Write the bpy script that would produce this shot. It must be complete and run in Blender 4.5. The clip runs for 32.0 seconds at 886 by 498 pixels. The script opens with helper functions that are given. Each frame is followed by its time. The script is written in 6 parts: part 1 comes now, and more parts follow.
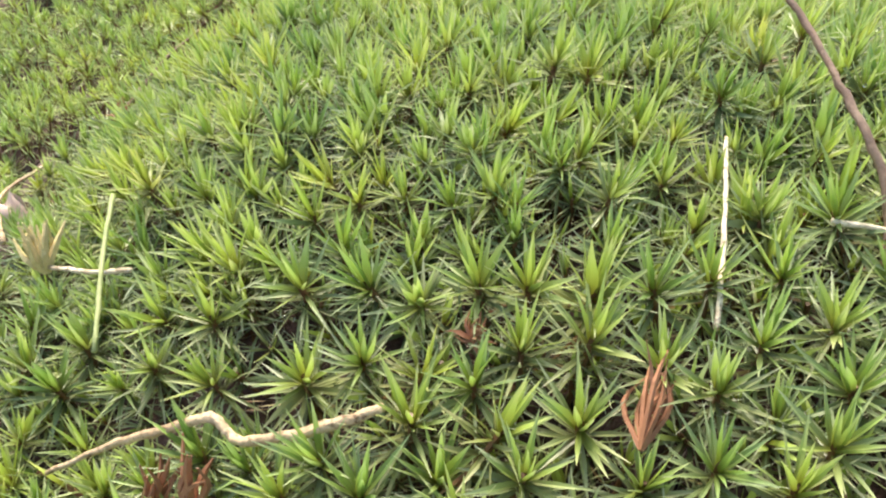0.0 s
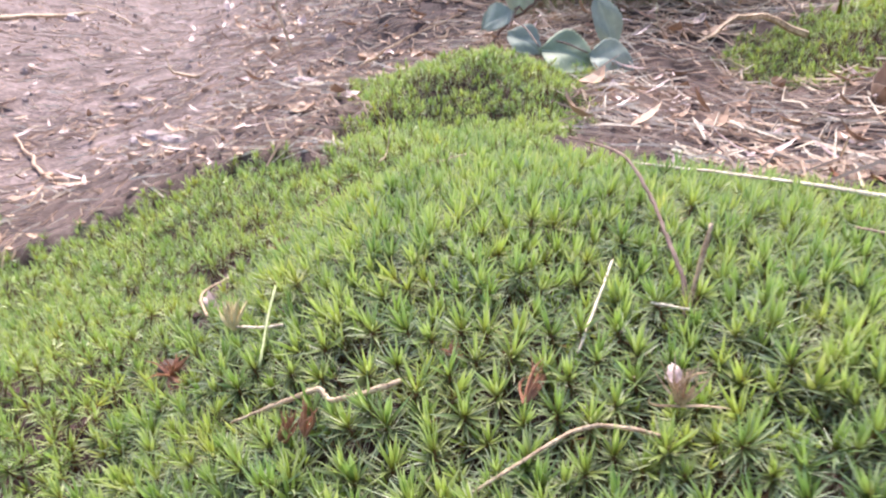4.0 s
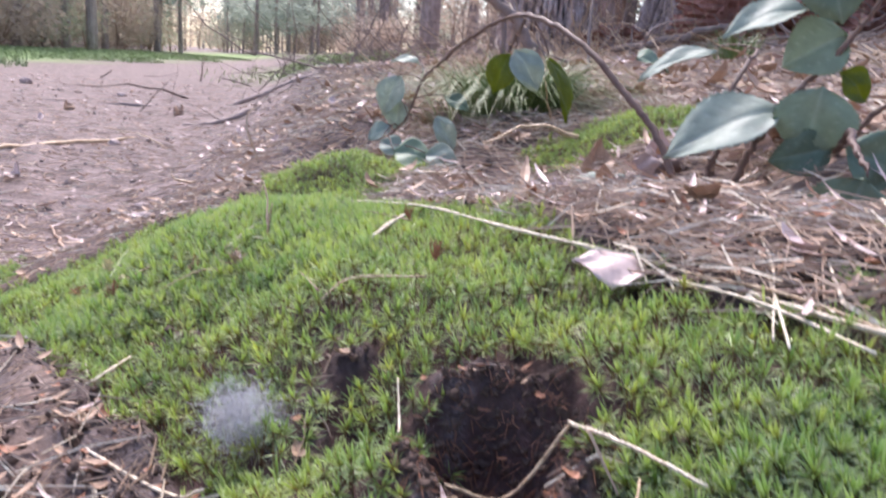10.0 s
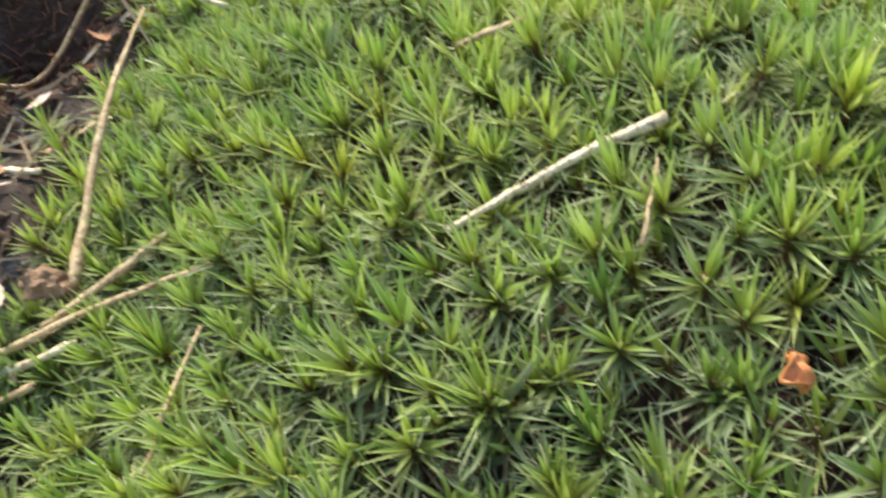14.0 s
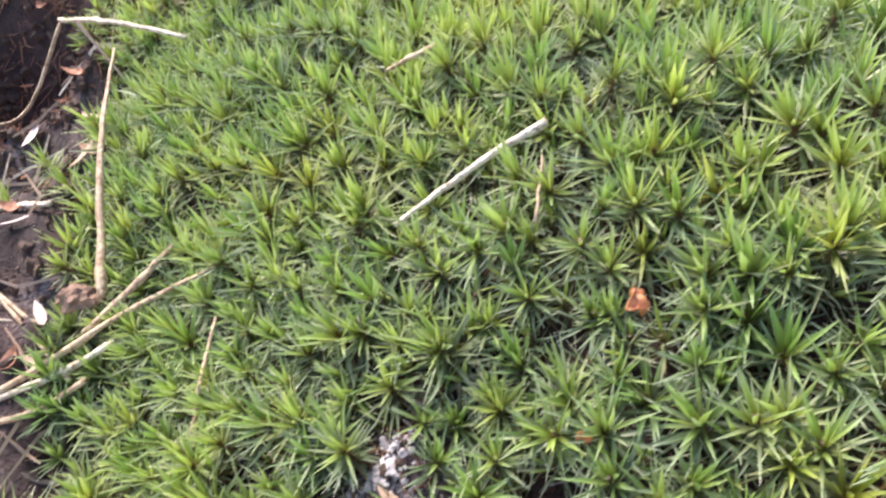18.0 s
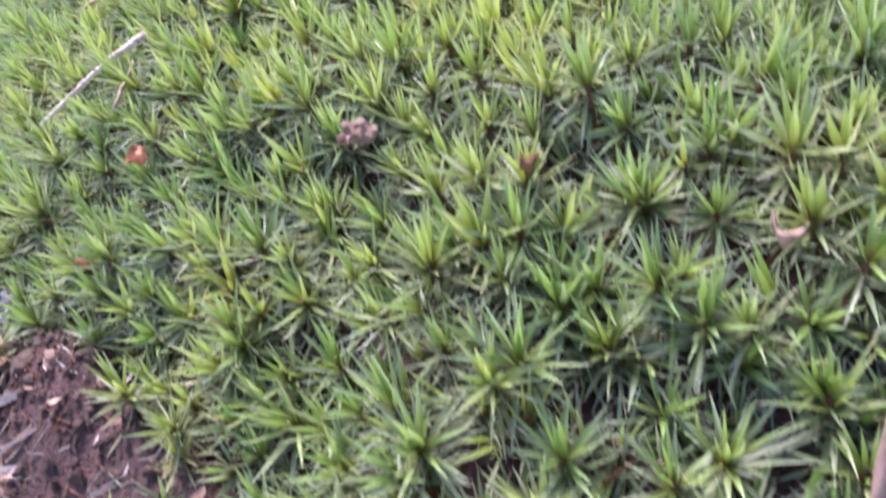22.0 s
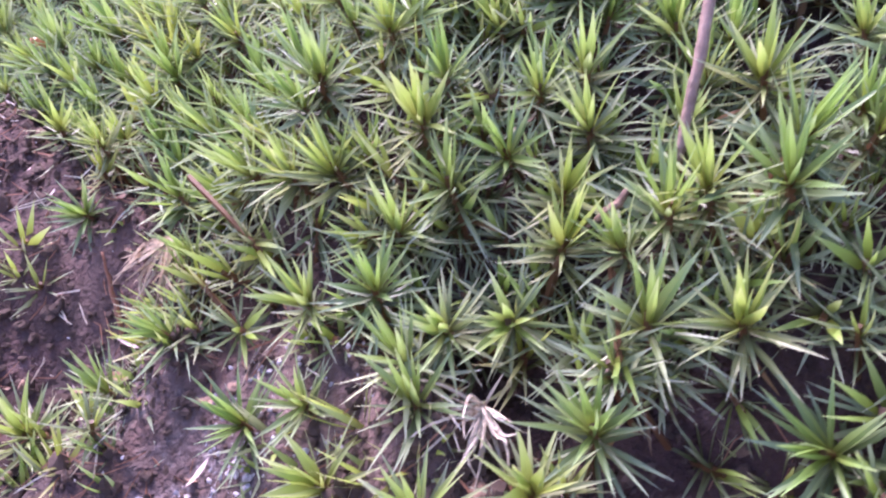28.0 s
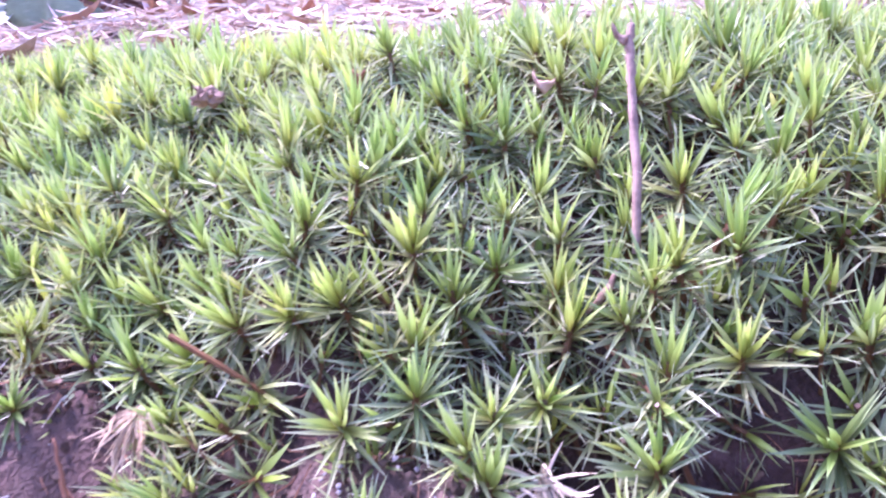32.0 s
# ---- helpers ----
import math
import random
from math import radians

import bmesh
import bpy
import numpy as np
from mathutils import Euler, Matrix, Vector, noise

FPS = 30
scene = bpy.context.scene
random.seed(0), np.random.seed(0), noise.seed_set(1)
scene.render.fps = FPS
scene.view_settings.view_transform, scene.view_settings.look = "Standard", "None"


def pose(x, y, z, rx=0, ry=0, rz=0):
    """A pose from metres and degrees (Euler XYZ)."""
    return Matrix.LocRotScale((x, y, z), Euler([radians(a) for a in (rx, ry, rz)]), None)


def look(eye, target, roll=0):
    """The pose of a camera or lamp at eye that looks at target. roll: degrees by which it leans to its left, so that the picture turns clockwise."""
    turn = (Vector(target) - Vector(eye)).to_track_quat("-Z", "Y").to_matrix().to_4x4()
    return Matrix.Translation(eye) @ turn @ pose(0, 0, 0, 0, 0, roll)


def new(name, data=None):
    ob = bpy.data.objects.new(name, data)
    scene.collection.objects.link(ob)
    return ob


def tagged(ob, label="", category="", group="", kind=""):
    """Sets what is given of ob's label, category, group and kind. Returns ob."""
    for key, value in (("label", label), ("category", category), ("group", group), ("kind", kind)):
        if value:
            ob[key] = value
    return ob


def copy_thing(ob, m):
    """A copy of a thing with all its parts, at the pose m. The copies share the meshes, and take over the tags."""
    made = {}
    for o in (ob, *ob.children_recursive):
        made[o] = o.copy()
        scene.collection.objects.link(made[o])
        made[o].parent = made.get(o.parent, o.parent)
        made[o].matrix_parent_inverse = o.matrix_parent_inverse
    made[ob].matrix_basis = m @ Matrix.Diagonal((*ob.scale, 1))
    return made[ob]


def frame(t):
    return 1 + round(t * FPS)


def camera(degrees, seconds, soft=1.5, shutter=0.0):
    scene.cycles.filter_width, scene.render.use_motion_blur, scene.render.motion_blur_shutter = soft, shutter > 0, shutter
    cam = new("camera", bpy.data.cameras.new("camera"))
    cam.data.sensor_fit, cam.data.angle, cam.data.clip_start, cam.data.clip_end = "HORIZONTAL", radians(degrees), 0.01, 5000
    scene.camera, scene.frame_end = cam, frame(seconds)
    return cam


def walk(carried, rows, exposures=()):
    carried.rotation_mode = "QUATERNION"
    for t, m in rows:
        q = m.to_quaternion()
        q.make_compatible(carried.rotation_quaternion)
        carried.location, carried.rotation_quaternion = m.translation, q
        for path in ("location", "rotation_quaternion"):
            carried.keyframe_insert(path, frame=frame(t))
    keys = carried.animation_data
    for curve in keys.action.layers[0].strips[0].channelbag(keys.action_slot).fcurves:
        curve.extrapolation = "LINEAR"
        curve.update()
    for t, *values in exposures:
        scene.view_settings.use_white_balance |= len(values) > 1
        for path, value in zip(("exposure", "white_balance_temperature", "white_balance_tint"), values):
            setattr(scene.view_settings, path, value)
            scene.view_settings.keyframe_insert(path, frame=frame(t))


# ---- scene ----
cam = camera(58.68, 32.0, soft=2.2, shutter=0.5)
PATH = [
    (0, (0.0314, 0.0796, 0.2411), (0.1826, 0.9209, -0.2779), 8.90),
    (0.5, (0.0291, 0.0742, 0.2415), (0.1660, 0.9298, -0.2576), 8.89),
    (1, (0.0218, 0.0654, 0.2508), (0.1438, 0.9339, -0.2296), 9.53),
    (1.5, (0.0252, 0.0590, 0.2499), (0.1262, 0.9368, -0.2185), 8.84),
    (2, (0.0359, 0.0525, 0.2560), (0.1166, 0.9378, -0.2021), 7.83),
    (2.5, (0.0396, 0.0443, 0.2614), (0.0954, 0.9411, -0.1776), 8.62),
    (4.5, (0.0617, -0.0521, 0.2927), (0.0140, 0.8897, -0.0400), 5.42),
    (5, (0.0773, -0.0860, 0.3225), (0.0029, 0.8656, 0.0243), 5.34),
    (5.5, (0.0971, -0.1193, 0.3412), (-0.0095, 0.8484, 0.1130), 6.24),
    (6, (0.1219, -0.1584, 0.3398), (-0.0095, 0.8191, 0.1750), 5.96),
    (6.5, (0.1421, -0.1894, 0.3509), (-0.0072, 0.7902, 0.2164), 6.67),
    (7, (0.1581, -0.2178, 0.3558), (-0.0124, 0.7615, 0.2465), 6.58),
    (7.5, (0.1790, -0.2502, 0.3547), (-0.0068, 0.7244, 0.2301), 6.11),
    (8, (0.2102, -0.2670, 0.3601), (0.0123, 0.7049, 0.2330), 6.32),
    (8.5, (0.2403, -0.2785, 0.3518), (0.0698, 0.6961, 0.2072), 6.27),
    (9, (0.2504, -0.2924, 0.3461), (0.0994, 0.6821, 0.1802), 5.30),
    (9.5, (0.2624, -0.3049, 0.3301), (0.1339, 0.6693, 0.1447), 5.49),
    (10, (0.2718, -0.3060, 0.3103), (0.1750, 0.6630, 0.0831), 4.58),
    (10.5, (0.2825, -0.3074, 0.2976), (0.2221, 0.6533, 0.0266), 3.51),
    (11, (0.3021, -0.3104, 0.2876), (0.2876, 0.6408, -0.0207), 3.19),
    (11.5, (0.3179, -0.3079, 0.2797), (0.3417, 0.6315, -0.0624), 2.96),
    (12, (0.3375, -0.3009, 0.2688), (0.4019, 0.6191, -0.1180), 2.20),
    (12.5, (0.3411, -0.2996, 0.2712), (0.4414, 0.6024, -0.1486), 2.12),
    (13, (0.3354, -0.2993, 0.2619), (0.4618, 0.5757, -0.2054), 2.21),
    (13.5, (0.3327, -0.2943, 0.2614), (0.4978, 0.5576, -0.2355), 3.32),
    (14, (0.3386, -0.2909, 0.2587), (0.5378, 0.5204, -0.2909), 3.51),
    (14.5, (0.3437, -0.2902, 0.2546), (0.5848, 0.4984, -0.3112), 3.73),
    (16.5, (0.3258, -0.3037, 0.2725), (0.5893, 0.4506, -0.3289), 2.44),
    (17, (0.3270, -0.3071, 0.2739), (0.5935, 0.4427, -0.3317), 1.20),
    (17.5, (0.3284, -0.3138, 0.2830), (0.5736, 0.4294, -0.3396), -1.03),
    (18, (0.3350, -0.3156, 0.2839), (0.5657, 0.4451, -0.3228), -1.96),
    (18.5, (0.3488, -0.3164, 0.2875), (0.5763, 0.4665, -0.2916), -3.31),
    (19, (0.3652, -0.3207, 0.2917), (0.5822, 0.4723, -0.2776), -4.33),
    (19.5, (0.3725, -0.3329, 0.2995), (0.5768, 0.4632, -0.2701), -4.63),
    (20, (0.3754, -0.3410, 0.2980), (0.5678, 0.4650, -0.2619), -5.08),
    (20.5, (0.3900, -0.3491, 0.2934), (0.5708, 0.4605, -0.2650), -5.23),
    (21, (0.3949, -0.3578, 0.2879), (0.5662, 0.4518, -0.2736), -5.44),
    (21.5, (0.4011, -0.3643, 0.2822), (0.5627, 0.4460, -0.2811), -5.46),
    (22, (0.4127, -0.3766, 0.2697), (0.5618, 0.4342, -0.2964), -6.22),
    (22.5, (0.4106, -0.3876, 0.2578), (0.5595, 0.4247, -0.3062), -4.67),
    (23, (0.4151, -0.3972, 0.2495), (0.5484, 0.3895, -0.3533), -5.83),
    (23.5, (0.4218, -0.3989, 0.2375), (0.5461, 0.3999, -0.3511), -5.42),
    (24, (0.4179, -0.4015, 0.2415), (0.5495, 0.3910, -0.3539), -4.40),
    (24.5, (0.4193, -0.4011, 0.2472), (0.5588, 0.3820, -0.3588), -4.19),
    (25, (0.4202, -0.4004, 0.2470), (0.5777, 0.3752, -0.3643), -3.23),
    (25.5, (0.4149, -0.4031, 0.2510), (0.5713, 0.3627, -0.3729), -3.20),
    (27.5, (0.4140, -0.4113, 0.2404), (0.5914, 0.4231, -0.2813), -2.08),
    (28, (0.4107, -0.4129, 0.2292), (0.6177, 0.4508, -0.2304), -0.60),
    (28.5, (0.4051, -0.4141, 0.2249), (0.6220, 0.4698, -0.1896), -0.23),
    (29, (0.4035, -0.4132, 0.2291), (0.6614, 0.4652, -0.1734), -1.75),
    (29.5, (0.3850, -0.4204, 0.2277), (0.6896, 0.4552, -0.1473), -1.34),
    (30, (0.3838, -0.4151, 0.2230), (0.7652, 0.4462, -0.1126), -2.31),
    (30.5, (0.3811, -0.4175, 0.2114), (0.8068, 0.4382, -0.0830), -1.76),
    (31, (0.3783, -0.4142, 0.2135), (0.8690, 0.4260, -0.0176), -0.50),
    (31.5, (0.3725, -0.4147, 0.2185), (0.8985, 0.4109, 0.0145), -0.97),
    (32, (0.3777, -0.4127, 0.2207), (0.9174, 0.4059, 0.0242), -1.65),
]
walk(cam, [(t, look(eye, target, roll)) for t, eye, target, roll in PATH],
     [(0, 1.4, 7600, 6), (1, 1.5, 7000, 12), (2.5, 1.5, 6700, 19), (5, 1.48, 6350, 24), (6, 1.55, 6150, 26), (8, 1.24, 6080, 23), (11, 1.12, 6450, 20), (13, 1.1, 7500, 5), (14, 1.15, 7700, -1), (17, 1.5, 7000, 11),
      (20, 1.5, 6050, 29), (22, 1.5, 5850, 37), (23, 1.63, 5980, 42), (25, 1.80, 5840, 46), (28, 1.8, 5770, 50), (30, 2.0, 5720, 51), (32, 2.25, 5430, 60)])

# ---- world, sun, sky ----
world = bpy.data.worlds.new("world")
scene.world = world
world.use_nodes = True
wn = world.node_tree.nodes
sky = wn.new("ShaderNodeTexSky")
sky.sky_type, sky.sun_disc = "NISHITA", False
sky.sun_elevation, sky.sun_rotation = radians(56), radians(-17)
sky.air_density, sky.dust_density, sky.ozone_density = 1.0, 1.5, 1.0
wn["Background"].inputs["Strength"].default_value = 0.13
world.node_tree.links.new(sky.outputs[0], wn["Background"].inputs["Color"])
sun = new("sun", bpy.data.lights.new("sun", "SUN"))
sun.data.energy, sun.data.angle, sun.data.color = 4.0, radians(26), (1.0, 0.95, 0.88)
sun.matrix_world = look((0, 0, 0), (0.164, -0.535, -0.829))

# ---- materials ----
def mat(name, rough=0.7):
    m = bpy.data.materials.new(name)
    m.use_nodes = True
    t = m.node_tree
    b = t.nodes["Principled BSDF"]
    b.inputs["Roughness"].default_value = rough
    return m, t, b


def link(t, a, b):
    t.links.new(a, b)


def ramp(t, fac, stops):
    r = t.nodes.new("ShaderNodeValToRGB")
    e = r.color_ramp.elements
    while len(e) < len(stops):
        e.new(0.5)
    for k, (p, c) in zip(e, stops):
        k.position, k.color = p, (*c, 1)
    link(t, fac, r.inputs[0])
    return r.outputs[0]


def tex(t, scale, detail=6, kind="noise", coord=None, rough=0.6):
    n = t.nodes.new("ShaderNodeTexNoise" if kind == "noise" else "ShaderNodeTexVoronoi")
    n.inputs["Scale"].default_value = scale
    if kind == "noise":
        n.inputs["Detail"].default_value = detail
        n.inputs["Roughness"].default_value = rough
    if coord is None:
        coord = t.nodes.new("ShaderNodeTexCoord").outputs["Object"]
    link(t, coord, n.inputs["Vector"])
    return n.outputs[0]


def mix(t, fac, a, b, mode="MIX"):
    m = t.nodes.new("ShaderNodeMix")
    m.data_type, m.blend_type = "RGBA", mode
    for s, v in ((m.inputs[0], fac), (m.inputs[6], a), (m.inputs[7], b)):
        if isinstance(v, (int, float)):
            s.default_value = v
        elif isinstance(v, tuple):
            s.default_value = (*v, 1)
        else:
            link(t, v, s)
    return m.outputs[2]


def bump(t, b, height, strength, distance):
    n = t.nodes.new("ShaderNodeBump")
    n.inputs["Strength"].default_value, n.inputs["Distance"].default_value = strength, distance
    link(t, height, n.inputs["Height"])
    link(t, n.outputs[0], b.inputs["Normal"])


def attr(t, name):
    n = t.nodes.new("ShaderNodeAttribute")
    n.attribute_name = name
    s = t.nodes.new("ShaderNodeSeparateColor")
    link(t, n.outputs["Color"], s.inputs[0])
    return s.outputs


def stretched(t, sx, sy, sz):
    m = t.nodes.new("ShaderNodeMapping")
    m.inputs["Scale"].default_value = (sx, sy, sz)
    link(t, t.nodes.new("ShaderNodeTexCoord").outputs["Object"], m.inputs["Vector"])
    return m.outputs[0]


def thin(t, b, colour, share):
    """Lets part of the light through a thin leaf."""
    tr = t.nodes.new("ShaderNodeBsdfTranslucent")
    link(t, colour, tr.inputs["Color"])
    m = t.nodes.new("ShaderNodeMixShader")
    m.inputs[0].default_value = share
    link(t, b.outputs[0], m.inputs[1])
    link(t, tr.outputs[0], m.inputs[2])
    link(t, m.outputs[0], t.nodes["Material Output"].inputs["Surface"])


def plain(name, a, b, scale, rough, fine=None, height=0.0005):
    """Two tones mixed by noise at a coarse and a fine scale, with a little relief."""
    m, t, p = mat(name, rough)
    c1 = ramp(t, tex(t, scale), [(0.3, a), (0.7, b)])
    n2 = tex(t, fine or scale * 9, 4)
    c2 = mix(t, n2, tuple(0.7 * v for v in a), tuple(min(1, 1.25 * v) for v in b))
    link(t, mix(t, 0.4, c1, c2), p.inputs["Base Color"])
    bump(t, p, n2, 0.6, height)
    return m


def moss_material():
    m, t, p = mat("moss_leaf", 0.42)
    a = attr(t, "leaf")
    # Old leaves: shade of the gaps painted into dark bases, sheen into pale tips.
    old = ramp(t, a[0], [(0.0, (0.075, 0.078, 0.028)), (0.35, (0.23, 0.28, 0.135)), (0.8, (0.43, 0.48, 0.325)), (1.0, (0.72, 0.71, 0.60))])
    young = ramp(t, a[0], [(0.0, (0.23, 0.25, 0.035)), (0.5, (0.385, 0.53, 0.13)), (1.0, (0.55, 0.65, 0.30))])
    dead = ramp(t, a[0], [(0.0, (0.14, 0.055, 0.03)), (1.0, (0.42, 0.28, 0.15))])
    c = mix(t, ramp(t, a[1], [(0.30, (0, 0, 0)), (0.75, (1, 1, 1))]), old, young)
    c = mix(t, ramp(t, a[1], [(0.03, (1, 1, 1)), (0.09, (0, 0, 0))]), c, dead)
    tone = ramp(t, a[2], [(0.0, (0.72, 0.84, 0.74)), (0.5, (1.0, 1.0, 1.0)), (0.93, (1.06, 1.03, 0.90)), (1.0, (1.14, 1.0, 0.78))])
    c = mix(t, 1.0, c, tone, "MULTIPLY")
    patch = ramp(t, tex(t, 26, 3), [(0.32, (0.70, 0.78, 0.80)), (0.5, (1.0, 1.0, 1.0)), (0.7, (1.15, 1.08, 0.85))])
    c = mix(t, 1.0, c, patch, "MULTIPLY")
    link(t, c, p.inputs["Base Color"])
    p.inputs["Specular IOR Level"].default_value = 0.55
    thin(t, p, c, 0.35)
    return m


MOSS = moss_material()


def ground_material():
    m, t, p = mat("ground_soil", 0.9)
    z = attr(t, "zone")
    geo = t.nodes.new("ShaderNodeTexCoord").outputs["Object"]
    track = ramp(t, tex(t, 14, 8, coord=geo), [(0.3, (0.085, 0.060, 0.054)), (0.5, (0.185, 0.140, 0.132)), (0.72, (0.32, 0.258, 0.248))])
    fleck = ramp(t, tex(t, 130, 5, coord=geo), [(0.35, (0.35, 0.30, 0.30)), (0.47, (0.9, 0.86, 0.85)), (0.55, (1.0, 0.97, 0.96)), (0.68, (1.7, 1.65, 1.6))])
    track = mix(t, 1.0, track, fleck, "MULTIPLY")
    peat = ramp(t, tex(t, 60, 8, coord=geo), [(0.3, (0.015, 0.009, 0.009)), (0.5, (0.045, 0.028, 0.027)), (0.65, (0.11, 0.072, 0.066)), (0.8, (0.36, 0.30, 0.30))])
    sand = ramp(t, tex(t, 900, 4, coord=geo), [(0.35, (0.10, 0.08, 0.08)), (0.55, (0.27, 0.23, 0.235)), (0.75, (0.56, 0.51, 0.52))])
    red = ramp(t, tex(t, 170, 6, coord=geo), [(0.3, (0.032, 0.017, 0.015)), (0.6, (0.115, 0.060, 0.052)), (0.8, (0.30, 0.19, 0.17))])
    s = attr(t, "sandy")
    peat = mix(t, s[1], peat, red)
    worn = mix(t, 1.0, ramp(t, tex(t, 240, 5, coord=geo), [(0.40, (0.1, 0.1, 0.1)), (0.58, (1, 1, 1))]), s[0], "MULTIPLY")
    peat = mix(t, worn, peat, sand)
    litter = ramp(t, tex(t, 45, 8, coord=geo), [(0.3, (0.12, 0.078, 0.062)), (0.55, (0.30, 0.205, 0.165)), (0.75, (0.52, 0.40, 0.33))])
    grass = ramp(t, tex(t, 9, 8, coord=geo), [(0.3, (0.12, 0.19, 0.06)), (0.7, (0.25, 0.36, 0.12))])
    c = mix(t, z[0], peat, track)
    c = mix(t, z[1], c, litter)
    c = mix(t, z[2], c, grass)
    link(t, c, p.inputs["Base Color"])
    h = mix(t, 0.5, tex(t, 220, 6, coord=geo), tex(t, 1100, 3, coord=geo))
    bump(t, p, h, 0.9, 0.004)
    return m


GROUND = ground_material()
def straw_material(name, dark, light):
    m, t, p = mat(name, 0.55)
    co = t.nodes.new("ShaderNodeTexCoord").outputs["Object"]
    c = ramp(t, tex(t, 220, 6, coord=co), [(0.33, dark), (0.6, light)])
    speck = ramp(t, tex(t, 1100, 4, coord=co), [(0.34, (0.35, 0.27, 0.22)), (0.46, (1, 1, 1)), (0.7, (1.15, 1.12, 1.1))])
    link(t, mix(t, 0.9, c, speck, "MULTIPLY"), p.inputs["Base Color"])
    bump(t, p, tex(t, 1600, 4, coord=co), 0.8, 0.0004)
    return m


STRAW = straw_material("dry_straw", (0.30, 0.19, 0.11), (0.60, 0.46, 0.31))
PALE_STRAW = straw_material("bleached_straw", (0.50, 0.39, 0.27), (0.80, 0.71, 0.57))
NEEDLE = plain("pine_needle", (0.27, 0.17, 0.12), (0.56, 0.42, 0.31), 30, 0.55, 400, 0.0002)
RUST = plain("rust_brown_leaf", (0.22, 0.085, 0.045), (0.44, 0.21, 0.12), 90, 0.6, 900, 0.0003)
TWIG = plain("grey_brown_twig", (0.12, 0.065, 0.048), (0.42, 0.29, 0.225), 260, 0.75, 1500, 0.0004)
DEAD_LEAF = plain("dead_leaf", (0.24, 0.135, 0.085), (0.52, 0.36, 0.25), 30, 0.6, 250, 0.0005)
PALE_LEAF = plain("pale_pinkish_leaf", (0.42, 0.29, 0.26), (0.68, 0.54, 0.50), 40, 0.45, 300, 0.0005)
STONE = plain("pale_stone", (0.50, 0.42, 0.37), (0.82, 0.73, 0.66), 45, 0.95, 260, 0.006)
CHIP = plain("chip_of_bark", (0.05, 0.03, 0.022), (0.48, 0.30, 0.21), 300, 0.8, 1500, 0.0012)
GREEN_STEM = plain("green_stem", (0.20, 0.26, 0.09), (0.42, 0.46, 0.22), 120, 0.5, 900, 0.0002)
HUSK = plain("yellow_husk", (0.48, 0.37, 0.15), (0.78, 0.67, 0.40), 200, 0.6, 1500, 0.0003)
DEAD_WOOD = plain("dead_wood", (0.11, 0.08, 0.07), (0.30, 0.235, 0.205), 30, 0.8, 300, 0.002)
FLUFF = plain("grey_fluff", (0.40, 0.39, 0.41), (0.66, 0.65, 0.67), 90, 0.9)
ORANGE = plain("orange_bud_scale", (0.42, 0.13, 0.05), (0.64, 0.27, 0.11), 400, 0.35, 2500, 0.0002)


def bark_material(name, dark, light, sx, sz, depth, fissured=False):
    m, t, p = mat(name, 0.9)
    co = stretched(t, sx, sx, sz)
    n = tex(t, 1.0, 8, coord=co, rough=0.65)
    v = tex(t, 1.6, 4, "voronoi", coord=co)
    c = ramp(t, n, [(0.32, tuple(0.45 * k for k in dark)), (0.5, dark), (0.7, light)])
    c = mix(t, ramp(t, tex(t, 3.0, 3), [(0.35, (0, 0, 0)), (0.7, (0.5, 0.5, 0.5))]), c, tuple(0.8 * k for k in light))
    if fissured:
        fibre = tex(t, 1.0, 6, coord=stretched(t, 62, 62, 24), rough=0.7)
        c = mix(t, 1.0, c, ramp(t, fibre, [(0.34, (0.62, 0.58, 0.57)), (0.5, (1, 1, 1)), (0.7, (1.25, 1.22, 1.2))]), "MULTIPLY")
        # Cracks are darkened by depth: shade of the relief put into the colour.
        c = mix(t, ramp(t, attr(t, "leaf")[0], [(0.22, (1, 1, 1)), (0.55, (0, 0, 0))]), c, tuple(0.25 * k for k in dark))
    link(t, c, p.inputs["Base Color"])
    bump(t, p, mix(t, 0.5, fibre if fissured else n, v), 1.0, depth)
    return m


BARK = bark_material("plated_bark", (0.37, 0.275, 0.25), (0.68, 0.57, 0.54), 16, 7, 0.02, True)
# Pine bark is lightened too, haze before the far trunks put into its colour.
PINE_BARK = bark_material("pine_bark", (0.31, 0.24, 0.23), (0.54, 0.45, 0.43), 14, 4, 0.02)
ROOT = plain("worn_root", (0.21, 0.16, 0.145), (0.42, 0.34, 0.31), 25, 0.85, 220, 0.002)
ROOT_RED = plain("red_crumbling_soil", (0.17, 0.066, 0.05), (0.48, 0.24, 0.18), 9, 0.95, 70, 0.02)


def leaf_material(name, top, vein, back_share, rough):
    m, t, p = mat(name, rough)
    a = attr(t, "leaf")
    c = mix(t, a[0], top, vein)
    c = mix(t, 0.5, c, ramp(t, tex(t, 60, 5), [(0.3, tuple(0.6 * k for k in top)), (0.7, tuple(min(1, 1.4 * k) for k in top))]))
    link(t, c, p.inputs["Base Color"])
    bump(t, p, tex(t, 380, 4), 0.35, 0.0005)
    thin(t, p, c, back_share)
    return m


# One green leaf in dark, mid and pale copies, light and shade painted in.
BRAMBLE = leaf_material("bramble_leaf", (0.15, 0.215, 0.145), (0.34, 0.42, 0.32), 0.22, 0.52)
BRAMBLE_LIT = leaf_material("lit_bramble_leaf", (0.42, 0.49, 0.41), (0.62, 0.68, 0.60), 0.42, 0.54)
BRAMBLE_HALF_LIT = leaf_material("half_lit_bramble_leaf", (0.29, 0.37, 0.25), (0.50, 0.58, 0.45), 0.32, 0.54)
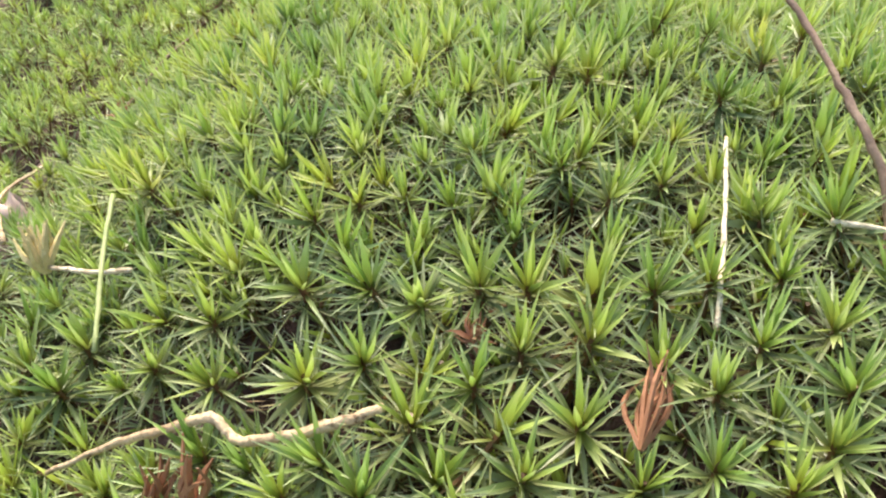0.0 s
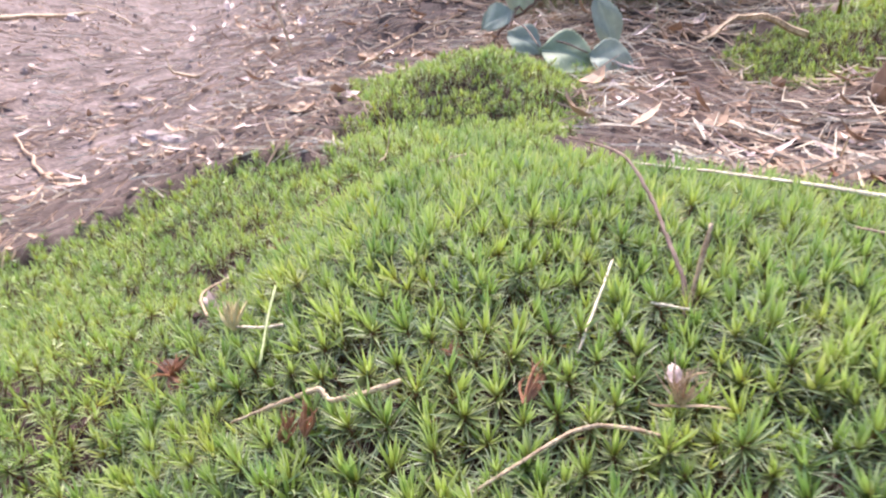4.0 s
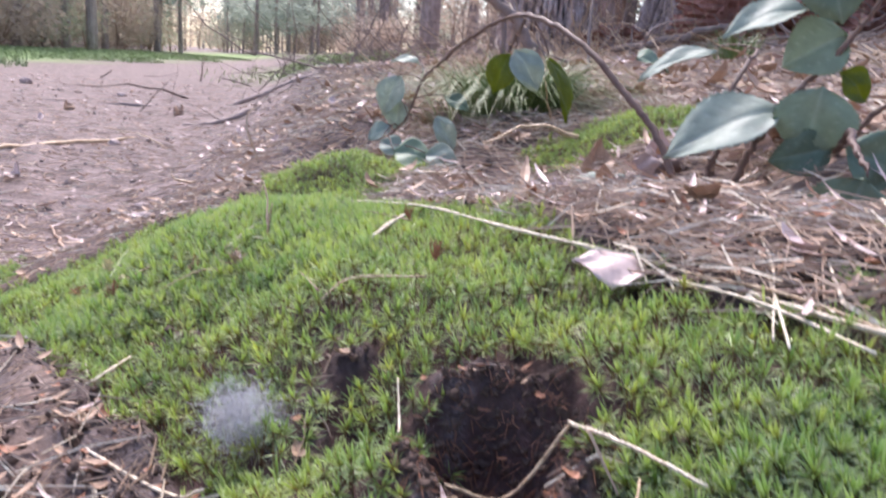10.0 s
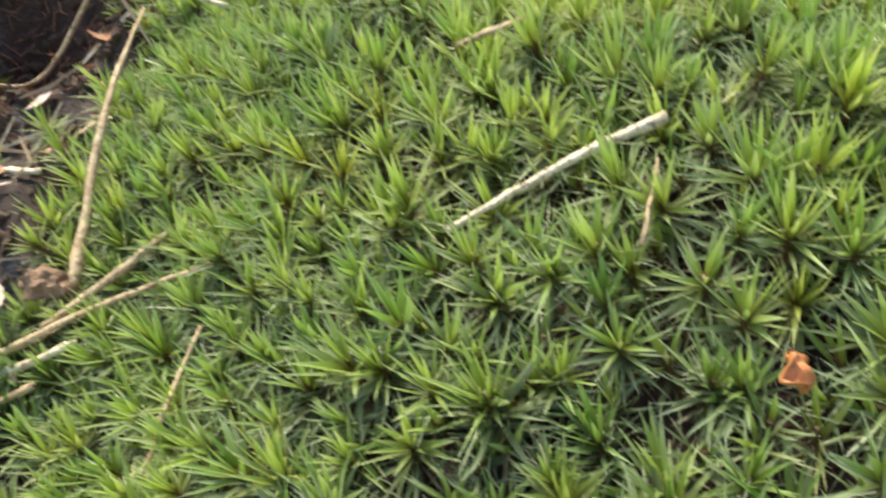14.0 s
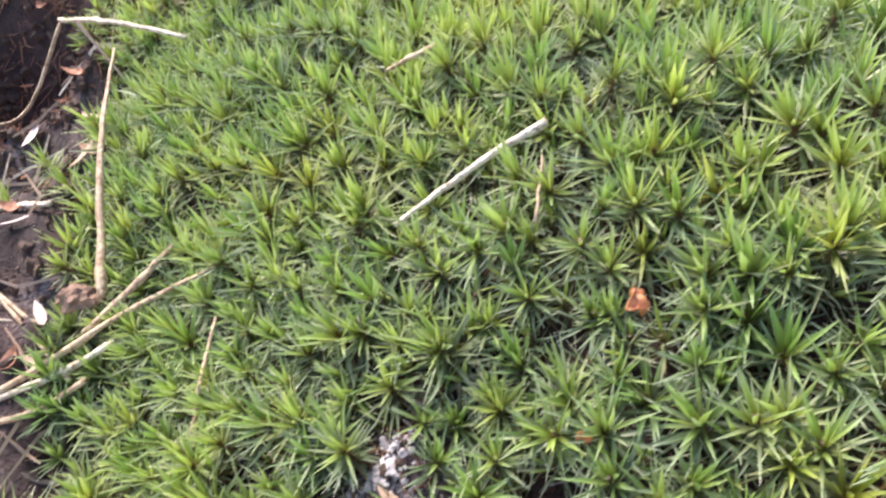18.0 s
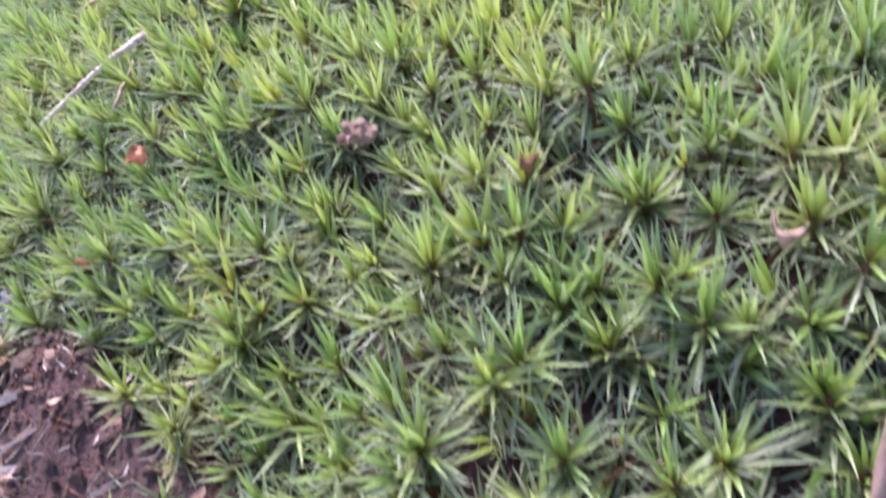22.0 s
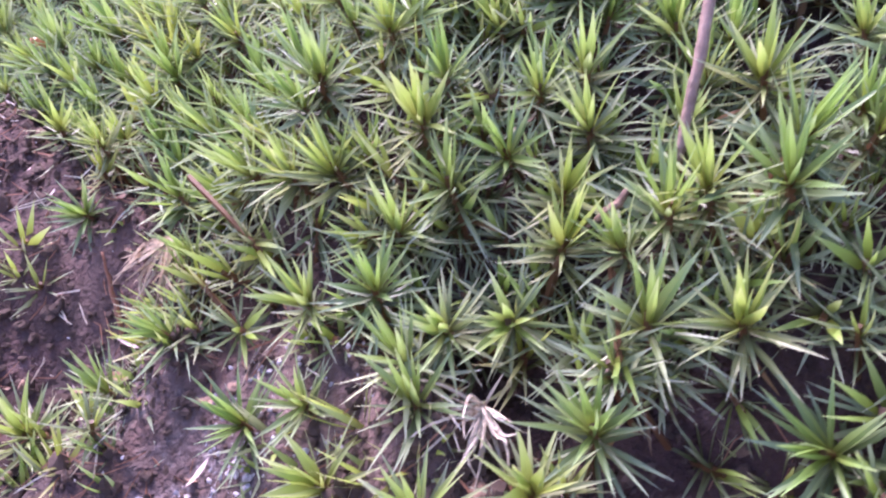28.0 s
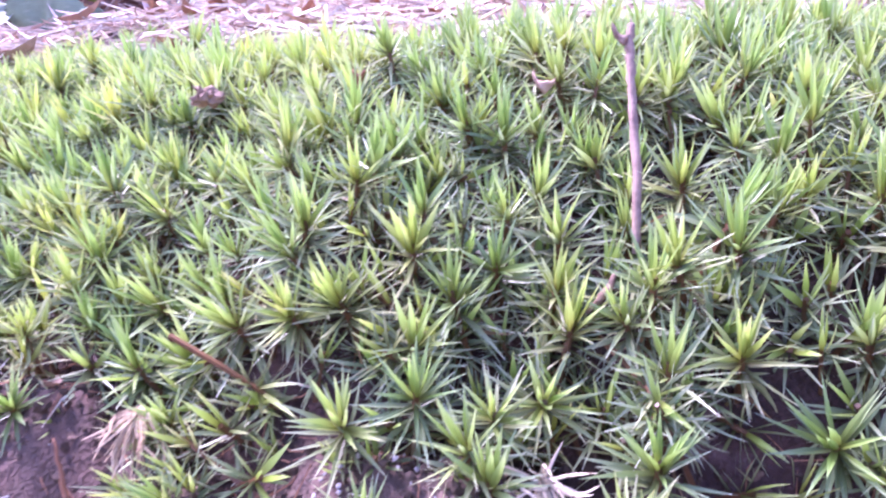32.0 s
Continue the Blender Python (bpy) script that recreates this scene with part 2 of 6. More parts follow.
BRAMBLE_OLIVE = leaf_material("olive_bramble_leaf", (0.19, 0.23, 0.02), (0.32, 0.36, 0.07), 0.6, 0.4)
STEM = plain("bramble_stem", (0.07, 0.04, 0.035), (0.21, 0.13, 0.10), 60, 0.6, 500, 0.0005)
# Foliage of the wood is paled in base colour to imitate hazy air.
CROWN_HAZED = leaf_material("hazed_pine_foliage", (0.35, 0.40, 0.34), (0.35, 0.40, 0.34), 0.65, 0.6)
BUSH_HAZED = leaf_material("hazed_bush_foliage", (0.40, 0.42, 0.31), (0.40, 0.42, 0.31), 0.6, 0.55)
DRY_HAZED = leaf_material("hazed_dry_bracken", (0.52, 0.42, 0.34), (0.52, 0.42, 0.34), 0.5, 0.7)
GRASS = plain("grass_blade", (0.115, 0.16, 0.06), (0.25, 0.325, 0.135), 12, 0.5, 90, 0.0005)
TUFT = plain("tuft_blade", (0.065, 0.115, 0.03), (0.20, 0.275, 0.09), 14, 0.5, 90, 0.0005)
HAIR_GRASS = plain("pale_grass_blade", (0.14, 0.20, 0.06), (0.36, 0.40, 0.20), 20, 0.5, 150, 0.0005)

# ---- the lie of the land ----
HOLLOWS = [
    (-0.2, 0.38, 0.1, -0.0337), (-0.08, 0.3, 0.07, -0.017), (0.07, 0.12, 0.06, -0.0206),
    (0.1, 0.22, 0.08, -0.0059), (0.03, 0.37, 0.09, -0.0172), (0.2, 0.3, 0.09, -0.0118),
    (0.15, 0.03, 0.06, -0.0222), (0.2, 0.16, 0.07, -0.005), (0.3, 0.02, 0.07, -0.0117),
    (0.3, -0.17, 0.05, -0.0425), (0.36, -0.24, 0.04, -0.0215), (0.4, -0.31, 0.035, -0.012),
    (0.44, -0.37, 0.035, -0.021),
]
DIPS = [
    (0.05, 0.7, 0.07, -0.0501), (0.25, 0.6, 0.12, -0.0615), (-0.65, 0.95, 0.25, -0.0269),
    (0.02, 0.53, 0.07, -0.03), (0.3, 0.4, 0.1, -0.0377), (0.225, -0.035, 0.03, -0.0137),
    (0.15, -0.05, 0.04, -0.0261), (0.3, -0.08, 0.03, -0.0256), (0.5, -0.2, 0.06, -0.021),
    (0.41, -0.11, 0.05, -0.0281), (-0.06, 0.16, 0.04, -0.0312), (-0.7, 2.3, 0.4, -0.015),
    (0.15, 0.42, 0.06, -0.0239), (-0.050, 0.265, 0.014, -0.015), (-0.056, 0.315, 0.016, -0.013),
    (-0.046, 0.220, 0.013, -0.010), (0.055, 0.066, 0.016, -0.010), (0.425, 0.310, 0.055, -0.034), (0.475, 0.205, 0.045, -0.055),
]
MOUNDS = [
    (0.38, -0.15, 0.06, 0.0259), (0.43, -0.24, 0.05, 0.0148), (0.48, -0.32, 0.05, 0.0137),
    (0.185, 0.045, 0.03, 0.016), (0.35, -0.22, 0.025, 0.0063), (0.420, -0.318, 0.014, 0.010), (0.452, -0.360, 0.012, 0.006),
    (0.383, -0.312, 0.013, -0.017), (0.400, -0.340, 0.012, -0.010),
]


def soft(v, k):
    return k * np.logaddexp(0, v / k)


def land(x, y):
    """Height of the bank's upper surface: the tips of the moss, and bare soil beyond it."""
    v = x - (-0.04 + 0.79 * soft(0.195 - y, 0.06) - 0.30 * soft(y - 0.85, 0.1))
    z = soft(0.18 - 0.52 * soft(-v, 0.03), 0.02)
    z = z + 0.05 * (1 - np.exp(-np.maximum(v, 0) / 0.08)) + 0.16 * soft(v - 0.25, 0.08)
    for cx, cy, s, a in (*HOLLOWS, *DIPS, *MOUNDS, (0.2178, -0.0385, 0.011, -0.026), (0.272, -0.098, 0.018, -0.020), (0.236, -0.098, 0.016, -0.012), (-0.02, 0.92, 0.10, -0.05), (0.40, 0.69, 0.06, 0.030), (0.446, -0.376, 0.007, -0.020), (0.431, -0.357, 0.004, -0.008), (0.442, -0.3685, 0.004, -0.007), (0.05, 0.650, 0.052, 0.043), (0.045, 0.535, 0.035, -0.012), (-0.40, 0.50, 0.055, 0.026)):
        z = z + a * np.exp(-((x - cx) ** 2 + (y - cy) ** 2) / (2 * s * s))
    z = z - 0.054 * np.exp(-((((x - 0.270) / 0.027) ** 2 + ((y + 0.047) / 0.027) ** 2) ** 2))
    far = np.maximum(v - 4.0, 0)
    return z - 0.16 * far


def wave(x, y, f, seed):
    """Smooth pseudo-noise in -1..1 from a few crossed sines."""
    a = np.sin(f * x * 1.0 + seed + 1.7 * np.sin(f * 0.63 * y + 2 * seed))
    b = np.sin(f * y * 1.13 + 3.1 * seed + 1.3 * np.sin(f * 0.71 * x + seed))
    c = np.sin(f * 2.3 * (x + 0.6 * y) + seed * 5.3)
    return (a + b + 0.6 * c) / 2.6


CARPET = [(-0.33, 0.44), (-0.22, 0.30), (-0.13, 0.17), (-0.004, 0.099), (0.085, 0.025), (0.138, -0.018), (0.175, -0.06), (0.205, -0.10), (0.232, -0.09),
          (0.236, -0.050), (0.240, -0.018), (0.261, -0.009), (0.289, -0.022), (0.300, -0.048), (0.300, -0.10), (0.29, -0.135), (0.292, -0.160), (0.280, -0.195), (0.300, -0.235),
          (0.335, -0.250), (0.365, -0.252), (0.388, -0.286), (0.402, -0.316), (0.420, -0.340), (0.447, -0.372), (0.468, -0.398), (0.52, -0.425), (0.60, -0.38), (0.57, -0.28),
          (0.505, -0.245), (0.498, -0.17), (0.490, -0.105), (0.455, -0.050), (0.392, -0.015), (0.34, 0.02), (0.31, 0.08), (0.275, 0.16), (0.205, 0.27), (0.125, 0.40),
          (0.08, 0.47), (-0.02, 0.46), (-0.10, 0.49), (-0.19, 0.47)]


def inside(x, y, poly):
    """Signed distance to a polygon, positive inside."""
    x, y = np.asarray(x, float), np.asarray(y, float)
    best, odd = np.full(x.shape, 1e9), np.zeros(x.shape, bool)
    for (ax, ay), (bx, by) in zip(poly, poly[1:] + poly[:1]):
        dx, dy = bx - ax, by - ay
        s = np.clip(((x - ax) * dx + (y - ay) * dy) / (dx * dx + dy * dy), 0, 1)
        best = np.minimum(best, np.hypot(x - ax - s * dx, y - ay - s * dy))
        cross = (ay > y) != (by > y)
        odd ^= cross & (x < dx * (y - ay) / (dy if dy else 1e-9) + ax)
    return np.where(odd, best, -best)


def carpet(x, y):
    """Signed depth into the moss, metres."""
    d = inside(x, y, CARPET) + 0.006 * wave(x, y, 95, 2.0)
    for cx, cy, rx, ry in ((0.236, -0.112, 0.020, 0.015), (0.226, -0.085, 0.016, 0.016), (0.256, -0.118, 0.012, 0.008), (0.045, 0.650, 0.10, 0.105), (0.045, 0.53, 0.085, 0.09), (0.252, -0.134, 0.014, 0.010), (0.227, -0.122, 0.020, 0.016), (0.245, -0.139, 0.018, 0.014), (0.211, -0.101, 0.016, 0.014), (0.201, -0.118, 0.012, 0.008), (0.222, -0.045, 0.022, 0.02), (0.235, -0.10, 0.012, 0.010), (0.30, -0.185, 0.012, 0.012), (0.41, 0.70, 0.14, 0.085), (0.50, 0.58, 0.05, 0.035), (0.47, -0.02, 0.035, 0.02), (-0.40, 0.50, 0.11, 0.075), (0.50, 0.10, 0.05, 0.03), (0.42, 0.02, 0.02, 0.012)):
        d = np.maximum(d, (1 - np.hypot((x - cx) / rx, (y - cy) / ry)) * min(rx, ry) + 0.008 * wave(x, y, 60, 5.0))
    for cx, cy, rx, ry in ((-0.049, 0.268, 0.011, 0.018), (-0.045, 0.216, 0.010, 0.007), (-0.058, 0.318, 0.007, 0.014), (0.055, 0.066, 0.022, 0.009), (0.092, 0.072, 0.012, 0.005), (0.199, 0.004, 0.006, 0.009), (0.195, -0.013, 0.006, 0.011), (0.201, -0.034, 0.008, 0.012)):
        d = np.minimum(d, (np.hypot((x - cx) / rx, (y - cy) / ry) - 1) * min(rx, ry) + 0.003 * wave(x, y, 170, 4.0))
    d = np.minimum(d, np.hypot((x - 0.208) / 1.6, y - 0.002) - 0.006)
    return np.minimum(d, np.hypot(x - 0.350, y + 0.236) - 0.004)


def soil(x, y):
    m = np.clip(carpet(x, y) / 0.012 + 0.5, 0, 1)
    near = np.clip((0.08 - np.maximum(np.maximum(-0.2 - x, x - 0.6), np.maximum(-0.46 - y, y - 0.6))) / 0.08, 0, 1)
    mid = np.clip(1.6 - np.hypot(x - 0.1, y - 0.5), 0, 1)
    rough = (0.0030 * wave(x, y, 210, 1.0) + 0.0022 * np.abs(wave(x, y, 520, 4.0))) * near + (0.0030 * wave(x, y, 47, 2.6) + 0.0022 * wave(x, y, 83, 0.7)) * mid * (1 - near)
    lumps = 0.010 * wave(x, y, 17, 3.0) * np.clip(np.hypot(x - 0.2, y - 0.1) - 0.6, 0, 1)
    return land(x, y) - 0.015 * m + rough + lumps


# ---- building helpers ----
def mesh_of(name, verts, faces, material, leaf=None, smooth=False):
    me = bpy.data.meshes.new(name)
    me.from_pydata(np.asarray(verts).tolist() if not isinstance(verts, list) else verts, [], faces if isinstance(faces, list) else faces.tolist())
    if leaf is not None:
        a = me.color_attributes.new("leaf", "FLOAT_COLOR", "POINT")
        a.data.foreach_set("color", np.column_stack([leaf, np.ones(len(leaf))]).astype(np.float32).ravel())
    me.materials.append(material)
    if smooth:
        me.polygons.foreach_set("use_smooth", np.ones(len(me.polygons), bool))
    return me


def part(name, me, parent=None, label=""):
    ob = new(name, me)
    if parent is not None:
        ob.parent = parent
    return tagged(ob, label)


def tube(path, radii, sides=6, rough=0.0, seed=0):
    """Vertices and faces of a bent, tapered round rod."""
    path, rng = np.asarray(path, float), np.random.default_rng(seed)
    n = len(path)
    radii = np.interp(np.linspace(0, 1, n), np.linspace(0, 1, len(radii)), radii)
    d = np.gradient(path, axis=0)
    d /= np.linalg.norm(d, axis=1)[:, None] + 1e-12
    ref = np.array([0.0, 0, 1]) if abs(d[0][2]) < 0.9 else np.array([1.0, 0, 0])
    v, f = [], []
    for i in range(n):
        a = np.cross(d[i], ref)
        a /= np.linalg.norm(a) + 1e-12
        b = np.cross(d[i], a)
        for k in range(sides):
            w = 2 * math.pi * k / sides
            r = radii[i] * (1 + rough * rng.normal())
            v.append(path[i] + r * (math.cos(w) * a + math.sin(w) * b))
    for i in range(n - 1):
        for k in range(sides):
            q = (k + 1) % sides
            f.append((i * sides + k, i * sides + q, (i + 1) * sides + q, (i + 1) * sides + k))
    f.append(tuple(range(sides))[::-1])
    f.append(tuple((n - 1) * sides + k for k in range(sides)))
    return np.array(v), f


def bend(points, steps, wobble=0.0, seed=0):
    """A smooth line through a few points, with small irregular kinks."""
    p, rng = np.asarray(points, float), np.random.default_rng(seed)
    q = np.vstack([2 * p[0] - p[1], p, 2 * p[-1] - p[-2]])
    out = []
    for i in range(1, len(q) - 2):
        for s in np.linspace(0, 1, steps, endpoint=False):
            a, b, c, e = q[i - 1], q[i], q[i + 1], q[i + 2]
            out.append(0.5 * (2 * b + (c - a) * s + (2 * a - 5 * b + 4 * c - e) * s * s + (3 * b - a - 3 * c + e) * s ** 3))
    out.append(p[-1])
    out = np.array(out)
    out[1:-1] += rng.normal(0, wobble, out[1:-1].shape) if wobble else 0
    return out


def joined(bits):
    v, f, n = [], [], 0
    for bv, bf in bits:
        v.append(np.asarray(bv))
        f += [tuple(int(i) + n for i in face) for face in bf]
        n += len(bv)
    return np.concatenate(v), f


# ---- ground ----
def spread(lo, hi, step, mid_lo, mid_hi, mid_step, far_lo, far_hi):
    mid = np.concatenate([np.arange(mid_lo, lo - 0.5 * mid_step, mid_step), np.arange(lo, hi, step), np.arange(hi, mid_hi, mid_step)])
    def out(start, end):
        r, s, p = [], mid_step, start
        while abs(p) < abs(end) or (p - start) * (end - start) <= 0:
            s *= 1.16
            p += s if end > start else -s
            r.append(p)
            if (end > start and p > end) or (end < start and p < end):
                break
        return r
    return np.array(out(mid_lo, far_lo)[::-1] + list(mid) + out(mid[-1], far_hi))


gx, gy = spread(-0.20, 0.60, 0.004, -1.3, 1.0, 0.014, -70, 70), spread(-0.46, 0.60, 0.004, -0.60, 2.2, 0.014, -60, 110)
X, Y = np.meshgrid(gx, gy)
Z = soil(X.ravel(), Y.ravel())
nx, ny = len(gx), len(gy)
idx = np.arange(nx * ny).reshape(ny, nx)
quads = np.stack([idx[:-1, :-1], idx[:-1, 1:], idx[1:, 1:], idx[1:, :-1]], -1).reshape(-1, 4)
me = mesh_of("ground", np.column_stack([X.ravel(), Y.ravel(), Z]), quads, GROUND, smooth=True)
x, y = X.ravel(), Y.ravel()
side = x + 0.30 * (y - 0.85)
rim = x - (-0.04 + 0.79 * soft(0.195 - y, 0.06) - 0.30 * soft(y - 0.85, 0.1))
track = np.clip((-0.06 - 0.16 * np.clip((0.3 - y) / 0.3, 0, 1) - rim) / 0.12 + 0.5 + 0.3 * wave(x, y, 14, 1.5), 0, 1)
litter = np.clip((side - 0.02) / 0.1 + 0.4 * wave(x, y, 11, 6.0), 0, 1) * (carpet(x, y) < 0.0) * np.clip(1 - (-0.03 - y + 1.2 * (x - 0.40)) / -0.05, 0, 1)
litter = np.maximum(litter, 0.75 * np.clip(0.6 + 0.8 * wave(x, y, 50, 3.7), 0, 1) * (x < 0.27) * (x > -0.3) * (y < 0.11) * np.clip((-carpet(x, y) - 0.004) / 0.012, 0, 1))
litter = np.maximum(litter, np.clip((rim - 0.32) / 0.2 + 0.4 * wave(x, y, 9, 2.0), 0, 1) * (carpet(x, y) < 0.0))
edge = np.clip((-carpet(x, y) - 0.03) / 0.07, 0, 1)
track, litter = track * edge, np.maximum(litter, (1 - edge) * (y > 0.12) * 0.35 * (carpet(x, y) < 0))
verge = np.clip((-4.5 - 0.21 * (y - 5.8) - x) / 0.6 + 0.5 * wave(x, y, 2.2, 3.0), 0, 1) * np.clip((x + 0.21 * (y - 5.8) + 8.6) / 0.8, 0, 1) * (y > 2)
verge = np.maximum(verge, np.clip(1 - np.hypot((side - 0.1) / 0.9, (y - 9.5) / 4.0) + 0.3 * wave(x, y, 3.0, 8.0), 0, 1))
zone = me.color_attributes.new("zone", "FLOAT_COLOR", "POINT")
zone.data.foreach_set("color", np.column_stack([track, litter, verge, np.ones(len(x))]).astype(np.float32).ravel())
sandy = 0.15 * np.clip(0.5 + wave(x, y, 60, 2.2), 0, 1)
sandy = np.maximum(sandy, 0.55 * np.clip(0.55 + wave(x, y, 44, 1.2), 0, 1) * (x < 0.26) * (y < 0.10) * (carpet(x, y) < -0.004))
for cx, cy, s in ((0.399, -0.341, 0.010), (0.392, -0.322, 0.007), (0.383, -0.318, 0.006), (0.352, -0.238, 0.008), (0.27, -0.085, 0.009), (0.29, -0.155, 0.006)):
    sandy = np.maximum(sandy, (0.6 if cy < -0.3 else 1.0) * np.exp(-((x - cx) ** 2 + (y - cy) ** 2) / (2 * s * s)))
ruddy = np.exp(-((x - 0.462) ** 2 + (y + 0.39) ** 2) / (2 * 0.02 ** 2)) + np.exp(-((x - 0.264) ** 2 + (y + 0.05) ** 2) / (2 * 0.022 ** 2)) + 0.7 * np.clip(wave(x, y, 130, 7.7), 0, 1) + np.exp(-((x - 0.379) ** 2 + (y + 0.303) ** 2) / (2 * 0.010 ** 2)) + np.exp(-((x - 0.434) ** 2 + (y + 0.359) ** 2) / (2 * 0.010 ** 2))
under = np.clip(carpet(x, y) / 0.012 + 2.2 * (y < -0.2), 0, 1)
under = np.maximum(under, np.clip(carpet(x, y) / 0.006 + 0.6, 0, 1))
sandy, ruddy = np.where(sandy > 0.3, sandy, sandy * (1 - under)), np.clip(ruddy, 0, 1) * (1 - under) + 0.9 * under
sand_map = me.color_attributes.new("sandy", "FLOAT_COLOR", "POINT")
sand_map.data.foreach_set("color", np.column_stack([sandy, np.clip(ruddy, 0, 1), 0 * x, 0 * x + 1]).astype(np.float32).ravel())
tagged(new("ground", me), "bare woodland track of trodden soil beside a mossy bank with litter", "ground", kind="structure")


# ---- moss ----
def blade(s, width):
    return width * np.minimum(1.0, 0.75 + s) * np.minimum(1.0, (1 - s) * 1.7)


def shoot(rng, skirt, outer, inner, length, fine, low=False):
    """One leafy moss shoot round the z axis: withered leaves hanging down the stem, spreading leaves above them, a few broad upright ones in the middle."""
    V, F, A = [], [], []
    tone = rng.random()
    for i in range(skirt + outer + inner):
        heart = i >= skirt + outer
        az = i * 2.39996 + rng.normal(0, 0.3)
        if heart:
            q = (i - skirt - outer) / max(1, inner - 1)
            th = radians(40 - 36 * q + rng.normal(0, 6))
            ln, w = length * rng.uniform(0.95, 1.25) * (1 - 0.10 * q), length * 0.057 * rng.uniform(0.8, 1.2)
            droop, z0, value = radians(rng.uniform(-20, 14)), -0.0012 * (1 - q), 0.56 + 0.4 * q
            rows, keel = (0, 0.35, 0.7, 1.0), fine
        elif i < skirt:
            q = i / max(1, skirt - 1)
            th = radians(162 - 42 * q + rng.normal(0, 12))
            ln, w = length * rng.uniform(0.55, 0.9), length * 0.035 * rng.uniform(0.8, 1.2)
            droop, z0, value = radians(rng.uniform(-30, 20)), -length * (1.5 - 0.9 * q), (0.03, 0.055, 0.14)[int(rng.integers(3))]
            rows, keel = (0, 0.5, 1.0), False
        else:
            q = (i - skirt) / (outer - 1)
            th = radians(118 - 68 * q ** 0.8 + rng.normal(0, 12))
            ln, w = length * rng.uniform(0.80, 1.22), length * (0.042 if fine else 0.036) * rng.uniform(0.8, 1.25)
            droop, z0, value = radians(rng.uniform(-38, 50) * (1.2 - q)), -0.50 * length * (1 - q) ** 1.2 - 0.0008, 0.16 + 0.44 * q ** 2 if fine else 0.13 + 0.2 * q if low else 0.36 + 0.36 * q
            rows, keel = (0, 0.4, 0.75, 1.0) if fine else (0, 0.5, 1.0), fine
        per = 3 if keel else 2
        base, rr, zz, s0 = len(V), 0.0004, z0, 0.0
        twist = rng.normal(0, 0.5)
        ca, sa = math.cos(az), math.sin(az)
        sx, sy = -sa, ca
        for s in rows:
            a = th + droop * s
            rr += (s - s0) * ln * math.sin(a)
            zz += (s - s0) * ln * math.cos(a)
            s0 = s
            if s >= 0.999:
                V.append((rr * ca, rr * sa, zz))
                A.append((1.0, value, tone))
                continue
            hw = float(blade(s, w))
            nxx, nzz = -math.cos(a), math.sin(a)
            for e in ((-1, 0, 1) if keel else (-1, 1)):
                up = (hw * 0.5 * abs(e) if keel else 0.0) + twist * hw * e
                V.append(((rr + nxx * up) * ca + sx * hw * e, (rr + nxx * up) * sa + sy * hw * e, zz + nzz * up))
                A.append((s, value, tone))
        for k in range(len(rows) - 2):
            for e in range(per - 1):
                o = base + k * per + e
                F.append((o, o + 1, o + per + 1, o + per))
        o, tip = base + (len(rows) - 2) * per, base + (len(rows) - 1) * per
        for e in range(per - 1):
            F.append((o + e, o + e + 1, tip))
    sv, sf = tube([(0, 0, 0.0004), (0.0002, 0, -0.008), (0, 0.0003, -0.018)], [0.0004, 0.0005], 4)
    n = len(V)
    V += [tuple(p) for p in sv]
    A += [(0.2, 0.0, 0.5)] * len(sv)
    F += [tuple(i + n for i in f) for f in sf]
    return np.array(V), F, np.array(A)


rng = np.random.default_rng(11)
FINE = [shoot(rng, 8, 27, 8, 0.0068, True) for _ in range(18)]
# The low layer keeps to the darker tones, shade between shoots put into colour.
LOW = [shoot(rng, 0, 18, 4, 0.0064, False, True) for _ in range(8)]
COARSE = [shoot(rng, 0, 19, 5, 0.0068, False) for _ in range(12)]


def scatter_points(x0, x1, y0, y1, step, rng):
    n = 0
    xs, ys = [], []
    for j, yy in enumerate(np.arange(y0, y1, step * 0.866)):
        row = np.arange(x0 + (j % 2) * step / 2, x1, step)
        xs.append(row + rng.normal(0, step * 0.22, len(row)))
        ys.append(np.full(len(row), yy) + rng.normal(0, step * 0.22, len(row)))
    return np.concatenate(xs), np.concatenate(ys)


def close_by(x, y):
    """The two stretches of moss that are seen from a hand's width."""
    a = (x > -0.06) & (x < 0.19) & (y > 0.10) & (y < 0.34)
    b = (x > 0.27) & (y < -0.06)
    return a | b


def normal_at(x, y, e=0.006):
    nx_ = -(land(x + e, y) - land(x - e, y)) / (2 * e)
    ny_ = -(land(x, y + e) - land(x, y - e)) / (2 * e)
    n = np.stack([nx_, ny_, np.ones_like(nx_)], -1)
    return n / np.linalg.norm(n, axis=-1)[:, None]


def lumps(x, y):
    """Uneven cushions in the moss."""
    return 0.0030 * wave(x, y, 150, 6.1) + 0.0022 * wave(x, y, 330, 1.9)


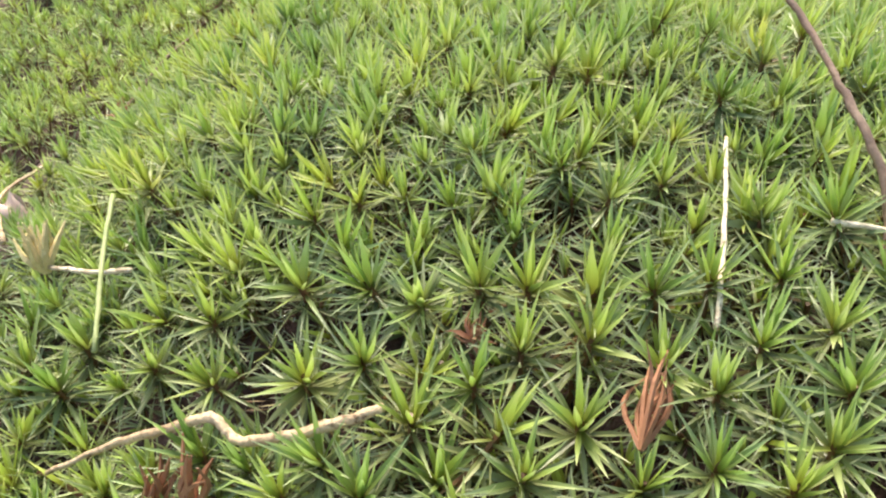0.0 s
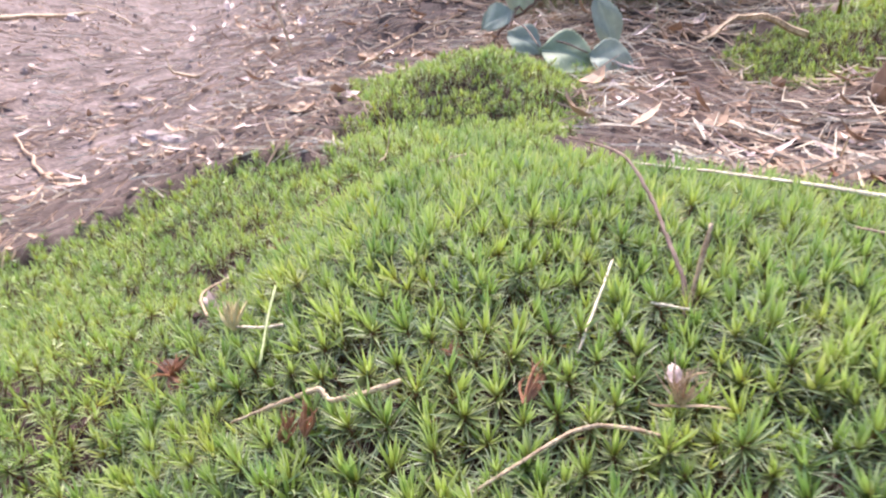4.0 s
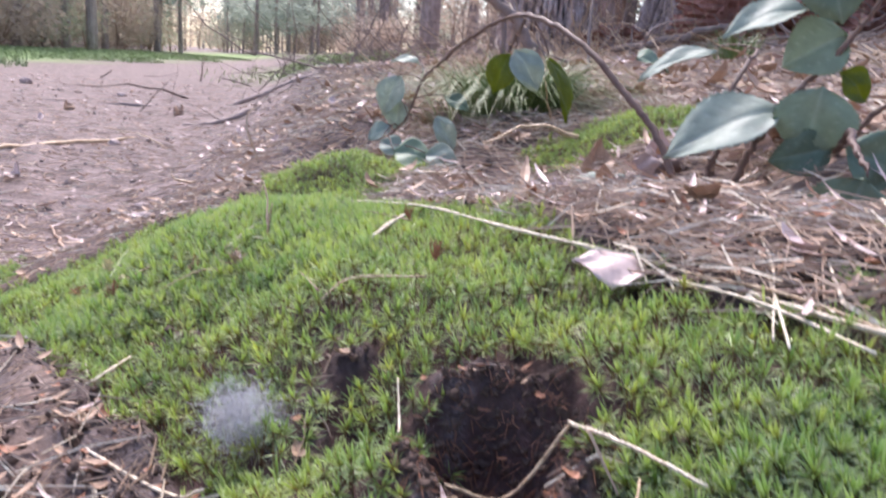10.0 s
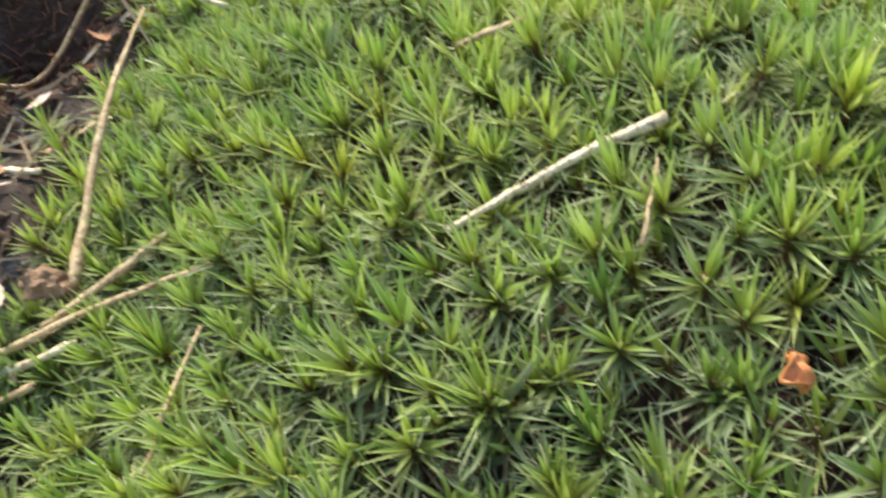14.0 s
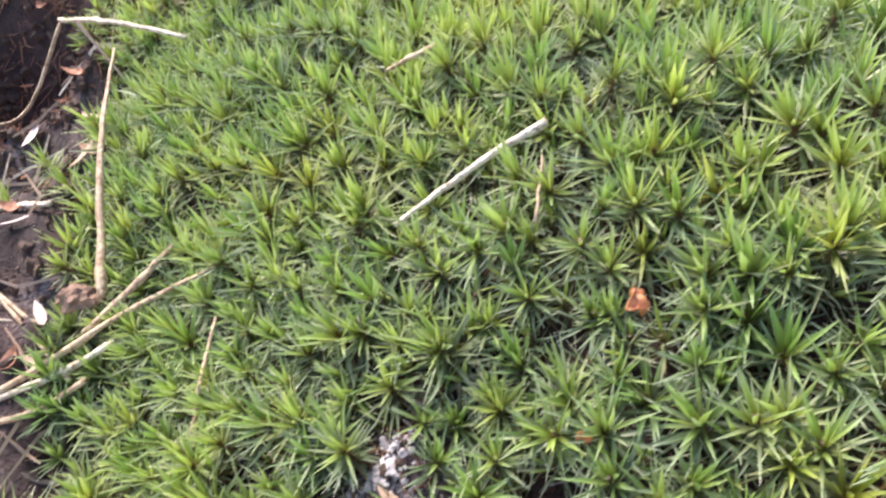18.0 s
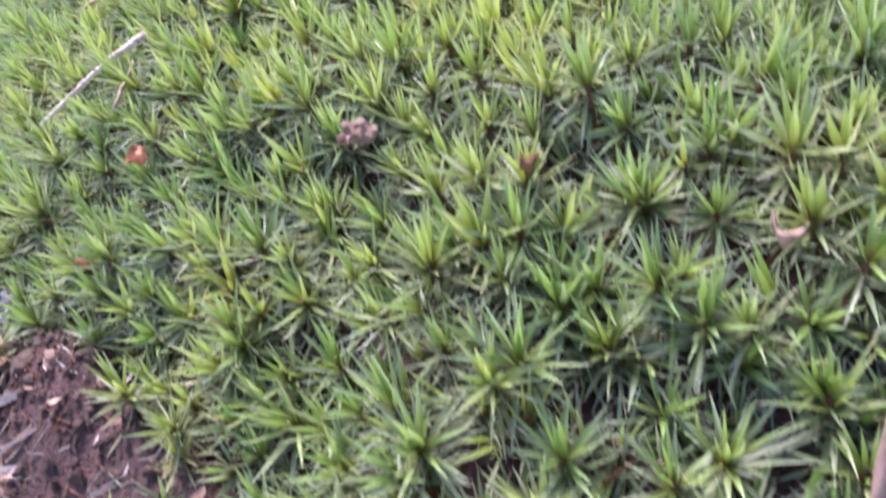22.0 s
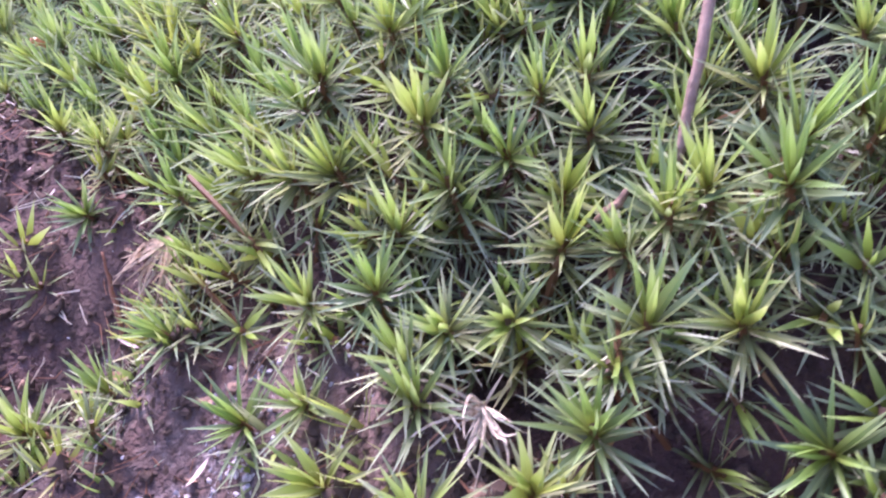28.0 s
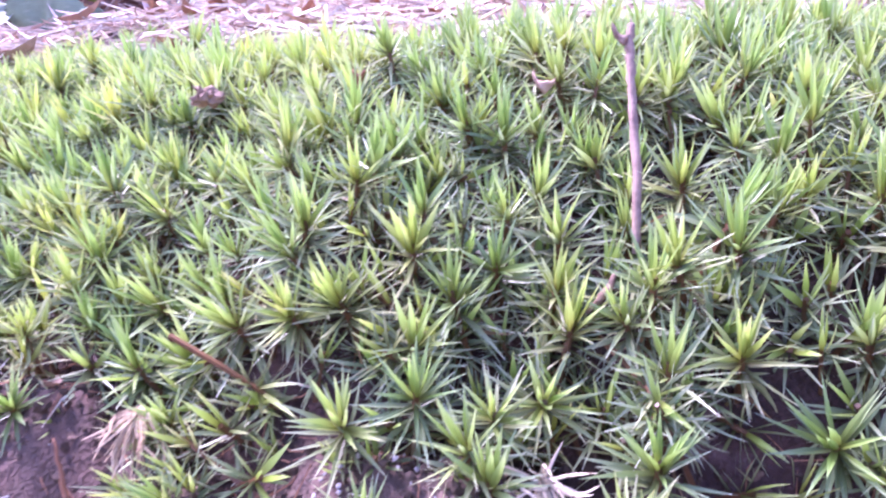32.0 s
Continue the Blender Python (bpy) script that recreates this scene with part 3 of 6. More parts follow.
def place_all(kinds, x, y, z, size, rng, tilt=0.16, lean=0.75):
    """Many shoots as one mesh: vertices, faces and values."""
    nrm = normal_at(x, y) * lean + np.array([0, 0, 1 - lean]) + rng.normal(0, tilt, (len(x), 3))
    nrm /= np.linalg.norm(nrm, axis=1)[:, None]
    V, F, A, n = [], [], [], 0
    for i in range(len(x)):
        kv, kf, ka = kinds[rng.integers(len(kinds))]
        w = nrm[i]
        u = np.cross(w, (math.cos(a := rng.uniform(0, 6.283)), math.sin(a), 0.1))
        u /= np.linalg.norm(u)
        m = np.stack([u, np.cross(w, u), w])
        V.append(kv * size[i] @ m + (x[i], y[i], z[i]))
        b = ka.copy()
        b[:-12, 2] = rng.random()
        A.append(b)
        F += [tuple(k + n for k in f) for f in kf]
        n += len(kv)
    return np.concatenate(V), F, np.concatenate(A)


rng = np.random.default_rng(5)
moss_bank = tagged(new("moss_bank"), "thick green cushion of star-shaped haircap moss on a bank", "moss")
STANDING = np.array([(0.3982, -0.3055), (0.3959, -0.3245), (0.3869, -0.3214), (0.3758, -0.3213), (0.4044, -0.34), (0.4115, -0.3447), (0.4119, -0.3533), (0.4363, -0.3627), (0.4298, -0.3645), (0.4498, -0.3622), (0.4538, -0.3708), (0.4203, -0.3615), (0.4261, -0.3485), (0.4328, -0.3489), (0.4433, -0.3576), (0.413, -0.3371), (0.4221, -0.3527), (0.4202, -0.3418), (0.4217, -0.3489), (0.4241, -0.3358), (0.43, -0.3351), (0.4132, -0.3236), (0.4181, -0.3273), (0.4394, -0.3465), (0.4408, -0.3421), (0.4478, -0.3512), (0.4512, -0.3516), (0.4566, -0.356), (0.4599, -0.3533), (0.4363, -0.3356), (0.4285, -0.3288), (0.4156, -0.3187), (0.4432, -0.3507), (0.4449, -0.3379), (0.432, -0.3256), (0.4185, -0.3184), (0.4467, -0.3318), (0.4603, -0.3446), (0.4415, -0.3315), (0.3836, -0.2971)])
FRONT = np.array([(0.0059, 0.18), (-0.0122, 0.1865), (0.038, 0.1643), (0.0301, 0.1646), (0.0441, 0.154), (0.0456, 0.1706), (0.0382, 0.1762), (0.0149, 0.1819), (0.0282, 0.1805), (0.0519, 0.1567), (0.0551, 0.1495), (0.0639, 0.148), (0.0676, 0.1594), (0.0606, 0.1694), (0.0692, 0.1663), (0.0766, 0.1656), (0.0845, 0.1653), (0.0752, 0.1535), (0.0808, 0.149), (0.078, 0.1395), (0.0879, 0.1543), (0.0972, 0.1548), (0.0953, 0.1455), (0.0909, 0.1393), (0.0567, 0.1432), (0.038, 0.1466), (0.0275, 0.1505), (0.0851, 0.1353), (0.016, 0.1713), (0.0323, 0.1527)])
px, py = scatter_points(0.26, 0.60, -0.42, -0.03, 0.0067, rng)
qx, qy = scatter_points(-0.07, 0.20, 0.09, 0.35, 0.0076, rng)
px, py = np.concatenate([px, qx]), np.concatenate([py, qy])
d = carpet(px, py)
keep = close_by(px, py) & (d > rng.uniform(0, 1, len(px)) ** 0.85 * 0.014 - 0.008) & (wave(px, py, 120, 9.0) > rng.uniform(-1.6, -0.7, len(px))) & (rng.random(len(px)) < 0.96)
for sx_, sy_ in STANDING:
    keep &= np.hypot(px - sx_, py - sy_) > 0.0072
for sx_, sy_ in FRONT:
    keep &= np.hypot(px - sx_, py - sy_) > 0.0070
keep &= ~((px > 0.359) & (px < 0.388) & (np.abs(py + 0.205 + 0.08 * (px - 0.36)) < 0.0034))
keep &= ~((px > 0.37) & (px < 0.443) & (py < -0.318 + 0.6 * (0.40 - px)) & (d < 0.004))
px, py = px[keep], py[keep]
size = rng.uniform(0.75, 1.2, len(px)) * np.where(py > 0, 1.15, np.where(py < -0.26, 1.05, 1.12))
pz = land(px, py) - 0.0030 + lumps(px, py) + rng.normal(0, 0.0012, len(px))
pz += 0.0065 * np.clip((0.004 - carpet(px, py)) / 0.006, 0, 1)
mark = np.concatenate([STANDING, FRONT])
px, py = np.concatenate([px, mark[:, 0]]), np.concatenate([py, mark[:, 1]])
pz = np.concatenate([pz, land(mark[:, 0], mark[:, 1]) + 0.0055 * np.clip((0.004 - carpet(mark[:, 0], mark[:, 1])) / 0.006, 0, 1)])
size = np.concatenate([size, rng.uniform(0.92, 1.15, len(STANDING)), rng.uniform(1.1, 1.35, len(FRONT))])
single = np.zeros(len(px), bool)
single[-len(mark):] = True
around = (py < -0.29) & (px > 0.38) & (px < 0.50) | (py < 0.185) & (px > -0.01) & (px < 0.12) & (py > 0.1)
single[np.flatnonzero(around & ~single)[:290 - len(mark)]] = True
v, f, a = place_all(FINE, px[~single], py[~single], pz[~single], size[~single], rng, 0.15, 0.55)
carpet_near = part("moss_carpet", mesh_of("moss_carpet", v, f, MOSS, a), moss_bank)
tagged(carpet_near, kind="stuff")
ux, uy = scatter_points(0.26, 0.60, -0.43, -0.03, 0.0056, rng)
qx, qy = scatter_points(-0.07, 0.20, 0.09, 0.35, 0.0060, rng)
ux, uy = np.concatenate([ux, qx]), np.concatenate([uy, qy])
keep = close_by(ux, uy) & (carpet(ux, uy) > rng.uniform(0.001, 0.008, len(ux)))
ux, uy = ux[keep], uy[keep]
ring = np.repeat(STANDING, 2, axis=0) + rng.normal(0, 0.0045, (2 * len(STANDING), 2))
ex, ey = rng.uniform(0.365, 0.47, 420), rng.uniform(-0.395, -0.29, 420)
keep = (carpet(ex, ey) < 0.004) & (carpet(ex, ey) > -0.030) & (wave(ex, ey, 140, 3.0) > rng.uniform(-0.3, 0.7, 420)) & (np.hypot(ex - 0.401, ey + 0.342) > 0.008)
ux, uy = np.concatenate([ux, ring[:, 0], ex[keep][:50]]), np.concatenate([uy, ring[:, 1], ey[keep][:50]])
keep = (np.hypot(ux - 0.431, uy + 0.356) > 0.0075) & (np.hypot(ux - 0.442, uy + 0.3685) > 0.0075) & (np.hypot(ux - 0.450, uy + 0.378) > 0.006)
ux, uy = ux[keep], uy[keep]
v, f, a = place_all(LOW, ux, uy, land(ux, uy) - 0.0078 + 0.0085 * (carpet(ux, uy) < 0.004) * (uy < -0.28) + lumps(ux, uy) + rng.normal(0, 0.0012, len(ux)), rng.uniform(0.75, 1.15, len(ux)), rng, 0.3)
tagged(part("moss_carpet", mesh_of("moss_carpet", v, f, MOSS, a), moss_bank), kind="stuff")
shoot_meshes = [mesh_of("moss_shoot", kv, kf, MOSS, ka) for kv, kf, ka in FINE]
nr = normal_at(px[single], py[single]) * 0.55 + np.array([0, 0, 0.45]) + rng.normal(0, 0.16, (single.sum(), 3))
for (sx_, sy_, sz_, ss_), nv in zip(np.column_stack([px, py, pz, size])[single], nr):
    ob = part("moss_shoot", shoot_meshes[rng.integers(len(shoot_meshes))], moss_bank)
    ob.matrix_basis = Matrix.Translation((sx_, sy_, sz_)) @ Vector(nv).to_track_quat("Z", "Y").to_matrix().to_4x4() @ Matrix.Rotation(rng.uniform(0, 6.28), 4, "Z") @ Matrix.Scale(ss_, 4)

px, py = scatter_points(-0.52, 0.62, -0.44, 0.84, 0.0066, rng)
d = carpet(px, py)
keep = ~close_by(px, py) & (d > rng.uniform(-0.010, 0.008, len(px))) & (wave(px, py, 90, 9.0) > rng.uniform(-1.6, -0.6, len(px)))
px, py = px[keep], py[keep]
pz = land(px, py) - 0.0045 + 0.005 * np.clip(1 - carpet(px, py) / 0.010, 0, 1) + 1.5 * lumps(px, py) + 0.0045 * wave(px, py, 62, 3.3) + rng.normal(0, 0.0018, len(px))
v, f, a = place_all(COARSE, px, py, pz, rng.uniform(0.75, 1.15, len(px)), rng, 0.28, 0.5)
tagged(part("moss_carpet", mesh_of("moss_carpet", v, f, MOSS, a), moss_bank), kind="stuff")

# ---- dry straws, stalks and twigs ----
def rest(points, lift=0.004, up=0.35):
    """Points (x, y) or (x, y, lift) laid on the bank."""
    out = []
    for p in points:
        h = up * (p[2] if len(p) > 2 else lift)
        out.append((p[0], p[1], float(land(np.array(p[0]), np.array(p[1]))) + h))
    return out


def stalk(name, points, radii, material, label, category, lift=0.004, sides=8, wobble=0.00008, seed=0, up=0.35, group=""):
    thick = 0.66 if max(radii) < 0.004 else 1.0
    v, f = tube(bend(rest(points, lift, up), 7, wobble, seed), [thick * r for r in radii], sides, 0.13, seed)
    ob = part(name, mesh_of(name, v, f, material, smooth=True))
    return tagged(ob, label, category, group=group)


stalk("straw", [(0.104, 0.330, 0.003), (0.130, 0.305, 0.006), (0.198, 0.234, 0.006), (0.2587, 0.1244, 0.006), (0.338, 0.0456, 0.008), (0.395, -0.029, 0.008), (0.4674, -0.078, 0.010), (0.62, -0.19, 0.010)],
      [0.0004, 0.0012, 0.0015, 0.0017, 0.0018], PALE_STRAW, "long pale dry grass stalk lying across the moss and litter", "straw", wobble=0.0002, seed=3)
stalk("straw", [(-0.0081, 0.1685, 0.001), (0.0021, 0.1687, 0.002), (0.0100, 0.1655, 0.003), (0.0173, 0.1623, 0.004), (0.0203, 0.1600, 0.002), (0.0232, 0.1575, 0.002), (0.0321, 0.1545, 0.003), (0.0402, 0.1536, 0.004)],
      [0.0006, 0.0010, 0.0012, 0.0010, 0.0012, 0.0011], STRAW, "kinked pale brown grass stem resting on moss tips", "straw", seed=4, up=1.0)
v, f = tube(bend([(0.1111, 0.1657, 0.1864), (0.1107, 0.1724, 0.1975), (0.1083, 0.1779, 0.2036), (0.1055, 0.1851, 0.2089), (0.1025, 0.1943, 0.2148), (0.0961, 0.2057, 0.2226), (0.0892, 0.2170, 0.2234), (0.0807, 0.2278, 0.2225)], 6, 0.0001, 5), [0.0006, 0.0007, 0.0006, 0.0005, 0.0004, 0.0003], 8, 0.15, 5)
tagged(part("twig", mesh_of("twig", v, f, TWIG, smooth=True)), "thin bent grey twig standing up out of the moss", "twig")
stalk("dry_stalk", [(0.1115, 0.169, -0.001), (0.1122, 0.170, 0.010), (0.1133, 0.1722, 0.021)], [0.0010, 0.0009, 0.0012, 0.0008], STRAW, "short split tan stalk stuck upright in the moss", "straw", seed=6, up=1.0)
stalk("straw", [(0.1115, 0.166, 0.003), (0.102, 0.170, 0.005)], [0.0006, 0.0007], PALE_STRAW, "short pale broken straw at the foot of a twig", "straw", seed=7)
stalk("straw", [(0.0945, 0.1915, 0.005), (0.0889, 0.1740, 0.001), (0.0835, 0.1582, -0.004)], [0.0005, 0.0006], PALE_STRAW, "white speckled dry stalk half sunk in the moss", "straw", seed=8)
stalk("green_stem", [(-0.0095, 0.2205, 0.007), (-0.008, 0.206, 0.006), (-0.0055, 0.188, 0.003)], [0.0008, 0.0007, 0.0007], GREEN_STEM, "thin greenish stem with a brown tip leaning on moss", "stem", seed=9, up=1.0)
stalk("straw", [(-0.022, 0.217, 0.008), (-0.010, 0.207, 0.009), (-0.002, 0.201, 0.007)], [0.0008, 0.0007], PALE_STRAW, "pale curved straw lying against a stem", "straw", seed=10)
stalk("straw", [(-0.050, 0.300, 0.010), (-0.056, 0.280, 0.011), (-0.040, 0.240, 0.004)], [0.0007, 0.0009], STRAW, "bent tan straw over a gap in the moss", "straw", seed=12)
stalk("twig", [(-0.012, 0.338, 0.008), (-0.022, 0.330, 0.008), (-0.033, 0.324, 0.004)], [0.0006, 0.0011], TWIG, "short brown forked stick on the moss", "twig", seed=13)
stalk("straw", [(0.036, 0.329, 0.005), (0.051, 0.340, 0.006)], [0.0006, 0.0008], STRAW, "short straw lying on far moss", "straw", seed=14)
stalk("twig", [(0.006, 0.392, 0.014), (0.006, 0.386, 0.002), (0.004, 0.372, 0.001)], [0.0005, 0.0006], STRAW, "small stalk standing at the moss edge", "twig", seed=15, up=1.0)
stalk("wood_splinter", [(0.187, 0.128, 0.004), (0.193, 0.150, 0.007), (0.199, 0.180, 0.009)], [0.0012, 0.0022, 0.0008], PALE_STRAW, "pale split sliver of wood on the moss", "wood", seed=16, sides=5)
stalk("twig", [(0.165, 0.205, 0.006), (0.182, 0.186, 0.007), (0.205, 0.158, 0.005)], [0.0006, 0.0008], TWIG, "thin dark twig beside a wood sliver", "twig", seed=17)
stalk("straw", [(0.185, 0.028, 0.005), (0.197, 0.038, 0.007), (0.230, 0.044, 0.006)], [0.0007, 0.0009], STRAW, "tan straw lying along the top of the moss", "straw", seed=18)
stalk("twig", [(0.158, 0.085, 0.004), (0.168, 0.06, 0.006), (0.182, 0.035, 0.004)], [0.0005, 0.0007], TWIG, "thin brown stick on the mossy shoulder", "twig", seed=19)
stalk("straw", [(0.060, 0.120, 0.006), (0.083, 0.130, 0.009), (0.10, 0.125, 0.005)], [0.0006, 0.0009], STRAW, "brown bowed straw on the moss slope", "straw", seed=20)
stalk("straw", [(0.294, -0.058, 0.024), (0.276, -0.068, 0.022), (0.2557, -0.0793, 0.003)], [0.0009, 0.0008], STRAW, "dry needle bridging the dark hollow", "straw", seed=21, up=1.0)
stalk("straw", [(0.294, -0.057, 0.025), (0.310, -0.077, 0.012), (0.330, -0.100, 0.002)], [0.0012, 0.0009], PALE_STRAW, "bleached straw at the rim of the hollow", "straw", seed=22, up=1.0)
stalk("dry_sheath", [(0.3115, -0.100, 0.015), (0.3065, -0.130, 0.009), (0.3020, -0.158, 0.003), (0.3012, -0.165, 0.002)], [0.0005, 0.0009, 0.0014, 0.0019, 0.0012], STRAW, "long straw-coloured sheath with a split base", "straw", seed=23, up=1.0)
stalk("straw", [(0.319, -0.166, 0.005), (0.310, -0.168, 0.006), (0.296, -0.170, 0.005)], [0.0006, 0.0014, 0.0010], STRAW, "orange-brown broken stub of straw", "straw", seed=24)
stalk("straw", [(0.327, -0.180, 0.004), (0.305, -0.173, 0.008), (0.270, -0.172, 0.006), (0.235, -0.166, 0.005)], [0.0006, 0.0012, 0.0010], STRAW, "long tan straw along the foot of the moss", "straw", seed=25)
stalk("straw", [(0.225, -0.106, 0.005), (0.250, -0.108, 0.007), (0.276, -0.109, 0.004)], [0.0008, 0.0010], STRAW, "flat straw on bare soil below the hollow", "straw", seed=26)
stalk("straw", [(0.240, -0.148, 0.004), (0.262, -0.151, 0.006), (0.280, -0.158, 0.003)], [0.0014, 0.0013, 0.0004], PALE_STRAW, "white pointed straw on bare soil", "straw", seed=27)
stalk("straw", [(0.268, -0.119, 0.003), (0.278, -0.123, 0.006), (0.290, -0.131, 0.003)], [0.0010, 0.0012], PALE_STRAW, "short pale stub on crumbly soil", "straw", seed=28)
stalk("straw", [(0.272, -0.142, 0.004), (0.282, -0.160, 0.005), (0.292, -0.178, 0.003)], [0.0007, 0.0008], STRAW, "curved straw among soil crumbs", "straw", seed=29)
stalk("straw", [(0.262, -0.150, 0.004), (0.262, -0.172, 0.006), (0.268, -0.192, 0.004)], [0.0008, 0.0008], STRAW, "straw crossing another on the soil", "straw", seed=30)
stalk("straw", [(0.3870, -0.2072, 0.001), (0.374, -0.2062, 0.001), (0.3600, -0.2050, 0.000)], [0.0013, 0.0009, 0.0007], PALE_STRAW, "short pale stalk with a blunt end lying in moss", "straw", seed=31, up=1.0)
stalk("straw", [(0.384, -0.2125, 0.003), (0.379, -0.222, 0.003)], [0.0003, 0.0006], STRAW, "fine curved bract stuck in the moss", "straw", seed=32)
stalk("chip", [(0.368, -0.1715, 0.005), (0.3785, -0.1745, 0.006)], [0.0006, 0.0011, 0.0008], STRAW, "small flat chip of straw on the moss", "straw", seed=33, sides=5)
stalk("straw", [(0.417, -0.088, 0.004), (0.434, -0.054, 0.010)], [0.0009, 0.0011], PALE_STRAW, "pale stalk leaning over the moss edge", "straw", seed=34)
stalk("straw", [(0.400, -0.073, 0.003), (0.409, -0.039, 0.006)], [0.0008, 0.0009], STRAW, "grey straw standing at the edge of the litter", "straw", seed=35)
stalk("straw", [(0.338, 0.030, 0.008), (0.365, -0.006, 0.010), (0.392, -0.044, 0.006)], [0.0009, 0.0013], PALE_STRAW, "bleached straw among the litter", "straw", seed=36)
stalk("straw", [(0.344, 0.034, 0.012), (0.374, 0.000, 0.013), (0.400, -0.030, 0.008)], [0.0009, 0.0012], STRAW, "second bleached straw lying beside another", "straw", seed=37)
stalk("straw", [(0.379, 0.055, 0.006), (0.372, 0.005, 0.010), (0.366, -0.040, 0.004)], [0.0010, 0.0009], PALE_STRAW, "white straw crossing the longer stalk", "straw", seed=38)
stalk("straw", [(0.384, 0.075, 0.006), (0.378, 0.03, 0.012), (0.3625, -0.033, 0.003)], [0.0009, 0.0007], PALE_STRAW, "thin white straw over the litter", "straw", seed=39)
stalk("twig", [(0.360, 0.012, 0.006), (0.405, -0.005, 0.006), (0.46, -0.045, 0.004)], [0.0022, 0.0028, 0.0016], TWIG, "knobbly brown twig lying in the litter", "twig", seed=40)
stalk("twig", [(0.301, 0.060, 0.007), (0.325, 0.042, 0.009), (0.362, 0.020, 0.006)], [0.0006, 0.0008], TWIG, "dark thin twig over a pale leaf", "twig", seed=41)
stalk("twig", [(0.466, -0.2465, 0.005), (0.479, -0.2495, 0.004), (0.496, -0.250, 0.003)], [0.0006, 0.0010, 0.0008], STEM, "dark pointed twig on the moss edge", "twig", seed=42, up=1.0)
stalk("straw", [(0.3254, -0.1909, 0.003), (0.3212, -0.2001, 0.004), (0.3170, -0.2094, 0.000)], [0.0005, 0.0006, 0.0004], STRAW, "thin tan straw leaning among moss leaves", "straw", seed=43)
stalk("twig", [(0.452, -0.3445, -0.004), (0.4545, -0.342, 0.004), (0.4575, -0.338, 0.010), (0.4592, -0.3362, 0.0132), (0.4604, -0.335, 0.0158)], [0.0008, 0.0010, 0.0008, 0.0010, 0.0007], TWIG, "reddish grey knotted twig standing in the moss", "twig", seed=44, up=1.0)
stalk("seed_case", [(0.441, -0.347, 0.000), (0.4435, -0.3475, 0.001), (0.4460, -0.347, 0.001)], [0.0003, 0.0008, 0.0004], CHIP, "dark slender husk caught between moss leaves", "husk", seed=45)
stalk("brown_spike", [(0.3880, -0.3095, -0.002), (0.3877, -0.3085, 0.006), (0.3873, -0.3075, 0.0125)], [0.0006, 0.0006, 0.0002], RUST, "brown dead leaf spike standing on bare soil", "stem", seed=46, up=1.0)
stalk("log", [(0.362, 0.436, 0.008), (0.385, 0.431, 0.010), (0.410, 0.428, 0.010)], [0.007, 0.009, 0.008, 0.008], STEM, "short dark rotting branch under pale leaves by the bramble", "wood", seed=71, wobble=0.002, up=1.0)
for i, (pts, r, stuff_of, text) in enumerate((
        ([(0.039, 0.012), (0.0675, 0.0187), (0.0766, 0.061)], 0.0012, PALE_STRAW, "pale bent straw on reddish soil under the moss"),
        ([(0.0745, -0.0025), (0.1048, -0.0213), (0.1435, -0.0351), (0.160, -0.042)], 0.0013, PALE_STRAW, "pale straw lying at the foot of the cushion"),
        ([(0.058, 0.0005), (0.080, 0.0015), (0.1022, 0.0037)], 0.0007, STRAW, "thin tan straw on reddish soil"),
        ([(0.1062, -0.0413), (0.0979, -0.021)], 0.0009, PALE_STRAW, "short white straw on trodden soil"),
        ([(0.1177, -0.0403), (0.160, -0.064), (0.2035, -0.0921)], 0.0012, PALE_STRAW, "long bleached straw along the moss foot"),
        ([(0.1514, -0.0466), (0.178, -0.078), (0.2024, -0.1085)], 0.0010, PALE_STRAW, "bleached straw slanting off the soil"),
        ([(0.2182, -0.0943), (0.239, -0.0893), (0.2601, -0.0800)], 0.0009, STRAW, "straw reaching into the dark hollow"),
        ([(0.2294, -0.0184), (0.234, -0.038), (0.2364, -0.0562)], 0.0007, PALE_STRAW, "limp pale straw hanging beside the hollow"))):
    stalk("straw", pts, [0.6 * r, r, 0.8 * r], stuff_of, text, "straw", seed=140 + i, lift=0.006)
stalk("straw", [(0.2707, -0.1726, 0.004), (0.2901, -0.1752, 0.004), (0.3026, -0.1764, 0.004)], [0.0010, 0.0014, 0.0009], PALE_STRAW, "pale frayed straw at the foot of the moss", "straw", seed=81)
stalk("straw", [(0.2707, -0.1769, 0.004), (0.2847, -0.1803, 0.004), (0.2955, -0.1804, 0.004)], [0.0007, 0.0012, 0.0010], STRAW, "brown straw lying below another at the moss foot", "straw", seed=82)
stalk("straw", [(0.2728, -0.1446, 0.004), (0.2826, -0.1583, 0.004), (0.2873, -0.1626, 0.004)], [0.0006, 0.0008, 0.0006], STRAW, "thin bent straw on dark soil", "straw", seed=83)
stalk("straw", [(0.2699, -0.1584, 0.004), (0.2787, -0.1625, 0.004)], [0.0009, 0.0008], PALE_STRAW, "short white straw on dark soil", "straw", seed=84)
stalk("wood_strip", [(0.130, 0.578, 0.022), (0.170, 0.608, 0.028), (0.206, 0.633, 0.024)], [0.0030, 0.0036, 0.0026], PALE_STRAW, "white peeled strip of wood on the litter", "wood", seed=47, sides=5)
stalk("stick", [(-1.30, 1.42, 0.004), (-1.17, 1.55, 0.006), (-1.10, 1.90, 0.008), (-1.03, 2.2, 0.006)], [0.004, 0.007, 0.005], STRAW, "pale bare stick lying on the track", "stick", seed=48, wobble=0.0015)
stalk("stick", [(-0.30, 0.63, 0.004), (-0.42, 0.79, 0.006), (-0.56, 0.98, 0.005)], [0.003, 0.0035, 0.002], DEAD_LEAF, "brown stick on the trodden track edge", "stick", seed=49, wobble=0.002)
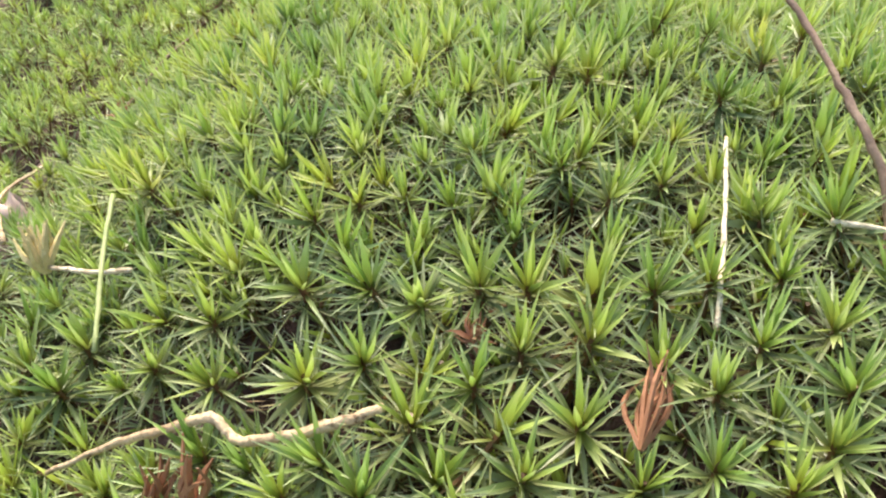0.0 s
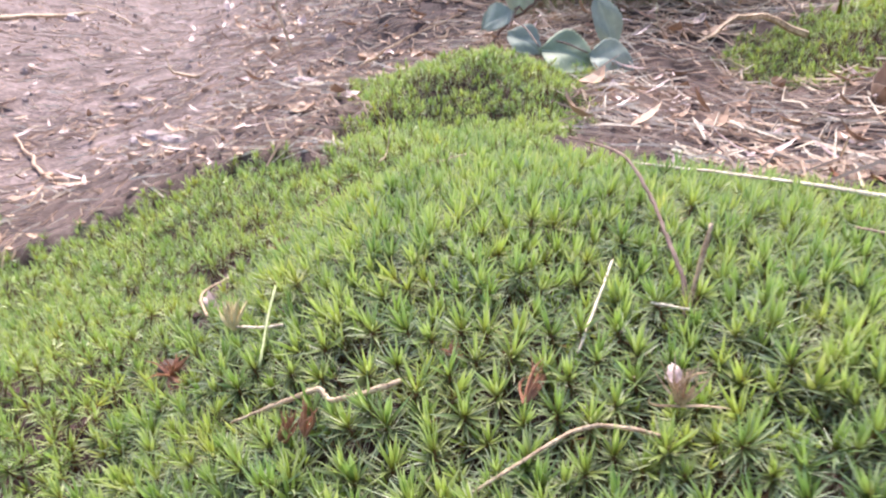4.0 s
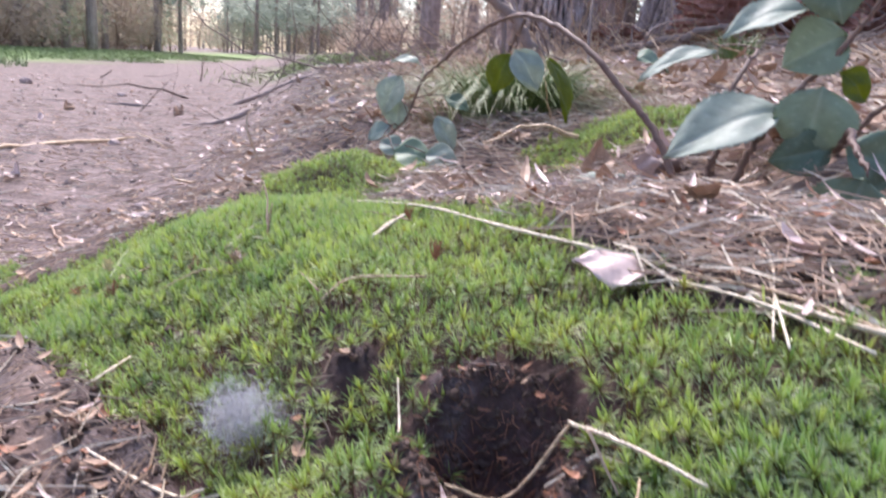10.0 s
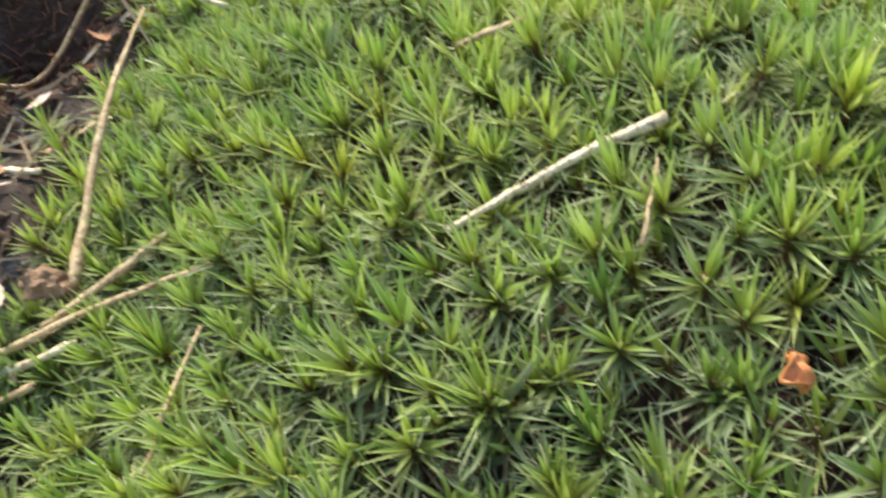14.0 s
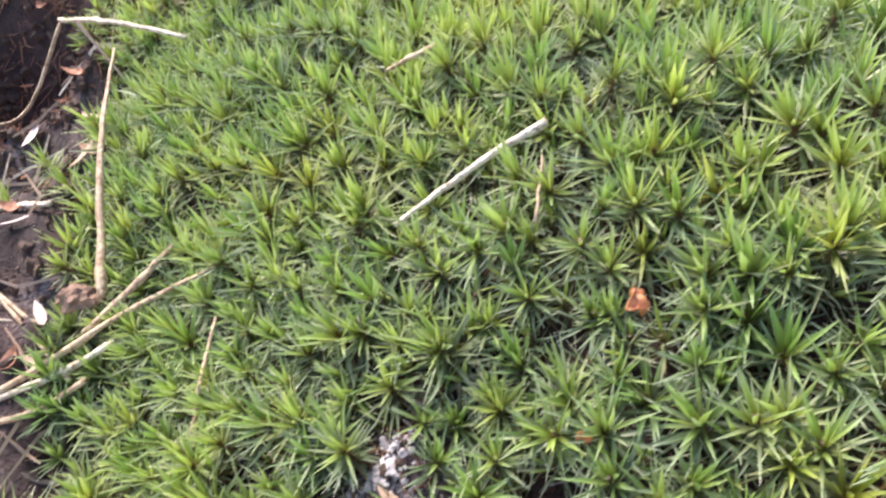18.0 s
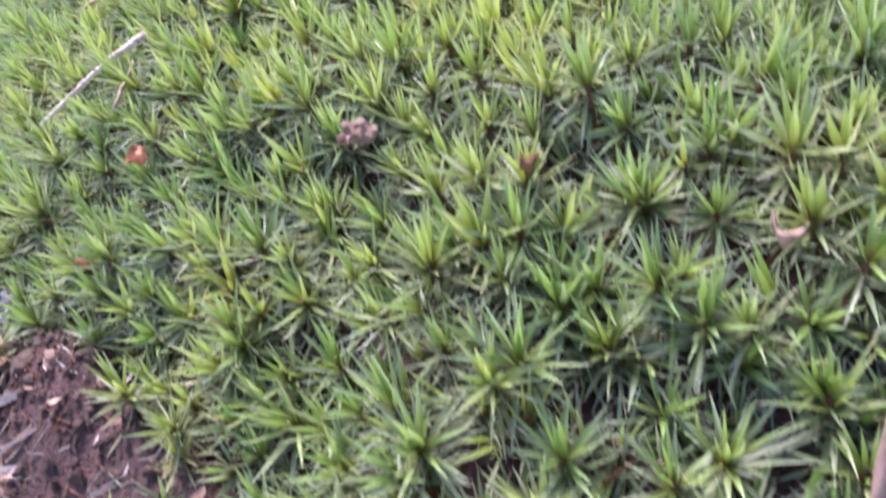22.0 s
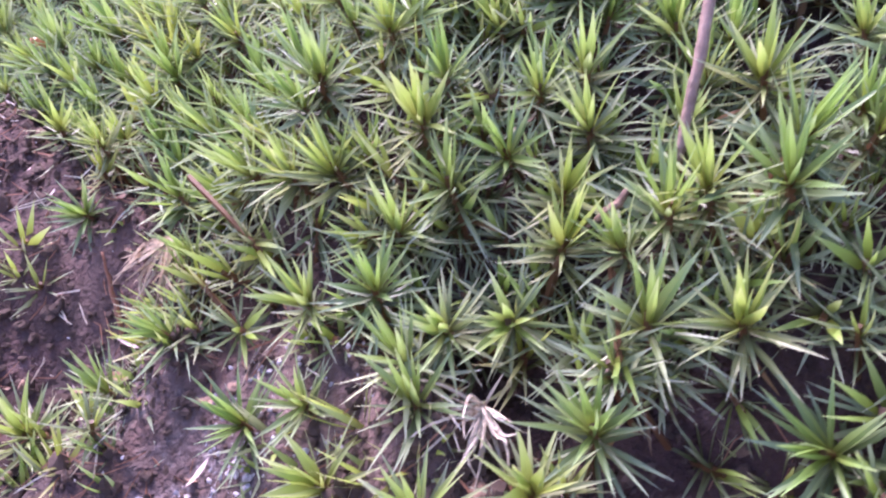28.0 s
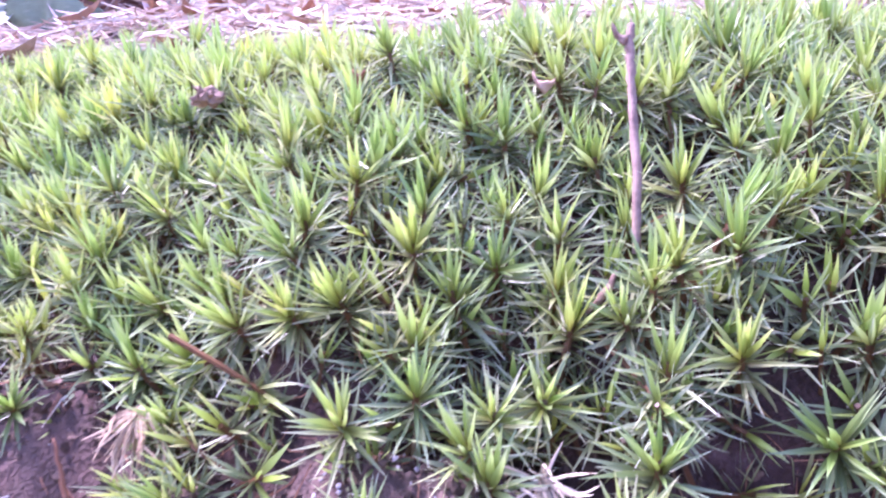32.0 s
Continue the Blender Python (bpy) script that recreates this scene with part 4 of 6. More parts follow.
for k, (pts, r) in enumerate((([(-2.1, 3.3, -0.01), (-1.6, 3.45, 0.0), (-1.4, 3.9, -0.01), (-1.07, 4.35, 0.01), (-0.6, 4.6, 0.01)], [0.006, 0.012, 0.016, 0.018]),
                              ([(-1.25, 2.62, -0.01), (-1.05, 2.78, 0.01), (-0.86, 3.0, 0.0), (-0.55, 3.3, -0.01)], [0.007, 0.014, 0.007]))):
    stalk("tree_root", [(a, b, c - 0.016) for a, b, c in pts], r, ROOT, "worn tree root crossing the trodden track", "root", lift=0.0, seed=60 + k, wobble=0.005, sides=8, group="roots across the track")


# ---- leaves and small debris ----
def leaf_sheet(length, width, rows=14, cols=8, teeth=0.0, fold=0.25, curl=0.0, veins=0.0, seed=0, wave_=0.0):
    """A pointed oval leaf along +y, folded at its midrib, with toothed edges and sunken veins."""
    rng = np.random.default_rng(seed)
    V, F, A = [], [], []
    for i in range(rows + 1):
        s = i / rows
        half = width / 2 * (math.sin(math.pi * min(1, s ** 0.82)) ** 0.75 if 0 < s < 1 else 0.0) + 1e-5
        for j in range(-cols, cols + 1):
            e = j / cols
            tooth = 1 + teeth * (1 if i % 2 else -1) * (abs(e) > 0.99)
            x = e * half * tooth
            y = s * length + abs(e) * 0.10 * width * (0.5 - s)
            z = fold * abs(x) * 0.6 + curl * (s - 0.4) ** 2 * length
            rib = abs(math.sin(math.pi * (s * 8 - abs(e) * 3.0)))
            vein = max(0.0, 1 - rib * 5) if abs(e) > 0.06 else 1.0
            z -= veins * vein + wave_ * math.sin(9 * s + 4 * e + seed)
            V.append((x, y, z))
            A.append((0.8 * vein, s, 0))
    n = 2 * cols + 1
    for i in range(rows):
        for j in range(n - 1):
            o = i * n + j
            F.append((o, o + 1, o + n + 1, o + n))
    V = np.array(V)
    k = len(V)
    low = V - (0, 0, 0.0004)
    rim = [(0 + i * n, 0 + (i + 1) * n) for i in range(rows)] + [((i + 1) * n - 1, (i + 2) * n - 1) for i in range(rows)]
    return np.vstack([V, low]), F + [tuple(q + k for q in f[::-1]) for f in F] + [(a, b, b + k, a + k) for a, b in rim], np.array(A + A)


def crumpled(name, x, y, lift, size, material, label, category, seed, turn=0.0, tilt=(0.2, 0.1), shape=1.6, relief=1.0):
    v, f, a = leaf_sheet(size, size / shape, 10, 5, 0.05, 0.5 * relief, 0.9 * relief, 0.0003, seed, 0.08 * size * relief)
    rng = np.random.default_rng(seed)
    v = v - (0, size / 2, 0)
    v[:, 2] += 0.25 * relief * size * np.sin(v[:, 0] / size * 6 + seed) * np.cos(v[:, 1] / size * 5)
    ob = part(name, mesh_of(name, v, f, material, a, smooth=True))
    ob.matrix_basis = Matrix.Translation((x, y, float(land(np.array(x), np.array(y))) + lift)) @ Euler((tilt[0], tilt[1], turn)).to_matrix().to_4x4()
    return tagged(ob, label, category)


crumpled("dead_leaf", 0.3134, 0.0470, 0.004, 0.036, PALE_LEAF, "pale pinkish dry leaf lying on moss under a straw", "leaf", 1, 1.57, (0.0, -0.35), 1.4, 0.3)
crumpled("dead_leaf", 0.398, 0.480, 0.012, 0.050, PALE_LEAF, "large pale crumpled leaf under the bramble", "leaf", 131, 0.6, (0.5, 0.2), 1.3, 0.8)
crumpled("dead_leaf", 0.420, 0.455, 0.014, 0.040, PALE_LEAF, "bleached curled leaf beside bramble stems", "leaf", 132, 1.9, (0.7, -0.2), 1.5, 0.9)
crumpled("petal", 0.103, 0.140, 0.003, 0.008, PALE_LEAF, "small pink curled petal between moss shoots", "leaf", 2, 0.2)
crumpled("dead_leaf", -0.047, 0.268, 0.002, 0.018, PALE_LEAF, "pinkish scrap of leaf in a gap of the moss", "leaf", 3, 0.7)
crumpled("dead_leaf", 0.414, -0.096, 0.005, 0.017, DEAD_LEAF, "brown folded dead leaf at the foot of a stalk", "leaf", 6, 2.0, (0.7, 0.2))
crumpled("bud_scale", 0.385, -0.2440, 0.005, 0.0040, ORANGE, "bright orange curled bud scale among moss shoots", "bud scale", 7, 0.5, (0.5, 0.3), 1.1)
crumpled("bud_scale", 0.3730, -0.2540, 0.004, 0.0028, ORANGE, "tiny orange flake in the moss", "bud scale", 8, 1.5)
crumpled("bud_scale", 0.4395, -0.2955, 0.002, 0.0040, RUST, "small red-brown scale among moss leaves", "bud scale", 10, 2.2)
crumpled("dead_leaf", 0.4599, -0.3176, 0.000, 0.0038, DEAD_LEAF, "pale torn flake lying in the moss", "leaf", 11, 1.1, (0.2, 0.5), 2.4)
crumpled("dead_leaf", 0.4588, -0.3348, 0.0150, 0.0032, TWIG, "dark shrivelled leaf on the tip of a twig", "leaf", 18, 1.4, (0.2, 0.3), 1.8)
crumpled("dead_leaf", 0.345, 0.565, 0.010, 0.052, DEAD_LEAF, "curled tan dead leaf under the bramble", "leaf", 12, 0.4, (0.5, 0.2))
crumpled("dead_leaf", 0.378, 0.424, 0.016, 0.036, PALE_LEAF, "pale curled leaf at the bramble's foot", "leaf", 13, 1.6, (0.1, -0.9))
crumpled("dead_leaf", 0.459, 0.388, 0.020, 0.030, PALE_LEAF, "whitish upright dead leaf behind bramble stems", "leaf", 19, 1.2, (0.2, -1.0))
crumpled("dead_leaf", 0.48, 0.40, 0.012, 0.045, DEAD_LEAF, "brown cupped leaf beside bramble stems", "leaf", 14, 2.5, (0.8, 0.3))
crumpled("dead_leaf", -0.58, 1.96, 0.004, 0.055, PALE_LEAF, "pale fallen leaf on the track", "leaf", 15, 0.3, (0.1, 0.1))
crumpled("dead_leaf", 0.525, -0.03, 0.004, 0.045, DEAD_LEAF, "orange-brown fallen leaf in the litter", "leaf", 16, 0.3, (0.3, 0.1))
crumpled("dead_leaf", 0.225, -0.165, 0.005, 0.030, PALE_LEAF, "torn tan leaf on bare soil", "leaf", 17, 0.9, (0.5, 0.2))
for k, (x_, y_) in enumerate(((-0.85, 1.3), (-1.7, 2.9), (-0.35, 2.5), (-2.6, 3.4), (-0.15, 1.6), (-1.3, 3.1), (0.05, 2.0), (-0.9, 3.6), (0.55, 1.5), (0.8, 1.9), (0.65, 1.1), (0.35, 1.4), (0.9, 2.4), (0.5, 2.1), (0.75, 1.5))):
    crumpled("dead_leaf", x_, y_, 0.006, 0.05 + 0.012 * (k % 3), DEAD_LEAF if k % 3 else PALE_LEAF, "dry brown leaf fallen on the woodland floor", "leaf", 30 + k, k * 1.3, (0.3, 0.2 * (k % 2)))


rng = np.random.default_rng(314)
for k in range(30):
    s_, y_ = rng.uniform(0.10, 0.45), rng.uniform(0.18, 1.1)
    x_ = max(s_ - 0.3 * (y_ - 0.85), 0.34 - 0.25 * y_)
    if float(carpet(np.array(x_), np.array(y_))) > -0.006:
        continue
    crumpled("dead_leaf", x_, y_, 0.008, rng.uniform(0.022, 0.045), (DEAD_LEAF, PALE_LEAF, DEAD_LEAF, PALE_LEAF)[k % 4], ("tan", "pale pinkish", "brown", "bleached")[k % 4] + " curled dead leaf among needles on the bank", "leaf", 70 + k, rng.uniform(0, 6.28), (rng.normal(0, 0.22), rng.normal(0, 0.22)), rng.uniform(1.3, 2.2), 0.6)


def tuft(name, x, y, lift, n, length, width, material, label, category, seed, spread_=0.8, aim=(0, 0, 1)):
    """A tuft of narrow strips from one point."""
    rng = np.random.default_rng(seed)
    bits = []
    for _ in range(n):
        d = np.array(aim, float) + rng.normal(0, spread_ * 0.5, 3)
        d /= np.linalg.norm(d)
        ln = length * rng.uniform(0.6, 1.1)
        bow = rng.normal(0, 0.10 * ln, 3)
        pts = [np.zeros(3), d * ln * 0.5 + bow, d * ln]
        bits.append(tube(bend(pts, 3), [width, width * 0.9, width * 0.2], 4, seed=seed))
    if n > 300:
        v, f = joined(bits)
        ob = tagged(part(name, mesh_of(name, v, f, material)), kind="stuff")
    else:
        ob = new(name)
        for v, f in bits:
            part("strip", mesh_of("strip", v, f, material), ob)
    ob.location = (x, y, float(land(np.array(x), np.array(y))) + lift)
    return tagged(ob, label, category)


tuft("dead_moss_shoot", 0.0525, 0.1635, -0.001, 18, 0.0038, 0.0003, RUST, "dead rust-brown moss rosette among green ones", "moss shoot", 1, 1.4, (0, 0, 0.6))
tuft("bract_tuft", 0.0705, 0.1440, -0.001, 16, 0.0125, 0.0004, RUST, "frayed orange-brown bract fanned upward in moss", "bract", 2, 0.32, (0.30, 0.75, 0.55))
tuft("bract_tuft", 0.009, 0.158, -0.002, 12, 0.010, 0.0006, RUST, "brown frayed scrap beside a straw", "bract", 3, 0.5, (0.2, 0.2, 1))
tuft("bract_tuft", 0.016, 0.155, -0.002, 8, 0.010, 0.0006, RUST, "reddish frayed scrap standing in moss", "bract", 4, 0.35, (0.1, 0.1, 1))
tuft("bract_tuft", -0.0225, 0.217, 0.002, 18, 0.0105, 0.0008, HUSK, "yellowish fibrous husk on the moss edge", "husk", 5, 0.45, (-0.25, 0.2, 0.9))
tuft("bract_tuft", -0.043, 0.211, 0.002, 26, 0.011, 0.0005, RUST, "dark red-brown clump of dead bracts", "bract", 6, 1.2, (0.3, 0, 0.5))
tuft("bract_tuft", -0.034, 0.320, 0.001, 18, 0.009, 0.0004, RUST, "brown dead tuft at a stick's end", "bract", 7, 1.1)
tuft("bract_tuft", 0.104, 0.135, 0.000, 20, 0.013, 0.0004, STRAW, "straw-coloured fibrous scrap in the moss", "husk", 8, 0.8)
tuft("bract_tuft", 0.232, 0.060, 0.004, 14, 0.012, 0.0004, RUST, "dark brown dead tip above the moss", "bract", 9, 0.5)
tuft("bract_tuft", 0.205, 0.150, 0.004, 14, 0.010, 0.0004, RUST, "brown dead moss tip on the crest", "bract", 10, 0.6)
tuft("withered_shoot", 0.3972, -0.3115, 0.004, 26, 0.0100, 0.00032, STRAW, "yellowed drooping leaves under a moss shoot", "moss shoot", 11, 0.7, (-0.3, -0.6, -0.5))
tuft("withered_shoot", 0.4290, -0.3530, 0.002, 30, 0.0085, 0.00022, PALE_STRAW, "bleached withered moss shoot on bare soil", "moss shoot", 12, 0.8, (-0.3, -0.6, 0.0))
rng, bits = np.random.default_rng(13), []
for _ in range(620):
    c, d = rng.normal(0, 0.0055, 3) * (1.15, 1.0, 0.85), rng.normal(0, 1, 3)
    d *= 0.0075 * rng.uniform(0.5, 1.4) / np.linalg.norm(d)
    bits.append(tube(bend([c - d, c + rng.normal(0, 0.003, 3), c + d, c + d + rng.normal(0, 0.003, 3)], 3), [0.00005, 0.00006, 0.00003], 3))
v, f = joined(bits)
fluff = tagged(part("fluff", mesh_of("fluff", v, f, FLUFF)), "grey ball of fluff caught on the moss slope", "fluff", kind="stuff")
fluff.location = (0.167, -0.022, float(land(np.array(0.167), np.array(-0.022))) + 0.009)


def rock(name, x, y, z, rx, ry, rz, material, label, category, seed, rough=0.3):
    bm = bmesh.new()
    bmesh.ops.create_icosphere(bm, subdivisions=3, radius=1.0)
    for v in bm.verts:
        n = noise.fractal(v.co * 1.6 + Vector((seed, 0, 0)), 0.8, 2.0, 4)
        v.co *= 1 + rough * n
        v.co = Vector((v.co.x * rx, v.co.y * ry, v.co.z * rz))
    me = bpy.data.meshes.new(name)
    bm.to_mesh(me)
    bm.free()
    me.materials.append(material)
    ob = part(name, me)
    ob.location = (x, y, z)
    return tagged(ob, label, category)


rock("stone", -0.491, 0.674, 0.012, 0.030, 0.030, 0.042, STONE, "pale grey-white stone sunk in the track", "stone", 11, 0.42)
rock("stone", -0.526, 0.652, -0.002, 0.016, 0.02, 0.012, STONE, "smaller pale stone beside another", "stone", 5)
rock("pebble", 0.296, -0.162, 0.170, 0.0040, 0.0032, 0.0028, CHIP, "small grey-brown lump beside straws on soil", "pebble", 7, 0.6)
for k, (x_, y_, r_) in enumerate(((-0.30, 0.78, 0.012), (-0.25, 0.70, 0.015), (-0.45, 1.1, 0.012), (-1.0, 2.0, 0.02), (-2.0, 3.9, 0.03), (-0.2, 0.62, 0.01), (-0.5, 0.75, 0.012), (-2.9, 4.4, 0.04), (-0.12, 0.75, 0.012))):
    rock("soil_clod", x_, y_, float(land(np.array(x_), np.array(y_))) + 0.2 * r_, r_, r_ * 0.8, r_ * 0.6, PINE_BARK, "dark clod of earth on the track", "clod", 20 + k)


rock("bark_chip", 0.3816, -0.1385, float(land(np.array(0.3816), np.array(-0.1385))) + 0.004, 0.0060, 0.0040, 0.0062, CHIP, "crumpled brown chip of bark with dark edges on moss", "bark", 41, 0.75)
rock("bark_chip", 0.3850, -0.1400, float(land(np.array(0.3850), np.array(-0.1400))) + 0.003, 0.0030, 0.0026, 0.0040, TWIG, "dark scale of bark beside a brown chip", "bark", 42, 0.7)
rock("bark_chip", 0.4210, -0.2740, float(land(np.array(0.4210), np.array(-0.2740))) + 0.003, 0.0023, 0.0020, 0.0018, CHIP, "small dark crumpled ball of bark in moss", "bark", 43, 0.7)


def cone(x, y, z, turn):
    """A small pine cone of overlapping scales."""
    body = tagged(new("pine_cone"), "brown open pine cone lying on the litter", "pine cone")
    core, cf = tube([(0, -0.022, 0), (0, 0, 0), (0, 0.026, 0)], [0.004, 0.009, 0.003], 8)
    part("core", mesh_of("core", core, cf, TWIG), body)
    v, f, a = leaf_sheet(0.011, 0.010, 5, 3, 0, 0.4, 1.5)
    scale_mesh = mesh_of("scale", v, f, TWIG, a)
    for i in range(46):
        s = i / 45
        az = i * 2.39996
        ob = part("scale", scale_mesh, body)
        ob.matrix_basis = Matrix.Translation((0.006 * math.cos(az), -0.020 + 0.042 * s, 0.006 * math.sin(az))) @ Euler((0, -az, 0)).to_matrix().to_4x4() @ Euler((0, 0, radians(-55 + 25 * s))).to_matrix().to_4x4() @ Matrix.Rotation(radians(90), 4, "Y") @ Matrix.Scale(1.1 - 0.6 * abs(s - 0.4), 4)
    body.matrix_basis = pose(x, y, z, 8, 15, turn)


cone(0.50, 0.15, float(land(np.array(0.50), np.array(0.15))) + 0.012, 100)

# ---- pine needles and litter ----
def needles(n, where, length, width, material, seed, up=0.25, height=0.004):
    rng = np.random.default_rng(seed)
    x, y = where(rng, n)
    n = len(x)
    ln = rng.uniform(0.5, 1.15, n) * length
    az = rng.uniform(0, 2 * math.pi, n)
    pitch = rng.normal(0, up, n)
    d = np.stack([np.cos(az) * np.cos(pitch), np.sin(az) * np.cos(pitch), np.sin(pitch)], -1)
    side = np.stack([-np.sin(az), np.cos(az), np.zeros(n)], -1)
    bow = rng.normal(0, 0.09, n)
    s = np.linspace(-0.5, 0.5, 3)
    V = np.zeros((n, 3, 3, 3))
    tri = np.array([[0.0, 1.0], [0.87, -0.5], [-0.87, -0.5]])
    w = width * rng.uniform(0.7, 1.3, n)
    for i, t in enumerate(s):
        c = d * (ln * t)[:, None] + side * (bow * ln * (t * t * 4 - 0.5))[:, None]
        cx, cy = x + c[:, 0], y + c[:, 1]
        cz = 0.5 * (soil(cx, cy) + soil(x, y)) + height * rng.random(n) + np.abs(c[:, 2]) * 0.6
        tap = 1.0 if i == 1 else 0.5
        for k, (a, b) in enumerate(tri):
            V[:, i, k] = np.stack([cx, cy, cz], -1) + side * (a * w * tap)[:, None] + np.array([0, 0, 1.0]) * (b * w * tap)[:, None]
    base = (np.arange(n) * 9)[:, None]
    F = []
    for i in range(2):
        for k in range(3):
            q = (k + 1) % 3
            F.append(base + np.array([i * 3 + k, i * 3 + q, (i + 1) * 3 + q, (i + 1) * 3 + k]))
    return mesh_of("needles", V.reshape(-1, 3), np.concatenate(F), material)


def bank_litter(rng, n):
    x, y = rng.uniform(0.05, 0.95, n), rng.uniform(-0.35, 1.5, n)
    s = x + 0.3 * (y - 0.85)
    keep = (carpet(x, y) < 0.002) & (s > 0.0) & ((y > 0.62 - 2.0 * x) | (x > 0.30)) & (y > -0.12)
    return x[keep], y[keep]


def foot_litter(rng, n):
    x, y = rng.uniform(0.05, 0.36, n), rng.uniform(-0.34, 0.10, n)
    keep = (carpet(x, y) < 0.0) & (land(x, y) > 0.08) & (x < 0.36) & (np.hypot(x - 0.266, y + 0.054) > 0.032)
    return x[keep], y[keep]


def track_litter(rng, n):
    r, a = 0.35 + 5.5 * rng.random(n) ** 1.7, rng.uniform(0.6, 2.75, n)
    x, y = 0.15 + r * np.cos(a), 0.2 + r * np.sin(a)
    keep = (carpet(x, y) < -0.005) & (x + 0.3 * (y - 0.85) < 0.15) & (y > 0.3)
    return x[keep], y[keep]


def rim_litter(rng, n):
    x, y = rng.uniform(0.27, 0.66, n), rng.uniform(-0.29, 0.22, n)
    keep = (carpet(x, y) < -0.002) & (x > 0.30 - 0.5 * y) & ((y > -0.12) | (x > 0.47))
    return x[keep], y[keep]


def edge_straw(rng, n):
    x, y = rng.uniform(0.45, 0.68, n), rng.uniform(-0.30, -0.02, n)
    keep = carpet(x, y) < -0.002
    return x[keep], y[keep]


def verge_litter(rng, n):
    x, y = rng.uniform(-0.45, 0.40, n), rng.uniform(0.5, 2.4, n)
    s = x + 0.3 * (y - 0.85)
    keep = (carpet(x, y) < -0.004) & (s > -0.22) & (s < 0.45)
    return x[keep], y[keep]


def slope_litter(rng, n):
    x, y = rng.uniform(-0.35, 0.24, n), rng.uniform(-0.22, 0.40, n)
    d = carpet(x, y)
    keep = (d < -0.002) & (d > -0.16) & (x < 0.25)
    return x[keep], y[keep]


def wide_litter(rng, n):
    x, y = rng.uniform(-2.0, 4.0, n), rng.uniform(-4.0, 3.5, n)
    rim_ = x - (-0.04 + 0.79 * soft(0.195 - y, 0.06) - 0.30 * soft(y - 0.85, 0.1))
    keep = (rim_ > 0.45) & (carpet(x, y) < -0.05)
    return x[keep], y[keep]


def mid_track(rng, n):
    r, a = 0.9 + 5.5 * rng.random(n) ** 1.3, rng.uniform(1.2, 2.7, n)
    x, y = 0.15 + r * np.cos(a), 0.2 + r * np.sin(a)
    keep = (carpet(x, y) < -0.03) & (x + 0.3 * (y - 0.85) < 0.25)
    return x[keep], y[keep]


def far_litter(rng, n):
    r, a = 1.0 + 4.0 * rng.random(n) ** 1.4, rng.uniform(0.35, 2.0, n)
    x, y = 0.2 + r * np.cos(a), 0.1 + r * np.sin(a)
    keep = (x + 0.3 * (y - 0.85) > 0.05)
    return x[keep], y[keep]


for k, (n, where, ln, w, m, up, h, label) in enumerate((
        (9000, bank_litter, 0.055, 0.0007, NEEDLE, 0.22, 0.012, "tangled brown fallen pine needles on the bank"),
        (3000, bank_litter, 0.055, 0.0009, PALE_STRAW, 0.25, 0.014, "bleached straws scattered through the litter"),
        (700, edge_straw, 0.045, 0.0009, PALE_STRAW, 0.2, 0.012, "bleached straws heaped beside the moss"),
        (700, edge_straw, 0.045, 0.0008, NEEDLE, 0.2, 0.010, "brown needles heaped beside the moss"),
        (3600, rim_litter, 0.040, 0.0005, NEEDLE, 0.2, 0.010, "brown needles along the moss rim"),
        (420, rim_litter, 0.050, 0.0008, PALE_STRAW, 0.2, 0.010, "bleached straws along the moss rim"),
        (650, foot_litter, 0.026, 0.0005, NEEDLE, 0.2, 0.004, "fine brown needles on the bare soil"),
        (90, foot_litter, 0.045, 0.0008, PALE_STRAW, 0.15, 0.005, "pale straws on the bare soil"),
        (9000, track_litter, 0.036, 0.0008, NEEDLE, 0.12, 0.004, "brown needles trodden into the track"),
        (3000, track_litter, 0.034, 0.0010, PALE_STRAW, 0.12, 0.004, "pale needles scattered on the track"),
        (5000, mid_track, 0.050, 0.0013, NEEDLE, 0.1, 0.006, "brown sticks and needles strewn on the track"),
        (1700, mid_track, 0.045, 0.0014, PALE_STRAW, 0.1, 0.006, "pale bits of straw strewn on the track"),
        (500, mid_track, 0.055, 0.0020, TWIG, 0.1, 0.006, "dark bits of twig strewn on the track"),
        (2600, verge_litter, 0.06, 0.0011, NEEDLE, 0.15, 0.006, "brown needles between track and bank"),
        (700, verge_litter, 0.06, 0.0013, PALE_STRAW, 0.15, 0.006, "pale straws between track and bank"),
        (1500, slope_litter, 0.035, 0.0006, NEEDLE, 0.2, 0.004, "brown needles on the slope below the moss"),
        (420, slope_litter, 0.045, 0.0008, PALE_STRAW, 0.15, 0.004, "pale straws on the slope below the moss"),
        (7000, wide_litter, 0.10, 0.0022, NEEDLE, 0.15, 0.01, "brown needles strewn over the upper slope"),
        (2500, wide_litter, 0.10, 0.0026, STRAW, 0.15, 0.01, "dry straws strewn over the upper slope"),
        (4500, far_litter, 0.10, 0.0024, NEEDLE, 0.2, 0.02, "brown litter under the trees"),
        (1500, far_litter, 0.10, 0.0030, STRAW, 0.25, 0.02, "pale twiggy litter under the trees"))):
    me = needles(n, where, ln, w, m, 100 + k, up, h)
    tagged(new("needle_litter", me), label, "litter", kind="stuff")


